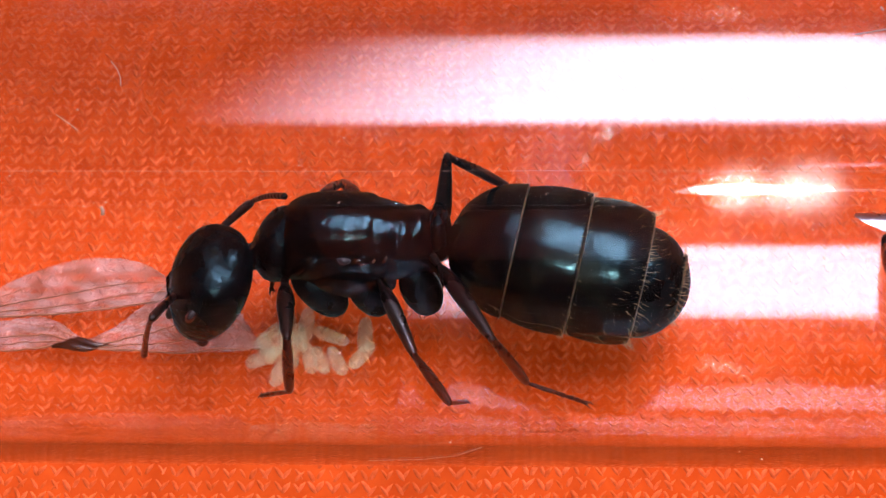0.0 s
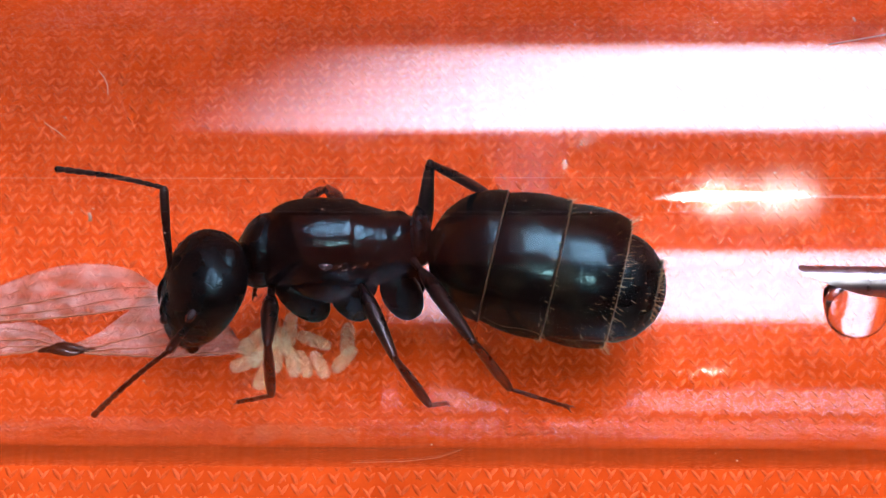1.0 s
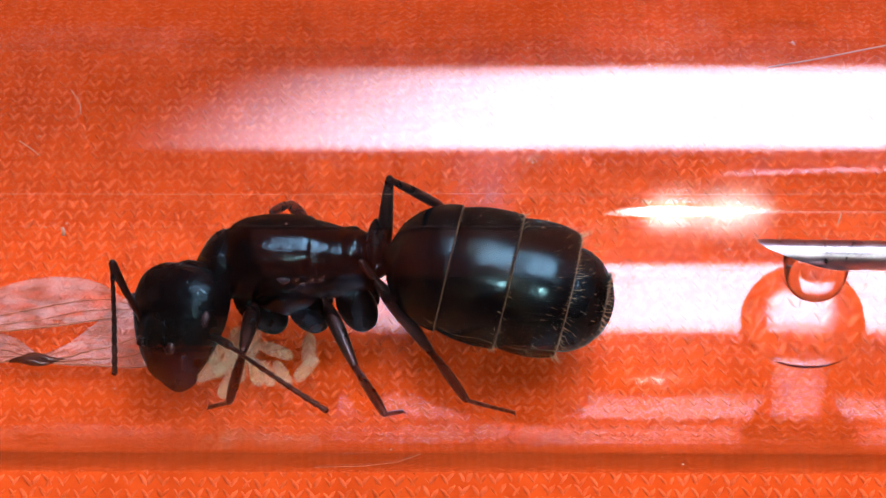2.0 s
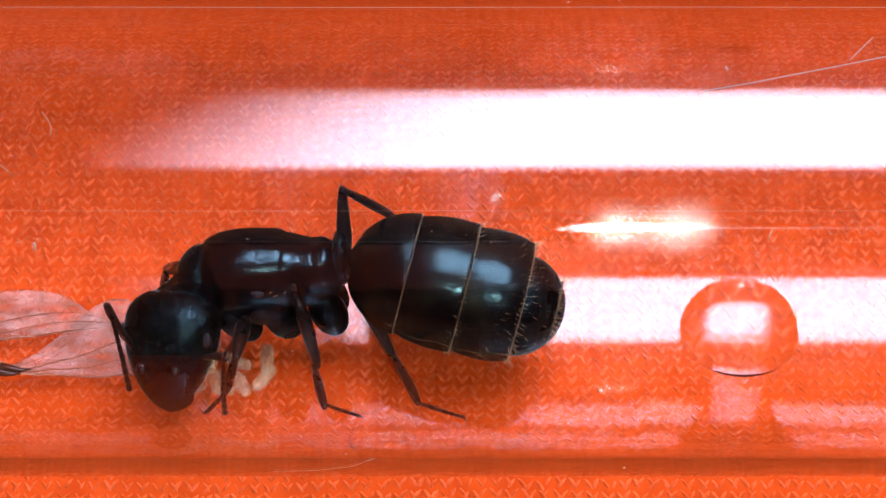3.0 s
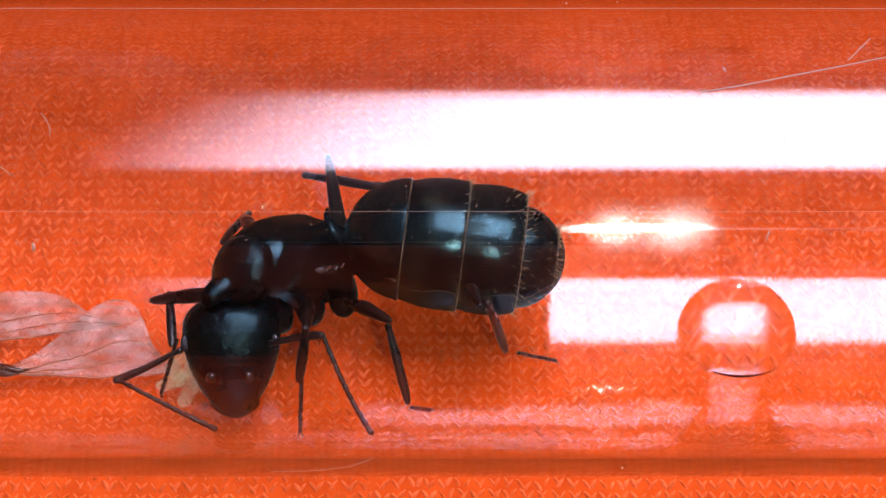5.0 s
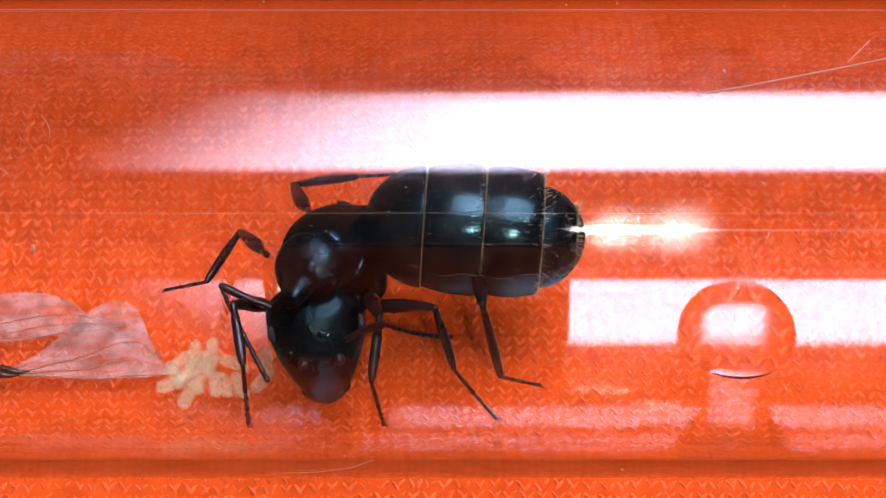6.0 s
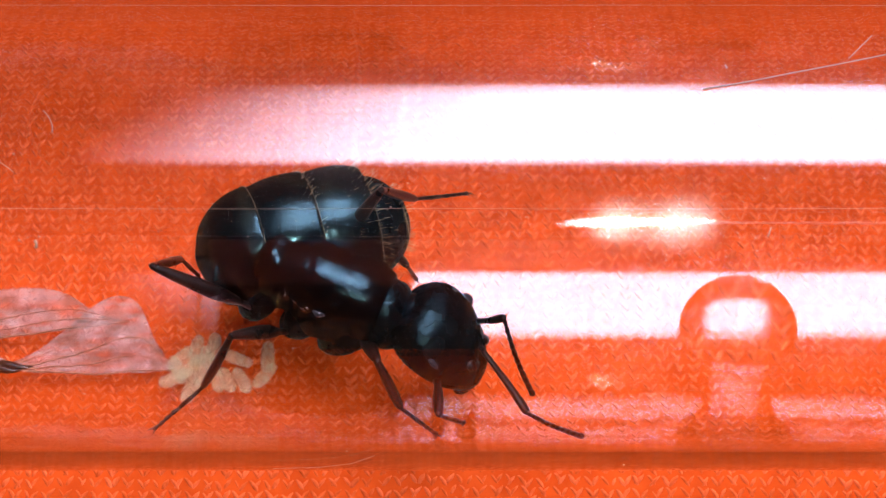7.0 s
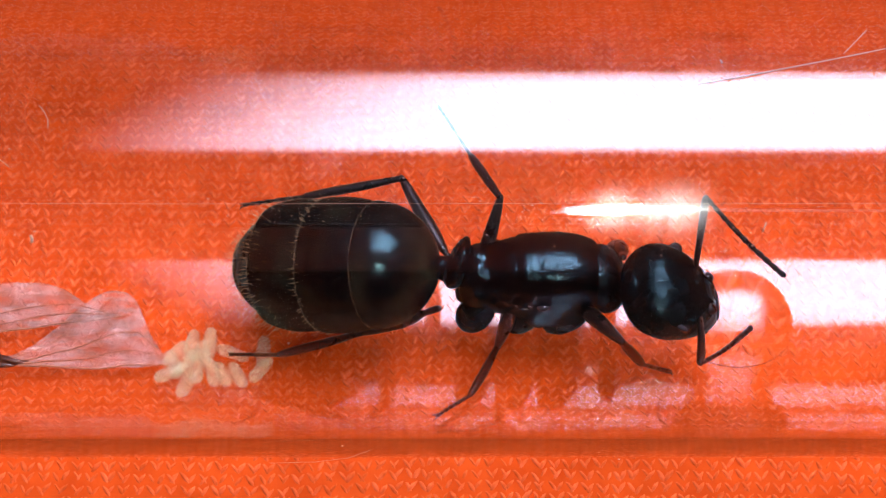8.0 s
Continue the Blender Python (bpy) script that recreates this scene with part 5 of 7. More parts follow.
    walk(a["lefthindfemur"], [
        (0.000, pose(-0.003691, 0.002342, -0.000333, 5.5, 10.7, 120.5)),
        (0.300, pose(-0.003691, 0.002342, -0.000333, 5.5, 10.7, 120.5)),
        (0.500, pose(-0.003691, 0.002342, -0.000333, 5.5, 10.7, 120.5)),
        (1.000, pose(-0.003710, 0.002325, -0.000297, 5.6, 11.5, 120.8)),
        (1.500, pose(-0.003634, 0.000984, -0.001162, 37.3, 56.2, 171.2)),
        (2.000, pose(-0.003721, 0.000969, -0.001189, 39.2, 57.3, 173.6)),
        (2.200, pose(-0.003755, 0.000912, -0.001110, 39.3, 60.4, 173.6)),
        (3.300, pose(-0.003753, 0.000928, -0.001071, 19.5, 65.2, 151.4)),
        (3.500, pose(-0.003753, 0.000928, -0.001071, 19.5, 65.2, 151.4)),
        (4.000, pose(-0.003810, 0.000850, -0.001040, 14.3, 69.7, 145.8)),
        (4.267, pose(-0.003778, 0.001745, -0.000346, -12.7, 35.7, 113.6)),
        (4.500, pose(-0.003747, 0.002640, 0.000348, -16.0, -1.2, 103.0)),
        (4.700, pose(-0.003592, 0.005060, 0.000998, -14.9, -2.7, 71.9)),
        (5.800, pose(-0.000654, 0.005498, 0.000216, -13.4, -2.4, 37.8)),
        (6.000, pose(0.000177, 0.005357, -0.000282, -13.3, 2.2, 22.2)),
        (6.200, pose(0.000854, 0.005308, -0.001009, -13.7, 5.3, 15.6)),
        (6.400, pose(0.001464, 0.004945, -0.001122, -13.9, -2.9, 9.7)),
        (6.500, pose(0.001719, 0.004959, -0.001443, -13.9, 1.9, 12.1)),
        (6.600, pose(0.002752, 0.004127, -0.001437, -16.2, 14.8, -3.6)),
        (6.800, pose(0.000142, 0.000712, 0.001287, -16.5, -26.4, -1.0)),
        (7.000, pose(0.000421, 0.002098, 0.001094, -8.7, -66.8, -11.0)),
        (7.200, pose(-0.001602, 0.001540, 0.002011, 70.3, -81.4, -91.7)),
        (7.300, pose(-0.002397, 0.002131, 0.000762, -112.7, -42.4, 91.1)),
        (7.400, pose(-0.003192, 0.002721, -0.000488, -112.6, 13.8, 90.6)),
        (7.467, pose(-0.003218, 0.002073, 0.000495, -113.2, -25.0, 96.7)),
        (7.500, pose(-0.003244, 0.001425, 0.001478, -122.9, -63.3, 109.8)),
        (7.600, pose(-0.003889, 0.002040, 0.000551, -131.2, -23.5, 121.1)),
        (7.800, pose(-0.004084, 0.002344, 0.000056, -130.3, -6.3, 117.8)),
        (8.000, pose(-0.004001, 0.002311, 0.000050, -130.2, -7.2, 116.8)),
    ])
    walk(a["lefthindtibia"], [
        (0.000, pose(-0.005215, 0.003238, -0.002224, 11.0, 57.2, -121.2)),
        (0.300, pose(-0.005215, 0.003238, -0.002224, 11.0, 57.2, -121.2)),
        (0.500, pose(-0.005215, 0.003238, -0.002224, 11.0, 57.2, -121.2)),
        (1.000, pose(-0.005285, 0.003284, -0.002239, 7.1, 58.5, -125.8)),
        (1.267, pose(-0.005317, 0.003061, -0.002420, -71.1, 41.0, 141.2)),
        (1.500, pose(-0.005349, 0.002838, -0.002601, -81.2, -8.3, 109.4)),
        (2.000, pose(-0.005420, 0.002766, -0.002625, -81.2, -9.0, 109.8)),
        (2.200, pose(-0.005398, 0.002695, -0.002686, -81.4, -6.4, 110.9)),
        (3.300, pose(-0.004877, 0.003049, -0.002500, -79.9, -13.7, 102.2)),
        (3.500, pose(-0.004877, 0.003049, -0.002500, -79.9, -13.7, 102.2)),
        (4.000, pose(-0.004721, 0.002954, -0.002476, -79.5, -15.5, 100.8)),
        (4.267, pose(-0.004619, 0.003692, -0.001924, -76.8, 38.2, 112.9)),
        (4.500, pose(-0.004517, 0.004429, -0.001372, 17.5, 78.1, -146.9)),
        (4.700, pose(-0.004180, 0.006628, -0.000173, 2.8, 44.8, -163.0)),
        (5.800, pose(-0.000135, 0.006758, -0.001127, -10.3, 52.6, 179.6)),
        (6.000, pose(0.001105, 0.006251, -0.001875, -15.9, 57.4, 172.8)),
        (6.200, pose(0.001737, 0.005931, -0.002637, -13.3, 53.1, 176.0)),
        (6.400, pose(0.002652, 0.005366, -0.002616, -14.4, 62.6, 174.7)),
        (6.500, pose(0.002628, 0.005457, -0.002941, -13.1, 52.7, 176.3)),
        (6.600, pose(0.003730, 0.004387, -0.003410, -27.0, 53.7, 158.9)),
        (6.800, pose(0.001092, 0.001886, 0.001188, -50.3, 34.0, 126.2)),
        (7.000, pose(0.001773, 0.003111, 0.001722, -91.8, 44.0, 64.3)),
        (7.200, pose(-0.001273, 0.002801, 0.003214, -83.9, 27.0, 77.8)),
        (7.300, pose(-0.002862, 0.003680, 0.001769, -79.0, -16.0, 122.3)),
        (7.400, pose(-0.004452, 0.004559, 0.000324, -116.2, -46.2, -173.2)),
        (7.467, pose(-0.004548, 0.003820, 0.001216, -106.3, -2.5, 164.5)),
        (7.500, pose(-0.004644, 0.003082, 0.002108, -113.8, 41.6, 144.0)),
        (7.600, pose(-0.006184, 0.004295, 0.000335, -107.6, 34.9, 153.9)),
        (7.800, pose(-0.006778, 0.004016, -0.000128, -94.9, 13.1, -175.9)),
        (8.000, pose(-0.006666, 0.004041, -0.000110, -95.2, 13.3, -177.4)),
    ])
    walk(a["lefthindtarsus"], [
        (0.000, pose(-0.006650, 0.003067, -0.003607, 8.6, -6.5, 144.4)),
        (0.300, pose(-0.006650, 0.003067, -0.003607, 8.6, -6.5, 144.4)),
        (0.500, pose(-0.006650, 0.003067, -0.003607, 8.6, -6.5, 144.4)),
        (1.000, pose(-0.006754, 0.003194, -0.003609, 8.6, -8.3, 143.8)),
        (1.267, pose(-0.006738, 0.003605, -0.003314, 11.0, 16.7, 174.3)),
        (1.500, pose(-0.006723, 0.004016, -0.003019, 28.9, 36.2, -147.3)),
        (2.000, pose(-0.006784, 0.003926, -0.003034, 29.7, 36.9, -146.1)),
        (2.200, pose(-0.006862, 0.003881, -0.003122, 27.6, 33.7, -149.6)),
        (3.300, pose(-0.005970, 0.004372, -0.002882, 26.2, 44.5, -151.9)),
        (3.500, pose(-0.005970, 0.004372, -0.002882, 26.2, 44.5, -151.9)),
        (4.000, pose(-0.005763, 0.004315, -0.002827, 24.4, 46.3, -154.4)),
        (4.500, pose(-0.005572, 0.003767, -0.003880, 28.6, 40.5, -148.3)),
        (4.700, pose(-0.006465, 0.006009, -0.001801, 19.2, 18.3, -166.9)),
        (5.800, pose(-0.002274, 0.007077, -0.002921, 9.7, 18.5, 163.4)),
        (6.000, pose(-0.000853, 0.006795, -0.003782, 7.5, 19.9, 157.0)),
        (6.200, pose(-0.000296, 0.006476, -0.004512, 6.4, 22.2, 153.8)),
        (6.400, pose(0.001014, 0.006065, -0.004735, 1.7, 26.9, 142.6)),
        (6.500, pose(0.000730, 0.006122, -0.004932, 2.3, 29.1, 143.8)),
        (6.600, pose(0.002344, 0.005734, -0.005351, -12.5, 25.2, 112.1)),
        (6.800, pose(-0.000149, 0.003927, -0.000521, -11.9, 37.6, 113.3)),
        (7.000, pose(0.003238, 0.004902, 0.000133, -53.8, 17.1, 34.6)),
        (7.200, pose(-0.000726, 0.005373, 0.001877, -36.7, 26.8, 78.3)),
        (7.400, pose(-0.006608, 0.005092, 0.001496, -15.7, 6.3, 143.5)),
        (7.500, pose(-0.006247, 0.004437, 0.000053, -21.2, 48.4, 132.3)),
        (7.600, pose(-0.008659, 0.004912, -0.000679, 1.9, -0.8, -178.4)),
        (7.800, pose(-0.009637, 0.003999, -0.000818, 1.0, 14.3, 174.4)),
        (8.000, pose(-0.009522, 0.004017, -0.000836, 1.7, 15.7, 177.2)),
    ])
    walk(a["leftscape"], [
        (0.000, pose(0.004986, 0.003298, -0.000208, -1.0, -16.5, 81.3)),
        (0.300, pose(0.005034, 0.003209, -0.000029, -0.1, -21.8, 78.9)),
        (0.500, pose(0.005145, 0.003068, 0.000179, 1.7, -24.4, 74.1)),
        (1.000, pose(0.004113, 0.003739, -0.000896, -2.9, -19.4, 86.4)),
        (1.500, pose(0.002412, 0.003284, -0.000247, -10.0, -18.7, 108.0)),
        (2.000, pose(0.001758, 0.003537, -0.000709, -12.9, -26.3, 115.6)),
        (2.200, pose(0.001392, 0.003545, -0.000728, -12.9, -25.2, 115.6)),
        (3.300, pose(0.001280, 0.003714, -0.000548, -15.8, -37.2, 121.2)),
        (3.500, pose(0.001361, 0.003724, -0.000232, -9.1, -20.3, 107.5)),
        (4.000, pose(0.001030, 0.003355, -0.000121, -17.3, -36.8, 124.4)),
        (4.500, pose(0.000736, 0.003301, -0.000754, -23.5, -25.0, 136.4)),
        (4.700, pose(0.001781, 0.002253, -0.001485, -16.5, -32.2, 121.9)),
        (5.800, pose(0.001434, 0.002657, -0.001914, -9.1, -15.1, 103.6)),
        (6.000, pose(0.002455, 0.002169, -0.001944, 9.4, -29.7, 57.7)),
        (6.200, pose(0.002146, 0.003202, -0.002648, 4.7, -5.1, 72.9)),
        (6.400, pose(0.002466, 0.003163, -0.001260, 12.5, -43.5, 55.0)),
        (6.500, pose(0.001919, 0.003826, -0.001849, -0.2, -3.1, 84.7)),
        (6.600, pose(0.002278, 0.004586, 0.000175, -3.2, -40.6, 92.3)),
        (6.800, pose(0.004324, 0.003220, -0.000937, 10.9, -27.1, 67.5)),
        (6.900, pose(0.004767, 0.000871, -0.000079, 46.5, -62.1, 20.4)),
        (7.000, pose(0.005210, -0.001477, 0.000778, 123.0, -49.2, -66.6)),
        (7.200, pose(0.006119, -0.001500, 0.001353, 96.3, -43.0, -30.1)),
        (7.400, pose(0.005819, -0.000424, 0.002358, 63.5, -51.5, 13.3)),
        (7.500, pose(0.006033, -0.000975, 0.002103, 77.2, -49.4, -4.3)),
        (7.600, pose(0.005203, -0.000399, 0.002638, 53.5, -73.0, 22.1)),
        (7.800, pose(0.004824, -0.000298, 0.002488, -18.2, -71.3, 96.5)),
        (8.000, pose(0.005042, -0.000048, 0.002562, -2.7, -66.6, 79.8)),
    ])
    walk(a["leftfuniculus"], [
        (0.000, pose(0.005620, 0.003551, -0.001312, -9.2, 52.8, -67.3)),
        (0.300, pose(0.006127, 0.003422, -0.000831, 3.4, 44.5, -50.6)),
        (0.500, pose(0.006303, 0.003409, -0.000706, 6.6, 50.8, -46.4)),
        (1.000, pose(0.005495, 0.005006, -0.001788, 41.4, 46.0, -0.9)),
        (1.500, pose(0.001619, 0.004197, -0.001611, -94.3, 74.3, -140.8)),
        (2.000, pose(-0.000242, 0.004833, -0.001245, -135.4, 37.6, 172.7)),
        (2.200, pose(-0.000608, 0.004740, -0.001309, -132.7, 38.4, 176.9)),
        (3.300, pose(0.001263, 0.004142, -0.001438, -0.2, 66.6, -42.6)),
        (3.500, pose(0.000433, 0.004813, -0.001544, -120.6, 72.7, -166.1)),
        (4.000, pose(-0.000299, 0.005339, -0.000656, 175.3, 46.3, 123.3)),
        (4.500, pose(-0.001412, 0.004613, -0.001491, -158.1, 44.7, 160.0)),
        (4.700, pose(0.001013, 0.004548, -0.002082, 155.0, 45.1, 96.8)),
        (5.800, pose(0.000878, 0.005461, -0.002623, 156.5, 34.7, 99.2)),
        (6.000, pose(0.001416, 0.003783, -0.001843, -174.0, 18.0, 160.0)),
        (6.100, pose(0.002191, 0.004793, -0.002827, 167.6, 39.2, 123.3)),
        (6.200, pose(0.002966, 0.005802, -0.003810, 132.5, 43.3, 72.0)),
        (6.300, pose(0.002114, 0.005051, -0.002318, 172.9, 40.3, 129.8)),
        (6.400, pose(0.001262, 0.004300, -0.000826, -167.3, 15.7, 169.6)),
        (6.467, pose(0.001811, 0.005509, -0.001815, 174.7, 33.1, 128.2)),
        (6.500, pose(0.002359, 0.006718, -0.002804, 146.2, 33.4, 78.4)),
        (6.533, pose(0.003020, 0.006557, -0.000418, 137.8, 2.5, 52.6)),
        (6.600, pose(0.003682, 0.006396, 0.001969, 143.7, -28.9, 28.1)),
        (6.800, pose(0.006306, 0.005330, 0.000171, 141.9, -15.0, 33.0)),
        (6.900, pose(0.006254, 0.001456, 0.000115, 140.4, 28.7, 21.8)),
        (7.000, pose(0.006203, -0.002418, 0.000058, 113.8, 69.7, -10.8)),
        (7.200, pose(0.008401, -0.001570, 0.001140, 137.2, 37.7, 17.0)),
        (7.400, pose(0.008152, 0.000454, 0.002548, 141.2, 28.0, 24.4)),
        (7.500, pose(0.008260, -0.001304, 0.001861, 120.0, 43.2, -11.1)),
        (7.600, pose(0.006852, -0.000877, 0.002732, 109.9, 40.4, -26.2)),
        (7.800, pose(0.005904, -0.000685, 0.002540, 103.3, 41.7, -36.1)),
        (8.000, pose(0.006451, -0.000468, 0.002885, 103.4, 29.9, -36.0)),
    ])
    walk(a["rightfrontfemur"], [
        (0.000, pose(0.001878, -0.001521, -0.000368, -4.5, 27.1, -72.2)),
        (0.300, pose(0.001878, -0.001521, -0.000368, -4.5, 27.1, -72.2)),
        (0.500, pose(0.001878, -0.001521, -0.000368, -4.5, 27.1, -72.2)),
        (1.000, pose(0.001854, -0.001540, -0.000335, -4.5, 26.9, -72.2)),
        (1.500, pose(0.001866, -0.001536, -0.000366, -4.5, 26.9, -72.2)),
        (2.000, pose(0.001823, -0.001532, -0.000395, -4.5, 26.8, -72.2)),
        (2.200, pose(0.001907, -0.001548, -0.000366, -4.4, 26.7, -72.1)),
        (3.300, pose(0.002918, -0.001189, -0.000772, 0.5, 32.3, -62.1)),
        (3.500, pose(0.002918, -0.001189, -0.000772, 0.5, 32.3, -62.1)),
        (4.000, pose(0.002997, -0.001172, -0.000823, -1.0, 33.2, -64.9)),
        (4.500, pose(0.003325, -0.001111, -0.000961, 1.7, 24.7, -59.4)),
        (4.700, pose(0.002031, -0.002228, -0.002108, -15.3, 28.3, -96.4)),
        (5.267, pose(0.001985, -0.002060, -0.001934, 7.7, 13.1, -36.9)),
        (5.800, pose(0.001939, -0.001892, -0.001760, 7.6, -13.2, 14.4)),
        (6.000, pose(0.001635, -0.002020, -0.001903, 12.0, -15.7, -3.2)),
        (6.200, pose(0.001511, -0.002013, -0.002066, 12.2, -9.4, -4.2)),
        (6.400, pose(0.001497, -0.001552, -0.001788, 11.3, -25.5, -1.0)),
        (6.500, pose(0.001557, -0.001487, -0.002089, 12.4, -24.4, -3.8)),
        (6.600, pose(0.001112, -0.001138, -0.001502, 11.6, 13.6, 4.8)),
        (6.800, pose(0.000946, -0.000671, -0.001070, 13.1, -16.9, -44.8)),
        (7.000, pose(0.001253, -0.001308, -0.001205, 26.5, -31.2, -76.6)),
        (7.200, pose(0.001403, -0.001893, -0.000713, 29.7, -40.1, -82.1)),
        (7.400, pose(0.001366, -0.002050, 0.000192, 36.3, -39.6, -92.4)),
        (7.467, pose(0.001489, -0.001722, -0.000142, 25.4, 4.6, -59.7)),
        (7.500, pose(0.001612, -0.001395, -0.000475, 43.5, 47.1, -22.0)),
        (7.533, pose(0.001720, -0.001656, -0.000241, 27.1, 13.2, -52.7)),
        (7.600, pose(0.001829, -0.001916, -0.000006, 29.2, -23.2, -74.9)),
        (7.800, pose(0.001407, -0.001911, -0.000094, 24.1, -26.3, -62.8)),
        (8.000, pose(0.001655, -0.001802, -0.000019, 24.1, -26.1, -62.8)),
    ])
    walk(a["rightfronttibia"], [
        (0.000, pose(0.002303, -0.001883, -0.001103, 1.1, -2.7, 92.3)),
        (0.300, pose(0.002303, -0.001883, -0.001103, 1.1, -2.7, 92.3)),
        (0.500, pose(0.002303, -0.001883, -0.001103, 1.1, -2.7, 92.3)),
        (1.000, pose(0.002287, -0.001904, -0.001075, 1.1, -2.2, 92.0)),
        (1.500, pose(0.002302, -0.001903, -0.001065, 1.1, -4.2, 91.8)),
        (2.000, pose(0.002260, -0.001903, -0.001053, 1.1, -6.4, 91.8)),
        (2.200, pose(0.002350, -0.001920, -0.001023, 1.1, -6.2, 91.6)),
        (3.300, pose(0.003538, -0.001403, -0.001461, 0.8, -12.3, 93.4)),
        (3.500, pose(0.003538, -0.001403, -0.001461, 0.8, -12.3, 93.4)),
        (4.000, pose(0.003665, -0.001419, -0.001474, 2.3, -15.5, 87.1)),
        (4.500, pose(0.004140, -0.001378, -0.001472, 1.9, -11.0, 89.2)),
        (4.700, pose(0.002378, -0.002768, -0.003014, 3.5, 4.5, 62.0)),
        (5.800, pose(0.003692, -0.001150, -0.002413, 8.8, 71.7, 69.2)),
        (6.000, pose(0.003858, -0.001622, -0.002250, -16.0, 47.5, 41.2)),
        (6.200, pose(0.003621, -0.001770, -0.002742, -15.3, 60.1, 42.1)),
        (6.400, pose(0.003593, -0.001525, -0.002008, -47.2, 60.8, 5.8)),
        (6.500, pose(0.003588, -0.001582, -0.002379, -51.4, 65.4, 1.0)),
        (6.600, pose(0.002583, -0.000518, -0.002883, 54.7, 61.9, 113.1)),
        (6.800, pose(0.002093, -0.002021, -0.001657, -158.0, 80.3, -98.4)),
        (7.000, pose(0.002048, -0.002945, -0.001298, -85.4, 63.4, -23.6)),
        (7.200, pose(0.001829, -0.003378, -0.000662, -96.7, 74.2, -35.6)),
        (7.400, pose(0.001104, -0.003696, 0.000255, 178.5, 70.1, -123.3)),
        (7.467, pose(0.001968, -0.003255, -0.000494, -157.8, 22.6, -93.5)),
        (7.500, pose(0.002831, -0.002814, -0.001242, -158.3, -26.9, -82.5)),
        (7.533, pose(0.002660, -0.003155, -0.000821, -158.1, 27.9, -69.9)),
        (7.600, pose(0.002488, -0.003495, -0.000401, -105.0, 76.9, -10.2)),
        (7.800, pose(0.002561, -0.003113, -0.000324, -74.7, 64.3, 21.7)),
        (8.000, pose(0.002792, -0.003019, -0.000262, -75.3, 65.5, 20.9)),
    ])
    walk(a["rightfronttarsus"], [
        (0.000, pose(0.002442, -0.001102, -0.001990, -22.5, 68.5, -60.3)),
        (0.300, pose(0.002442, -0.001102, -0.001990, -22.5, 68.5, -60.3)),
        (0.500, pose(0.002442, -0.001102, -0.001990, -22.5, 68.5, -60.3)),
        (1.000, pose(0.002435, -0.001112, -0.001974, -21.4, 69.0, -59.1)),
        (1.500, pose(0.002453, -0.001112, -0.001926, -21.3, 69.0, -59.0)),
        (2.000, pose(0.002411, -0.001115, -0.001874, -21.4, 69.1, -59.1)),
        (2.200, pose(0.002509, -0.001125, -0.001849, -20.3, 69.3, -57.9)),
        (3.300, pose(0.003743, -0.000482, -0.002186, 5.8, 72.0, -30.3)),
        (3.500, pose(0.003743, -0.000482, -0.002186, 5.8, 72.0, -30.3)),
        (4.000, pose(0.004014, -0.000513, -0.002133, 7.9, 70.7, -28.0)),
        (4.500, pose(0.004524, 0.000203, -0.002059, 82.9, 52.3, 53.5)),
        (4.700, pose(0.003241, -0.001583, -0.004025, 63.9, 66.3, 31.6)),
        (5.800, pose(0.004219, -0.000459, -0.004312, 73.5, 57.3, 42.4)),
        (6.000, pose(0.004686, -0.000855, -0.004000, 76.6, 67.7, 46.0)),
        (6.200, pose(0.003901, -0.001179, -0.004677, 148.1, 75.3, 120.2)),
        (6.400, pose(0.004667, -0.001320, -0.003814, 48.0, 56.4, 15.7)),
        (6.500, pose(0.004711, -0.001469, -0.004138, 42.7, 48.3, 9.0)),
        (6.533, pose(0.003261, -0.000549, -0.004362, 106.2, 70.6, 79.4)),
        (6.600, pose(0.001811, 0.000371, -0.004586, 164.0, 46.1, 144.2)),
        (6.700, pose(0.002307, -0.001225, -0.003823, -32.6, 75.7, -50.8)),
        (6.800, pose(0.002802, -0.002821, -0.003061, -23.5, 18.2, -39.9)),
        (7.000, pose(0.003140, -0.003880, -0.002028, -23.7, -14.8, -49.1)),
        (7.200, pose(0.002732, -0.004170, -0.001273, -25.9, -26.6, -43.1)),
        (7.300, pose(0.002001, -0.003898, -0.001457, -27.6, 20.9, -12.7)),
        (7.400, pose(0.001271, -0.003626, -0.001640, 13.6, 57.9, 45.9)),
        (7.500, pose(0.003157, -0.003996, -0.001711, -73.5, 73.6, -45.9)),
        (7.600, pose(0.003168, -0.003200, -0.002324, 5.7, 56.9, 38.1)),
        (7.800, pose(0.003598, -0.002646, -0.002085, -3.9, 49.3, 26.2)),
        (8.000, pose(0.003784, -0.002546, -0.002046, -2.0, 50.4, 28.7)),
    ])
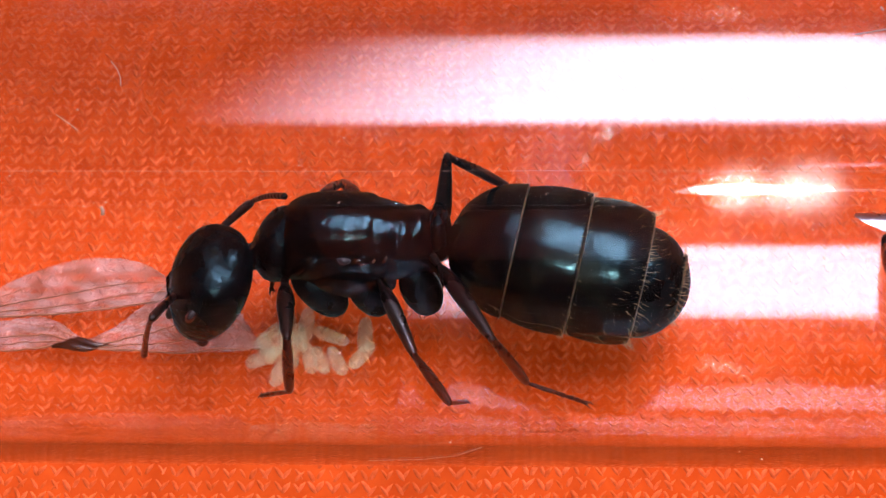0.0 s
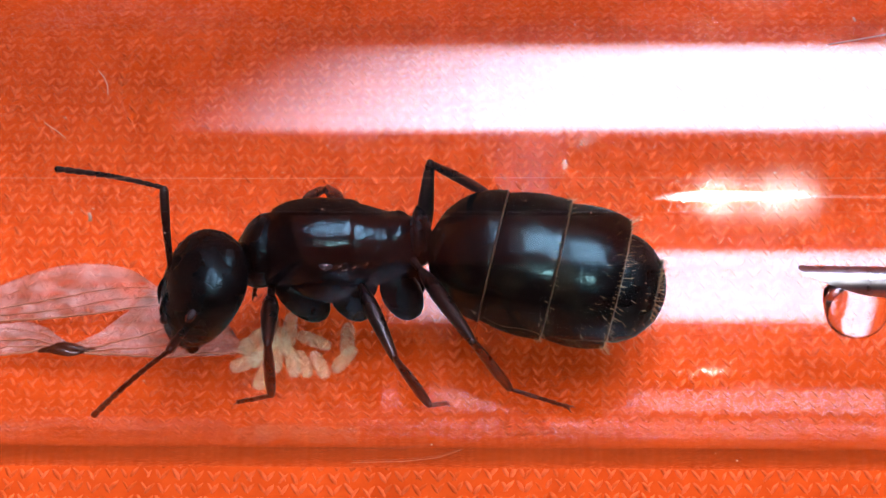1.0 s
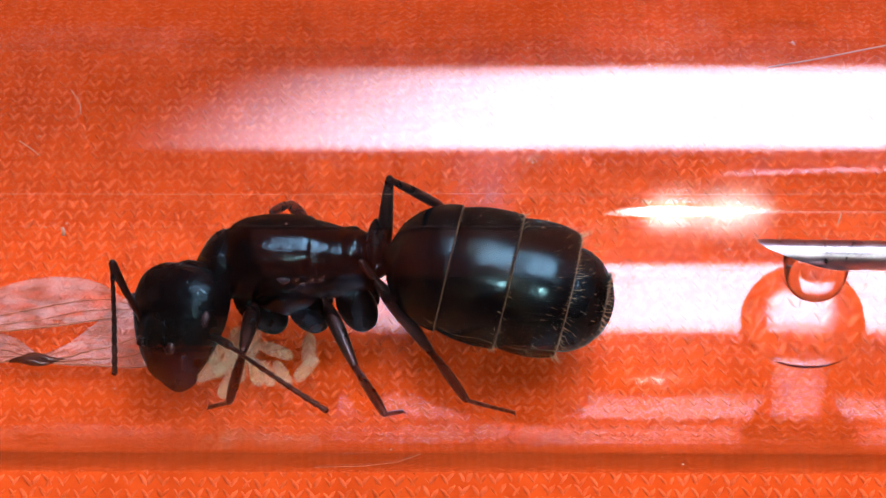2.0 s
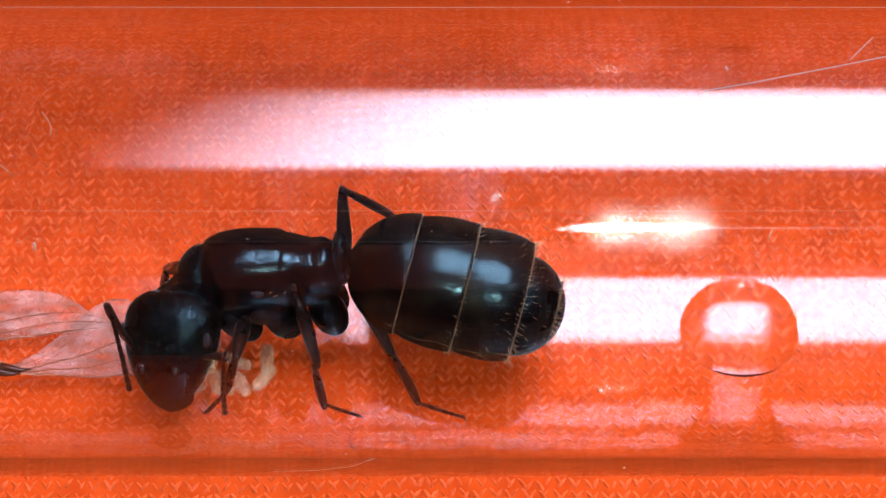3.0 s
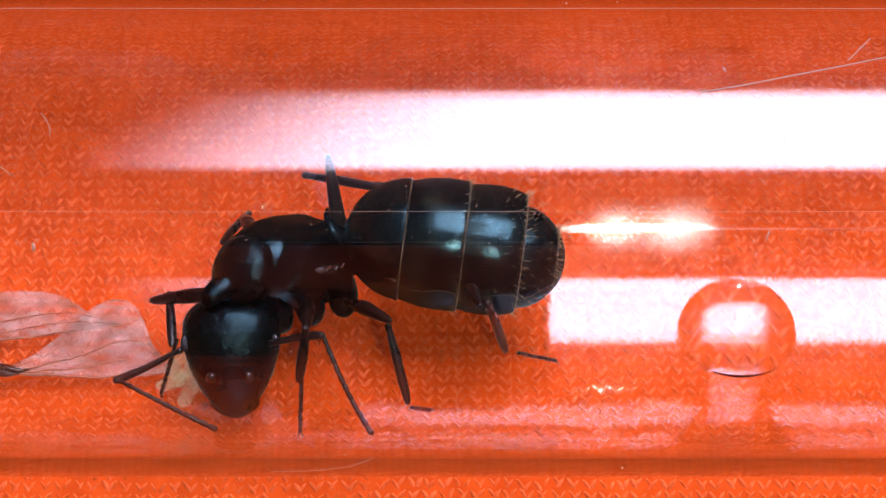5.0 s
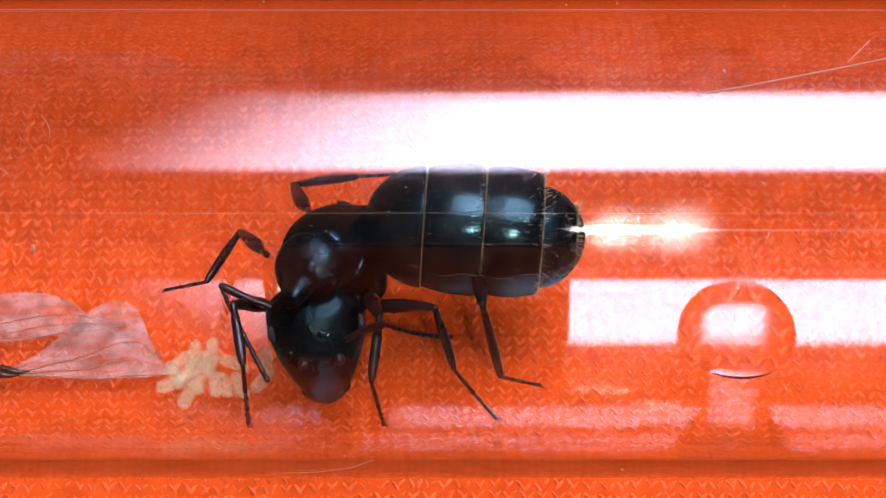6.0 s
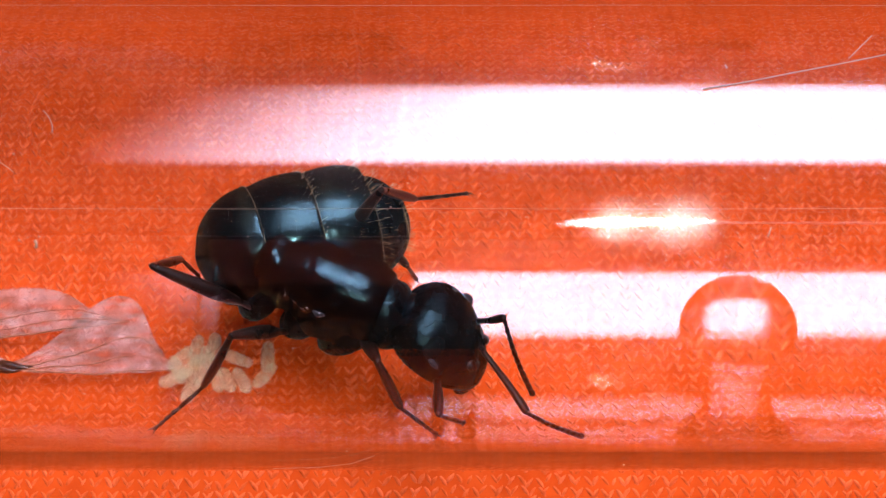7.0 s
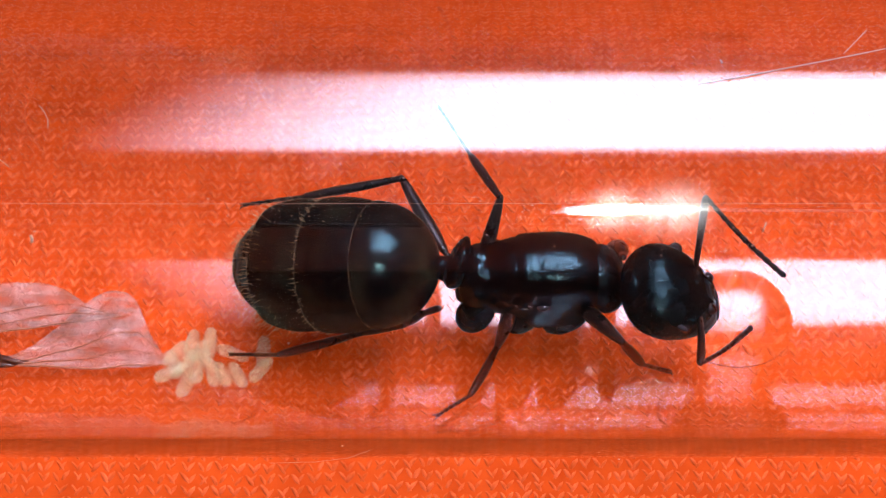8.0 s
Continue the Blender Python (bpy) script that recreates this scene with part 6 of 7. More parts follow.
    walk(a["rightmiddlefemur"], [
        (0.000, pose(-0.000012, -0.002583, 0.000166, -3.8, 17.6, -73.3)),
        (0.300, pose(-0.000012, -0.002583, 0.000166, -3.8, 17.6, -73.3)),
        (0.500, pose(-0.000012, -0.002583, 0.000166, -3.8, 17.6, -73.3)),
        (1.000, pose(-0.000091, -0.002606, 0.000222, -4.0, 18.0, -74.0)),
        (1.500, pose(-0.000130, -0.002610, 0.000222, -4.2, 17.1, -74.5)),
        (2.000, pose(-0.000285, -0.002617, 0.000220, -4.0, 16.5, -73.8)),
        (2.200, pose(-0.000317, -0.002621, 0.000228, -4.0, 17.1, -73.7)),
        (3.300, pose(0.000508, -0.002191, -0.000453, -7.5, 32.2, -82.1)),
        (3.500, pose(0.000508, -0.002191, -0.000453, -7.5, 32.2, -82.1)),
        (4.000, pose(0.000508, -0.002214, -0.000421, -7.6, 32.2, -82.3)),
        (4.500, pose(0.000438, -0.002217, -0.000274, -7.6, 27.3, -82.3)),
        (4.700, pose(-0.000590, -0.002443, 0.000280, -21.9, 20.6, -116.6)),
        (5.800, pose(-0.000306, -0.003156, -0.000295, -26.2, 7.0, -134.4)),
        (6.000, pose(-0.000530, -0.003220, -0.000338, -26.5, 0.2, -138.3)),
        (6.200, pose(-0.000088, -0.002819, -0.000433, -27.6, -10.1, -124.9)),
        (6.400, pose(0.000526, -0.002516, -0.000497, -41.7, -28.2, -84.0)),
        (6.500, pose(0.000682, -0.002691, -0.000551, -44.5, -25.1, -77.9)),
        (6.600, pose(-0.000204, -0.003180, -0.001173, -37.6, -2.6, -105.8)),
        (6.800, pose(-0.000815, -0.002966, 0.000194, -60.3, -47.8, -58.7)),
        (7.000, pose(-0.002360, -0.001598, -0.000749, -10.4, -35.5, -128.4)),
        (7.200, pose(-0.002009, -0.001992, -0.000030, -22.0, -37.9, -109.1)),
        (7.400, pose(-0.002038, -0.002211, 0.000522, -42.1, -42.2, -78.3)),
        (7.500, pose(-0.002203, -0.002255, 0.000431, -32.2, -34.2, -94.3)),
        (7.600, pose(-0.003115, -0.002348, 0.000063, -21.6, -22.1, -116.3)),
        (7.700, pose(-0.002239, -0.001654, -0.000617, -22.6, 31.6, -126.7)),
        (7.800, pose(-0.001362, -0.000960, -0.001297, -82.7, 79.4, 167.9)),
        (8.000, pose(-0.001319, -0.000970, -0.001416, -72.5, 80.1, 178.2)),
    ])
    walk(a["rightmiddletibia"], [
        (0.000, pose(0.000624, -0.002852, 0.000204, -1.1, -23.3, 81.1)),
        (0.300, pose(0.000624, -0.002852, 0.000204, -1.1, -23.3, 81.1)),
        (0.500, pose(0.000624, -0.002852, 0.000204, -1.1, -23.3, 81.1)),
        (1.000, pose(0.000553, -0.002881, 0.000246, -0.6, -23.2, 79.9)),
        (1.500, pose(0.000473, -0.002882, 0.000253, -1.2, -22.4, 81.4)),
        (2.000, pose(0.000326, -0.002903, 0.000302, -1.3, -24.0, 81.9)),
        (2.200, pose(0.000296, -0.002912, 0.000315, -1.3, -24.9, 81.7)),
        (3.300, pose(0.000638, -0.002418, -0.000612, -6.7, -31.9, 93.0)),
        (3.500, pose(0.000638, -0.002418, -0.000612, -6.7, -31.9, 93.0)),
        (4.000, pose(0.000638, -0.002441, -0.000580, -6.6, -31.9, 92.8)),
        (4.500, pose(0.000620, -0.002449, -0.000424, -5.5, -26.4, 90.6)),
        (4.700, pose(-0.000504, -0.002758, 0.000040, 7.8, -14.4, 53.8)),
        (5.800, pose(-0.000260, -0.004064, -0.001091, 2.9, 26.4, 12.0)),
        (6.000, pose(-0.000594, -0.004371, -0.001030, -4.4, 30.7, -3.3)),
        (6.100, pose(-0.001056, -0.004609, -0.001099, -39.7, 59.4, -50.4)),
        (6.200, pose(-0.001517, -0.004848, -0.001167, -104.1, 49.4, -125.7)),
        (6.400, pose(-0.000024, -0.004546, -0.000706, -114.4, 46.7, -139.4)),
        (6.500, pose(0.000401, -0.004811, -0.000859, -108.3, 48.1, -131.3)),
        (6.600, pose(-0.001238, -0.005198, -0.002219, -117.5, 56.5, -142.8)),
        (6.800, pose(-0.000773, -0.004706, 0.000460, -102.3, 44.4, -123.3)),
        (7.000, pose(-0.003656, -0.002763, -0.001055, -138.8, 68.8, -165.5)),
        (7.200, pose(-0.003056, -0.003158, -0.000216, -156.2, 62.2, 175.4)),
        (7.400, pose(-0.002633, -0.003864, 0.000678, -128.6, 44.3, -150.9)),
        (7.500, pose(-0.003040, -0.003953, 0.000279, -131.3, 52.7, -154.4)),
        (7.600, pose(-0.004747, -0.003898, -0.000243, -141.9, 43.2, -168.6)),
        (7.800, pose(-0.002120, -0.002146, -0.002717, -120.7, -7.9, -110.4)),
        (8.000, pose(-0.002095, -0.002183, -0.002752, -120.4, -11.6, -112.1)),
    ])
    walk(a["rightmiddletarsus"], [
        (0.000, pose(0.000840, -0.002066, -0.000329, -5.6, 67.8, -86.6)),
        (0.300, pose(0.000840, -0.002066, -0.000329, -5.6, 67.8, -86.6)),
        (0.500, pose(0.000840, -0.002066, -0.000329, -5.6, 67.8, -86.6)),
        (1.000, pose(0.000802, -0.002162, -0.000261, -5.4, 64.3, -86.4)),
        (1.500, pose(0.000693, -0.002177, -0.000258, -5.3, 62.8, -86.3)),
        (2.000, pose(0.000530, -0.002205, -0.000178, -5.6, 63.1, -86.6)),
        (2.200, pose(0.000507, -0.002218, -0.000148, -5.3, 63.4, -86.2)),
        (3.300, pose(0.000803, -0.001920, -0.000828, 8.0, 53.7, -70.8)),
        (3.500, pose(0.000803, -0.001920, -0.000828, 8.0, 53.7, -70.8)),
        (4.000, pose(0.000804, -0.001945, -0.000796, 7.8, 53.7, -71.0)),
        (4.500, pose(0.000796, -0.001960, -0.000706, 4.5, 49.9, -75.2)),
        (4.700, pose(-0.000192, -0.002311, -0.000491, -36.1, 48.7, -127.2)),
        (5.800, pose(0.000740, -0.004825, -0.002207, -18.9, 26.8, -100.0)),
        (6.000, pose(0.000151, -0.005429, -0.002132, -24.0, 21.1, -112.5)),
        (6.200, pose(-0.001473, -0.006550, -0.002367, -9.6, 8.9, -60.7)),
        (6.400, pose(-0.001159, -0.006158, -0.002015, -22.1, 16.7, -113.2)),
        (6.500, pose(-0.000886, -0.006371, -0.002100, -25.8, 12.0, -128.1)),
        (6.600, pose(-0.001174, -0.006527, -0.003685, -3.8, 17.4, -53.3)),
        (6.800, pose(-0.001313, -0.006609, -0.000817, -15.2, 17.0, -90.7)),
        (7.000, pose(-0.004832, -0.003767, -0.002528, -24.7, 11.0, -128.6)),
        (7.200, pose(-0.004638, -0.003746, -0.001400, -26.4, -0.3, -146.3)),
        (7.400, pose(-0.004537, -0.004537, -0.000650, -30.3, 19.7, -169.1)),
        (7.500, pose(-0.004862, -0.004595, -0.001030, -29.2, 12.0, -165.0)),
        (7.600, pose(-0.006830, -0.004176, -0.001405, -31.5, 12.1, -175.7)),
        (7.800, pose(-0.003176, -0.004171, -0.001924, -41.0, -31.9, -127.3)),
        (8.000, pose(-0.003169, -0.004187, -0.001871, -41.4, -32.0, -126.5)),
    ])
    walk(a["righthindfemur"], [
        (0.000, pose(-0.003118, -0.000328, 0.001259, 26.6, -74.4, 104.6)),
        (0.300, pose(-0.003118, -0.000328, 0.001259, 26.6, -74.4, 104.6)),
        (0.500, pose(-0.003118, -0.000328, 0.001259, 26.6, -74.4, 104.6)),
        (1.000, pose(-0.003180, -0.000332, 0.001263, 23.8, -74.3, 107.5)),
        (1.500, pose(-0.003215, -0.000331, 0.001143, 18.3, -79.0, 113.1)),
        (2.000, pose(-0.003350, -0.000354, 0.001127, 13.8, -80.3, 117.8)),
        (2.200, pose(-0.003407, -0.000348, 0.001129, 21.8, -80.8, 109.6)),
        (3.300, pose(-0.003025, -0.000439, 0.001254, 35.6, -82.5, 95.7)),
        (3.500, pose(-0.003025, -0.000439, 0.001254, 35.6, -82.5, 95.7)),
        (4.000, pose(-0.002825, -0.000471, 0.001283, 62.2, -82.3, 68.8)),
        (4.500, pose(-0.002436, -0.000293, 0.001169, 65.0, -78.4, 66.0)),
        (4.700, pose(-0.001748, 0.000901, 0.001848, 125.1, -61.3, 3.3)),
        (5.267, pose(-0.001533, -0.000538, 0.001489, -132.2, -47.1, -110.3)),
        (5.800, pose(-0.001319, -0.001976, 0.001130, -122.0, 7.3, -136.7)),
        (6.000, pose(-0.001415, -0.001860, 0.001291, -122.6, -1.3, -147.8)),
        (6.100, pose(-0.000232, -0.001489, 0.001642, -153.0, -58.4, -96.5)),
        (6.200, pose(0.000951, -0.001118, 0.001994, 115.3, -34.6, 12.0)),
        (6.300, pose(-0.000310, -0.001621, 0.001083, -34.0, -83.3, 163.1)),
        (6.400, pose(-0.001570, -0.002123, 0.000172, -57.7, -22.6, -171.3)),
        (6.467, pose(-0.000447, -0.002220, 0.000317, -73.8, -57.6, -147.6)),
        (6.500, pose(0.000676, -0.002317, 0.000462, -159.2, -68.2, -55.8)),
        (6.600, pose(0.000139, -0.002662, 0.000605, -136.1, -57.2, -81.7)),
        (6.800, pose(-0.001934, -0.002739, 0.001710, -114.3, -60.5, -107.0)),
        (7.000, pose(-0.004319, -0.000445, -0.000011, -62.6, -31.6, -173.1)),
        (7.200, pose(-0.004852, -0.001304, 0.000961, -73.1, -34.9, -154.1)),
        (7.400, pose(-0.005074, -0.001770, 0.000595, -74.3, -25.2, -151.8)),
        (7.500, pose(-0.004928, -0.001723, 0.000624, -74.5, -25.9, -151.3)),
        (7.600, pose(-0.004283, -0.002224, 0.000661, -82.0, -28.6, -135.0)),
        (7.700, pose(-0.004721, -0.001493, -0.000474, -77.1, 10.1, -163.4)),
        (7.800, pose(-0.005158, -0.000761, -0.001610, -95.6, 45.7, 159.8)),
        (8.000, pose(-0.005004, -0.000762, -0.001594, -94.7, 46.1, 161.0)),
    ])
    walk(a["righthindtibia"], [
        (0.000, pose(-0.004137, -0.000854, 0.002067, 8.7, 40.2, -129.8)),
        (0.300, pose(-0.004137, -0.000854, 0.002067, 8.7, 40.2, -129.8)),
        (0.500, pose(-0.004137, -0.000854, 0.002067, 8.7, 40.2, -129.8)),
        (1.000, pose(-0.004207, -0.000853, 0.002049, 8.9, 41.1, -129.4)),
        (1.500, pose(-0.004245, -0.001012, 0.001970, 8.4, 40.9, -130.2)),
        (2.000, pose(-0.004401, -0.001066, 0.001953, 7.7, 41.3, -131.3)),
        (2.200, pose(-0.004394, -0.001076, 0.001965, 8.4, 41.0, -130.2)),
        (3.300, pose(-0.003857, -0.001096, 0.001961, 7.8, 47.1, -131.1)),
        (3.500, pose(-0.003857, -0.001096, 0.001961, 7.8, 47.1, -131.1)),
        (4.000, pose(-0.003547, -0.001130, 0.001993, 7.2, 47.0, -131.9)),
        (4.500, pose(-0.002940, -0.001054, 0.001948, 15.2, 42.8, -120.6)),
        (4.700, pose(-0.002161, 0.000207, 0.002785, -3.4, 28.3, -151.7)),
        (5.267, pose(-0.002364, -0.000800, 0.002263, -20.6, -0.6, 145.3)),
        (5.800, pose(-0.002566, -0.001807, 0.001740, -2.1, -28.9, 81.7)),
        (6.000, pose(-0.002331, -0.001430, 0.001857, 5.8, -16.8, 61.9)),
        (6.100, pose(-0.000762, -0.001037, 0.002424, -9.5, -10.6, 120.7)),
        (6.200, pose(0.000808, -0.000643, 0.002990, -12.3, 5.3, 176.0)),
        (6.300, pose(-0.000660, -0.002082, 0.002243, -21.6, -18.7, -115.9)),
        (6.400, pose(-0.002129, -0.003521, 0.001496, -48.5, -17.4, -40.4)),
        (6.467, pose(-0.001026, -0.003738, 0.001387, -47.3, 14.2, -82.4)),
        (6.500, pose(0.000077, -0.003955, 0.001279, -72.0, 36.9, -135.5)),
        (6.600, pose(-0.001099, -0.004108, 0.001245, -90.6, 36.8, -165.9)),
        (6.800, pose(-0.003302, -0.002963, 0.002247, -123.1, 43.6, 145.5)),
        (7.000, pose(-0.005815, 0.000694, -0.000111, -169.6, 40.6, 80.2)),
        (7.200, pose(-0.006347, -0.001262, 0.000506, -162.4, 64.6, 89.1)),
        (7.400, pose(-0.006687, -0.001403, 0.000162, -162.3, 46.3, 89.2)),
        (7.500, pose(-0.006550, -0.001407, 0.000175, -161.4, 48.2, 90.4)),
        (7.600, pose(-0.006245, -0.002747, 0.000157, -127.3, 55.5, 132.9)),
        (7.700, pose(-0.007075, -0.001976, -0.001148, -91.7, 22.3, -174.9)),
        (7.800, pose(-0.007906, -0.001204, -0.002454, -91.1, -20.1, -146.4)),
        (8.000, pose(-0.007744, -0.001203, -0.002381, -90.8, -22.4, -147.2)),
    ])
    walk(a["righthindtarsus"], [
        (0.000, pose(-0.005478, -0.002719, 0.000230, 6.1, 36.0, -119.7)),
        (0.300, pose(-0.005478, -0.002719, 0.000230, 6.1, 36.0, -119.7)),
        (0.500, pose(-0.005478, -0.002719, 0.000230, 6.1, 36.0, -119.7)),
        (1.000, pose(-0.005537, -0.002709, 0.000194, 5.9, 35.8, -120.1)),
        (1.500, pose(-0.005608, -0.002842, 0.000112, 5.0, 36.1, -121.5)),
        (2.000, pose(-0.005791, -0.002867, 0.000086, 4.5, 36.1, -122.4)),
        (2.200, pose(-0.005770, -0.002882, 0.000089, 4.2, 37.1, -123.0)),
        (3.300, pose(-0.005117, -0.002752, -0.000118, 4.9, 41.4, -121.9)),
        (3.500, pose(-0.005117, -0.002752, -0.000118, 4.9, 41.4, -121.9)),
        (4.000, pose(-0.004821, -0.002777, -0.000084, 4.9, 41.4, -121.8)),
        (4.500, pose(-0.004066, -0.002902, -0.000057, 4.4, 42.8, -122.5)),
        (4.700, pose(-0.004528, -0.000958, 0.001477, -15.0, 23.3, -156.9)),
        (5.800, pose(-0.003299, 0.000369, 0.002749, -23.9, -6.9, 147.3)),
        (6.000, pose(-0.002611, 0.000436, 0.002281, -24.2, 4.9, 162.4)),
        (6.200, pose(-0.002023, -0.000068, 0.002649, -24.9, 8.8, 156.6)),
        (6.400, pose(-0.001691, -0.005379, 0.001924, -16.0, 5.5, -139.5)),
        (6.500, pose(-0.001491, -0.005902, -0.000189, -11.7, 19.6, -120.1)),
        (6.600, pose(-0.003536, -0.004948, 0.000114, -18.7, 2.6, -154.8)),
        (6.800, pose(-0.004922, -0.002089, 0.000002, -42.8, 60.7, 166.0)),
        (7.000, pose(-0.005390, 0.002607, -0.002264, -129.2, 58.7, 71.2)),
        (7.200, pose(-0.006371, -0.000132, -0.002212, -106.7, 71.8, 95.8)),
        (7.400, pose(-0.006749, 0.000711, -0.001886, -107.2, 40.5, 95.2)),
        (7.500, pose(-0.006576, 0.000630, -0.001955, -109.8, 43.2, 91.2)),
        (7.600, pose(-0.007618, -0.001614, -0.002171, -66.0, 47.2, 150.4)),
        (7.800, pose(-0.010210, -0.001681, -0.002391, -64.4, 28.9, 152.9)),
        (8.000, pose(-0.010044, -0.001714, -0.002294, -62.5, 31.3, 156.5)),
    ])
    walk(a["rightscape"], [
        (0.000, pose(0.003605, 0.000143, 0.000598, 4.0, -4.6, -117.3)),
        (0.300, pose(0.003411, 0.001325, 0.001643, 40.5, -54.0, 179.7)),
        (0.500, pose(0.003422, 0.000080, 0.000799, 8.5, -3.7, -123.7)),
        (0.733, pose(0.004042, 0.000711, 0.001141, 6.3, -43.0, -118.6)),
        (1.000, pose(0.004663, 0.001342, 0.001483, -25.2, -80.8, -85.0)),
        (1.500, pose(0.003777, 0.001702, 0.001272, 77.0, -59.0, 170.4)),
        (2.000, pose(0.004702, 0.002462, 0.000455, -163.7, -71.5, 46.7)),
        (2.200, pose(0.004757, 0.002870, 0.000028, -162.8, -53.2, 45.7)),
        (3.300, pose(0.004200, 0.002938, 0.000225, 176.4, -72.8, 68.6)),
        (3.500, pose(0.004492, 0.003284, -0.000014, -177.7, -56.3, 62.2)),
        (4.000, pose(0.005401, 0.003167, -0.000898, -151.5, -12.0, 20.1)),
        (4.500, pose(0.005354, 0.002981, -0.000769, -153.0, -21.1, 25.5)),
        (4.700, pose(0.005442, 0.000582, -0.003147, -151.4, 10.7, 8.2)),
        (5.800, pose(0.004007, -0.000872, -0.001875, -150.7, -14.1, -12.5)),
        (6.000, pose(0.002326, -0.001664, -0.001494, -130.5, -15.6, -82.3)),
        (6.200, pose(0.003277, -0.001159, -0.002415, -144.1, -18.9, -38.4)),
        (6.300, pose(0.003242, -0.000082, -0.002121, -157.8, -18.9, 2.3)),
        (6.400, pose(0.003207, 0.000996, -0.001827, -168.0, -10.6, 41.1)),
        (6.500, pose(0.003274, 0.001238, -0.001877, -166.6, -16.5, 35.1)),
        (6.533, pose(0.002954, 0.000781, -0.001195, -147.5, -37.9, -4.7)),
        (6.600, pose(0.002633, 0.000323, -0.000513, -112.4, -40.1, -58.1)),
        (6.700, pose(0.003299, 0.000490, -0.002118, -109.5, 9.7, -68.1)),
        (6.800, pose(0.003965, 0.000656, -0.003723, -118.9, 59.1, -83.1)),
        (7.000, pose(0.005862, -0.002059, -0.001650, -87.3, 33.2, -41.3)),
        (7.200, pose(0.006597, -0.002336, -0.000153, -85.8, 3.4, -36.7)),
        (7.400, pose(0.006397, -0.002133, 0.000778, -85.8, -1.7, -34.7)),
        (7.500, pose(0.006294, -0.002580, 0.000552, -85.7, 0.6, -46.6)),
        (7.600, pose(0.005863, -0.002628, 0.000963, -83.9, -11.5, -65.3)),
        (7.800, pose(0.005765, -0.002758, 0.000961, -83.7, -17.0, -66.2)),
        (8.000, pose(0.004942, -0.003033, 0.000833, -75.3, -16.0, -95.2)),
    ])
    walk(a["rightfuniculus"], [
        (0.000, pose(0.002223, 0.000331, 0.001695, 6.8, -31.8, 118.4)),
        (0.133, pose(0.002510, -0.000096, 0.002326, -75.5, -58.8, -141.4)),
        (0.300, pose(0.002797, -0.000522, 0.002957, -111.8, -6.4, -84.1)),
        (0.400, pose(0.002384, -0.000063, 0.002400, -73.9, -61.2, -141.6)),
        (0.500, pose(0.001972, 0.000396, 0.001842, 12.2, -30.7, 115.5)),
        (0.733, pose(0.004216, 0.000469, 0.002326, 58.1, -33.8, 38.7)),
        (1.000, pose(0.006461, 0.000541, 0.002809, 76.4, 0.8, -18.2)),
        (1.500, pose(0.004051, 0.001219, 0.000959, 69.5, 52.5, -31.9)),
        (2.000, pose(0.005031, 0.003351, -0.000029, -177.2, 72.2, 86.9)),
        (2.200, pose(0.004909, 0.003744, -0.000677, -120.6, 74.2, 145.6)),
        (3.300, pose(0.004297, 0.003248, -0.000338, -33.8, 87.5, -127.3)),
        (3.500, pose(0.004420, 0.003829, -0.000695, -69.9, 76.2, -163.5)),
        (4.000, pose(0.005363, 0.004822, -0.001249, -121.1, 19.8, 137.3)),
        (4.500, pose(0.005375, 0.004274, -0.001569, -116.1, 43.7, 146.6)),
        (4.700, pose(0.005564, 0.002076, -0.003987, -123.4, 18.3, 132.8)),
        (5.800, pose(0.004868, 0.000218, -0.002732, -136.0, 39.5, 107.5)),
        (6.000, pose(0.002998, -0.001784, -0.002488, -164.1, 46.7, 67.3)),
        (6.200, pose(0.004345, -0.001186, -0.003674, -148.3, 65.4, 86.0)),
        (6.400, pose(0.002827, 0.002212, -0.002781, -79.0, 40.0, 166.6)),
        (6.500, pose(0.002951, 0.002230, -0.002711, -76.6, 40.8, 170.3)),
        (6.600, pose(0.002678, -0.000744, -0.001425, -51.1, 73.2, -160.6)),
        (6.700, pose(0.004292, -0.000509, -0.003122, 88.8, 50.6, -17.0)),
        (6.800, pose(0.005906, -0.000274, -0.004818, 93.3, -2.4, -7.2)),
        (7.000, pose(0.007543, -0.004068, -0.001279, 111.7, -36.8, -56.8)),
        (7.200, pose(0.009392, -0.003858, -0.000575, 103.0, 10.5, -22.6)),
        (7.400, pose(0.009197, -0.002886, -0.000015, 110.6, 26.4, 0.9)),
        (7.500, pose(0.008712, -0.003382, -0.000595, 114.0, 37.2, 7.4)),
        (7.600, pose(0.007926, -0.003445, 0.000194, 118.4, 33.8, 14.9)),
        (7.800, pose(0.008074, -0.004347, 0.000941, 107.2, 13.0, -12.4)),
        (8.000, pose(0.005869, -0.003071, 0.000320, 131.8, 28.4, 50.6)),
    ])
    walk(TUBE, [
        (0.0, pose(0, 0.000000, 0.008)),
        (6.5, pose(0, 0.000000, 0.008)),
        (7.0, pose(0, 0.000114, 0.008)),
        (7.5, pose(0, 0.000206, 0.008)),
        (8.0, pose(0, 0.000389, 0.008)),
    ])
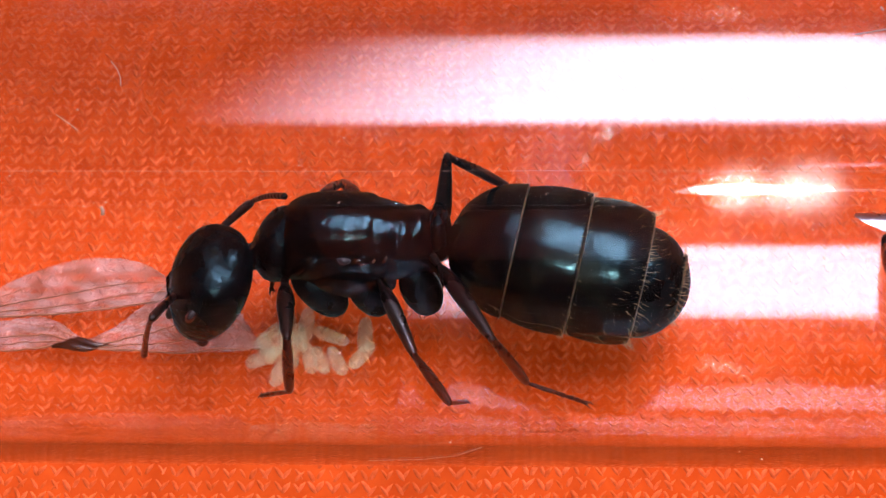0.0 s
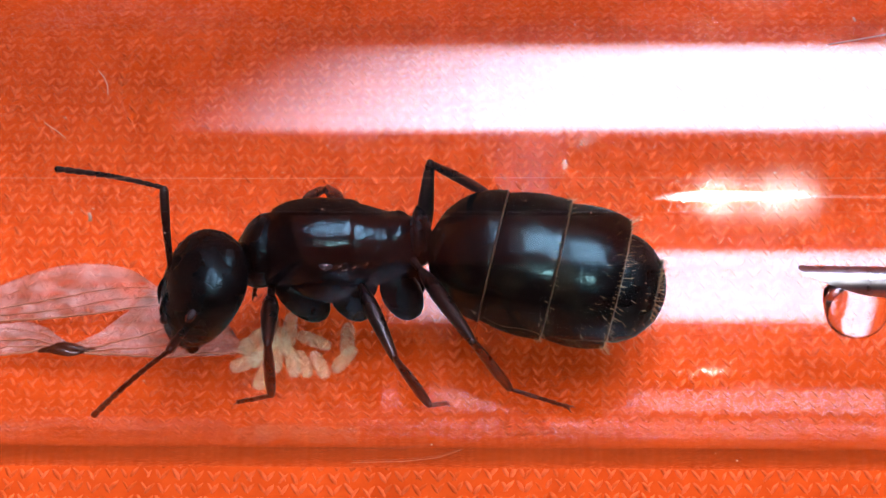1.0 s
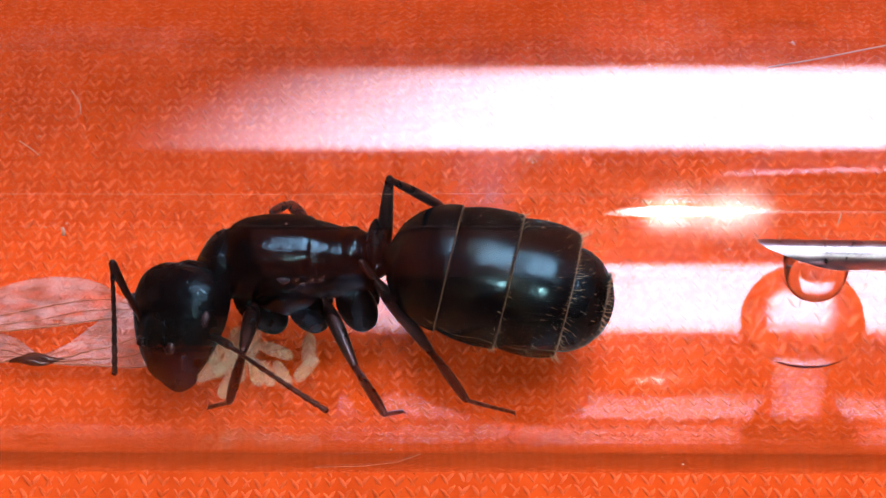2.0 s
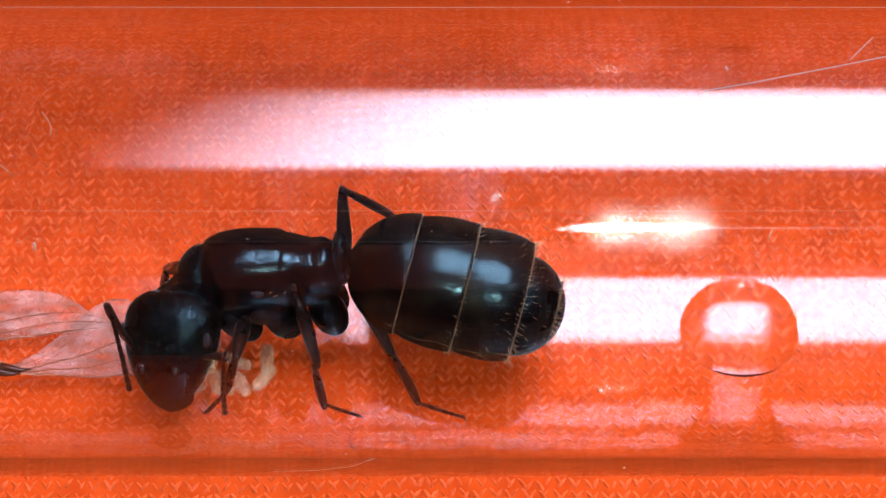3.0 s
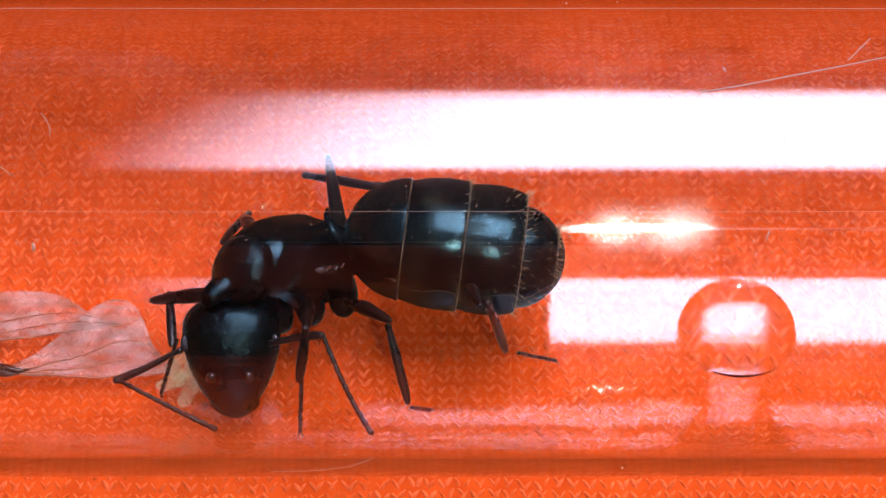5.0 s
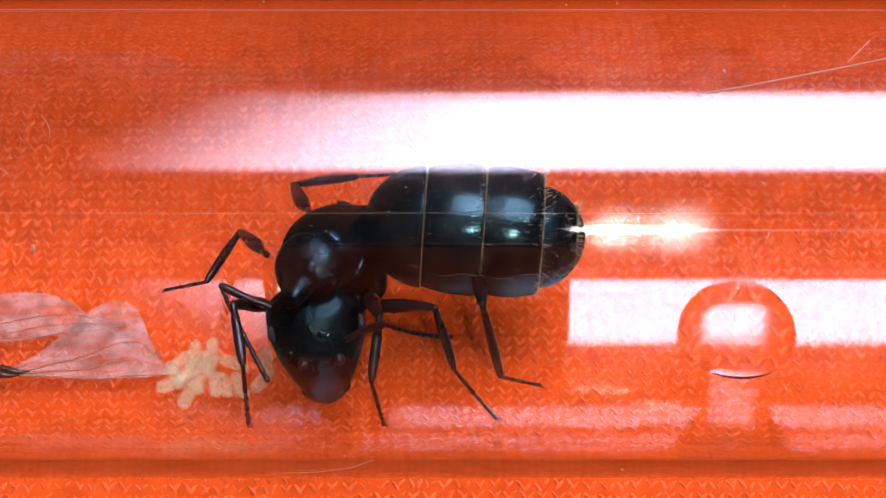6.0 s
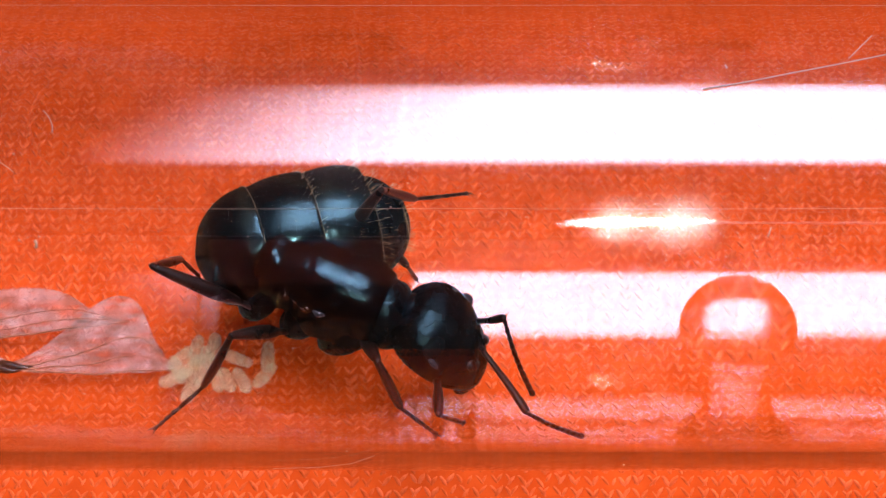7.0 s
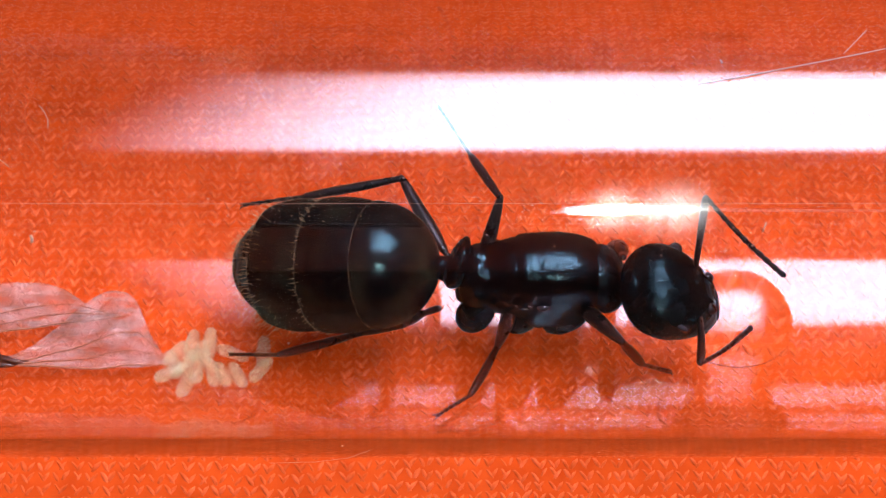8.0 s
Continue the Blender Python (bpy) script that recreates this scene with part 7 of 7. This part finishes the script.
    walk(NEEDLE, [
        (0.0, pose(0.008396, -0.000949, 0.007407, -30, 1.5, 0)),
        (0.3, pose(0.008140, -0.001323, 0.007173, -30, 1.5, 0)),
        (0.5, pose(0.007524, -0.001363, 0.006559, -30, 1.5, 0)),
        (0.8, pose(0.007375, -0.001492, 0.005889, -30, 1.5, 0)),
        (1.0, pose(0.007670, -0.001507, 0.005644, -30, 1.5, 0)),
        (1.2, pose(0.007710, -0.001329, 0.005401, -30, 1.5, 0)),
        (1.4, pose(0.008027, -0.000643, 0.006419, -30, 1.5, 0)),
        (1.5, pose(0.008117, -0.000580, 0.006459, -30, 1.5, 0)),
        (1.8, pose(0.008237, -0.000621, 0.006433, -30, 1.5, 0)),
        (2.0, pose(0.008166, -0.000578, 0.006459, -30, 1.5, 0)),
        (2.2, pose(0.008007, -0.000530, 0.005900, -30, 1.5, 0)),
        (2.6, pose(0.010548, -0.000562, 0.007649, -30, 1.5, 0)),
        (3.0, pose(0.017293, 0.000043, 0.008027, -30, 1.5, 0)),
        (8.0, pose(0.017801, -0.000109, 0.007932, -30, 1.5, 0)),
    ])
    walk(BEAD, [
        (0.0, pose(0.000000, 0, 0.000000)),
        (1.1, pose(0.000000, 0, 0.000000)),
        (1.4, pose(0.003800, 0, 0.000200)),
        (1.6, pose(0.003800, 0, 0.000200)),
        (1.8, pose(0.000300, 0, 0.000700)),
        (2.0, pose(0.000000, 0, 0.000300)),
        (2.2, pose(0.000000, 0, 0.000000)),
        (2.6, pose(0.000000, 0, 0.000400)),
        (8.0, pose(0.000000, 0, 0.000400)),
    ])
    walk(DROP, [
        (0.0, pose(0.012551, 0.000849, 0.003948, -20)),
        (0.3, pose(0.012557, 0.000115, 0.003490, -20)),
        (0.5, pose(0.012558, -0.000031, 0.003399, -20)),
        (0.8, pose(0.012997, -0.000004, 0.003180, -20)),
        (1.0, pose(0.013173, 0.000004, 0.002951, -20)),
        (1.1, pose(0.012435, -0.000280, 0.002063, -20)),
        (1.2, pose(0.010530, -0.000505, 0.001330, -20)),
        (1.4, pose(0.010402, 0.000234, 0.000354, 1.8)),
        (8.0, pose(0.010402, 0.000234, 0.000354, 1.8)),
    ])


motions()
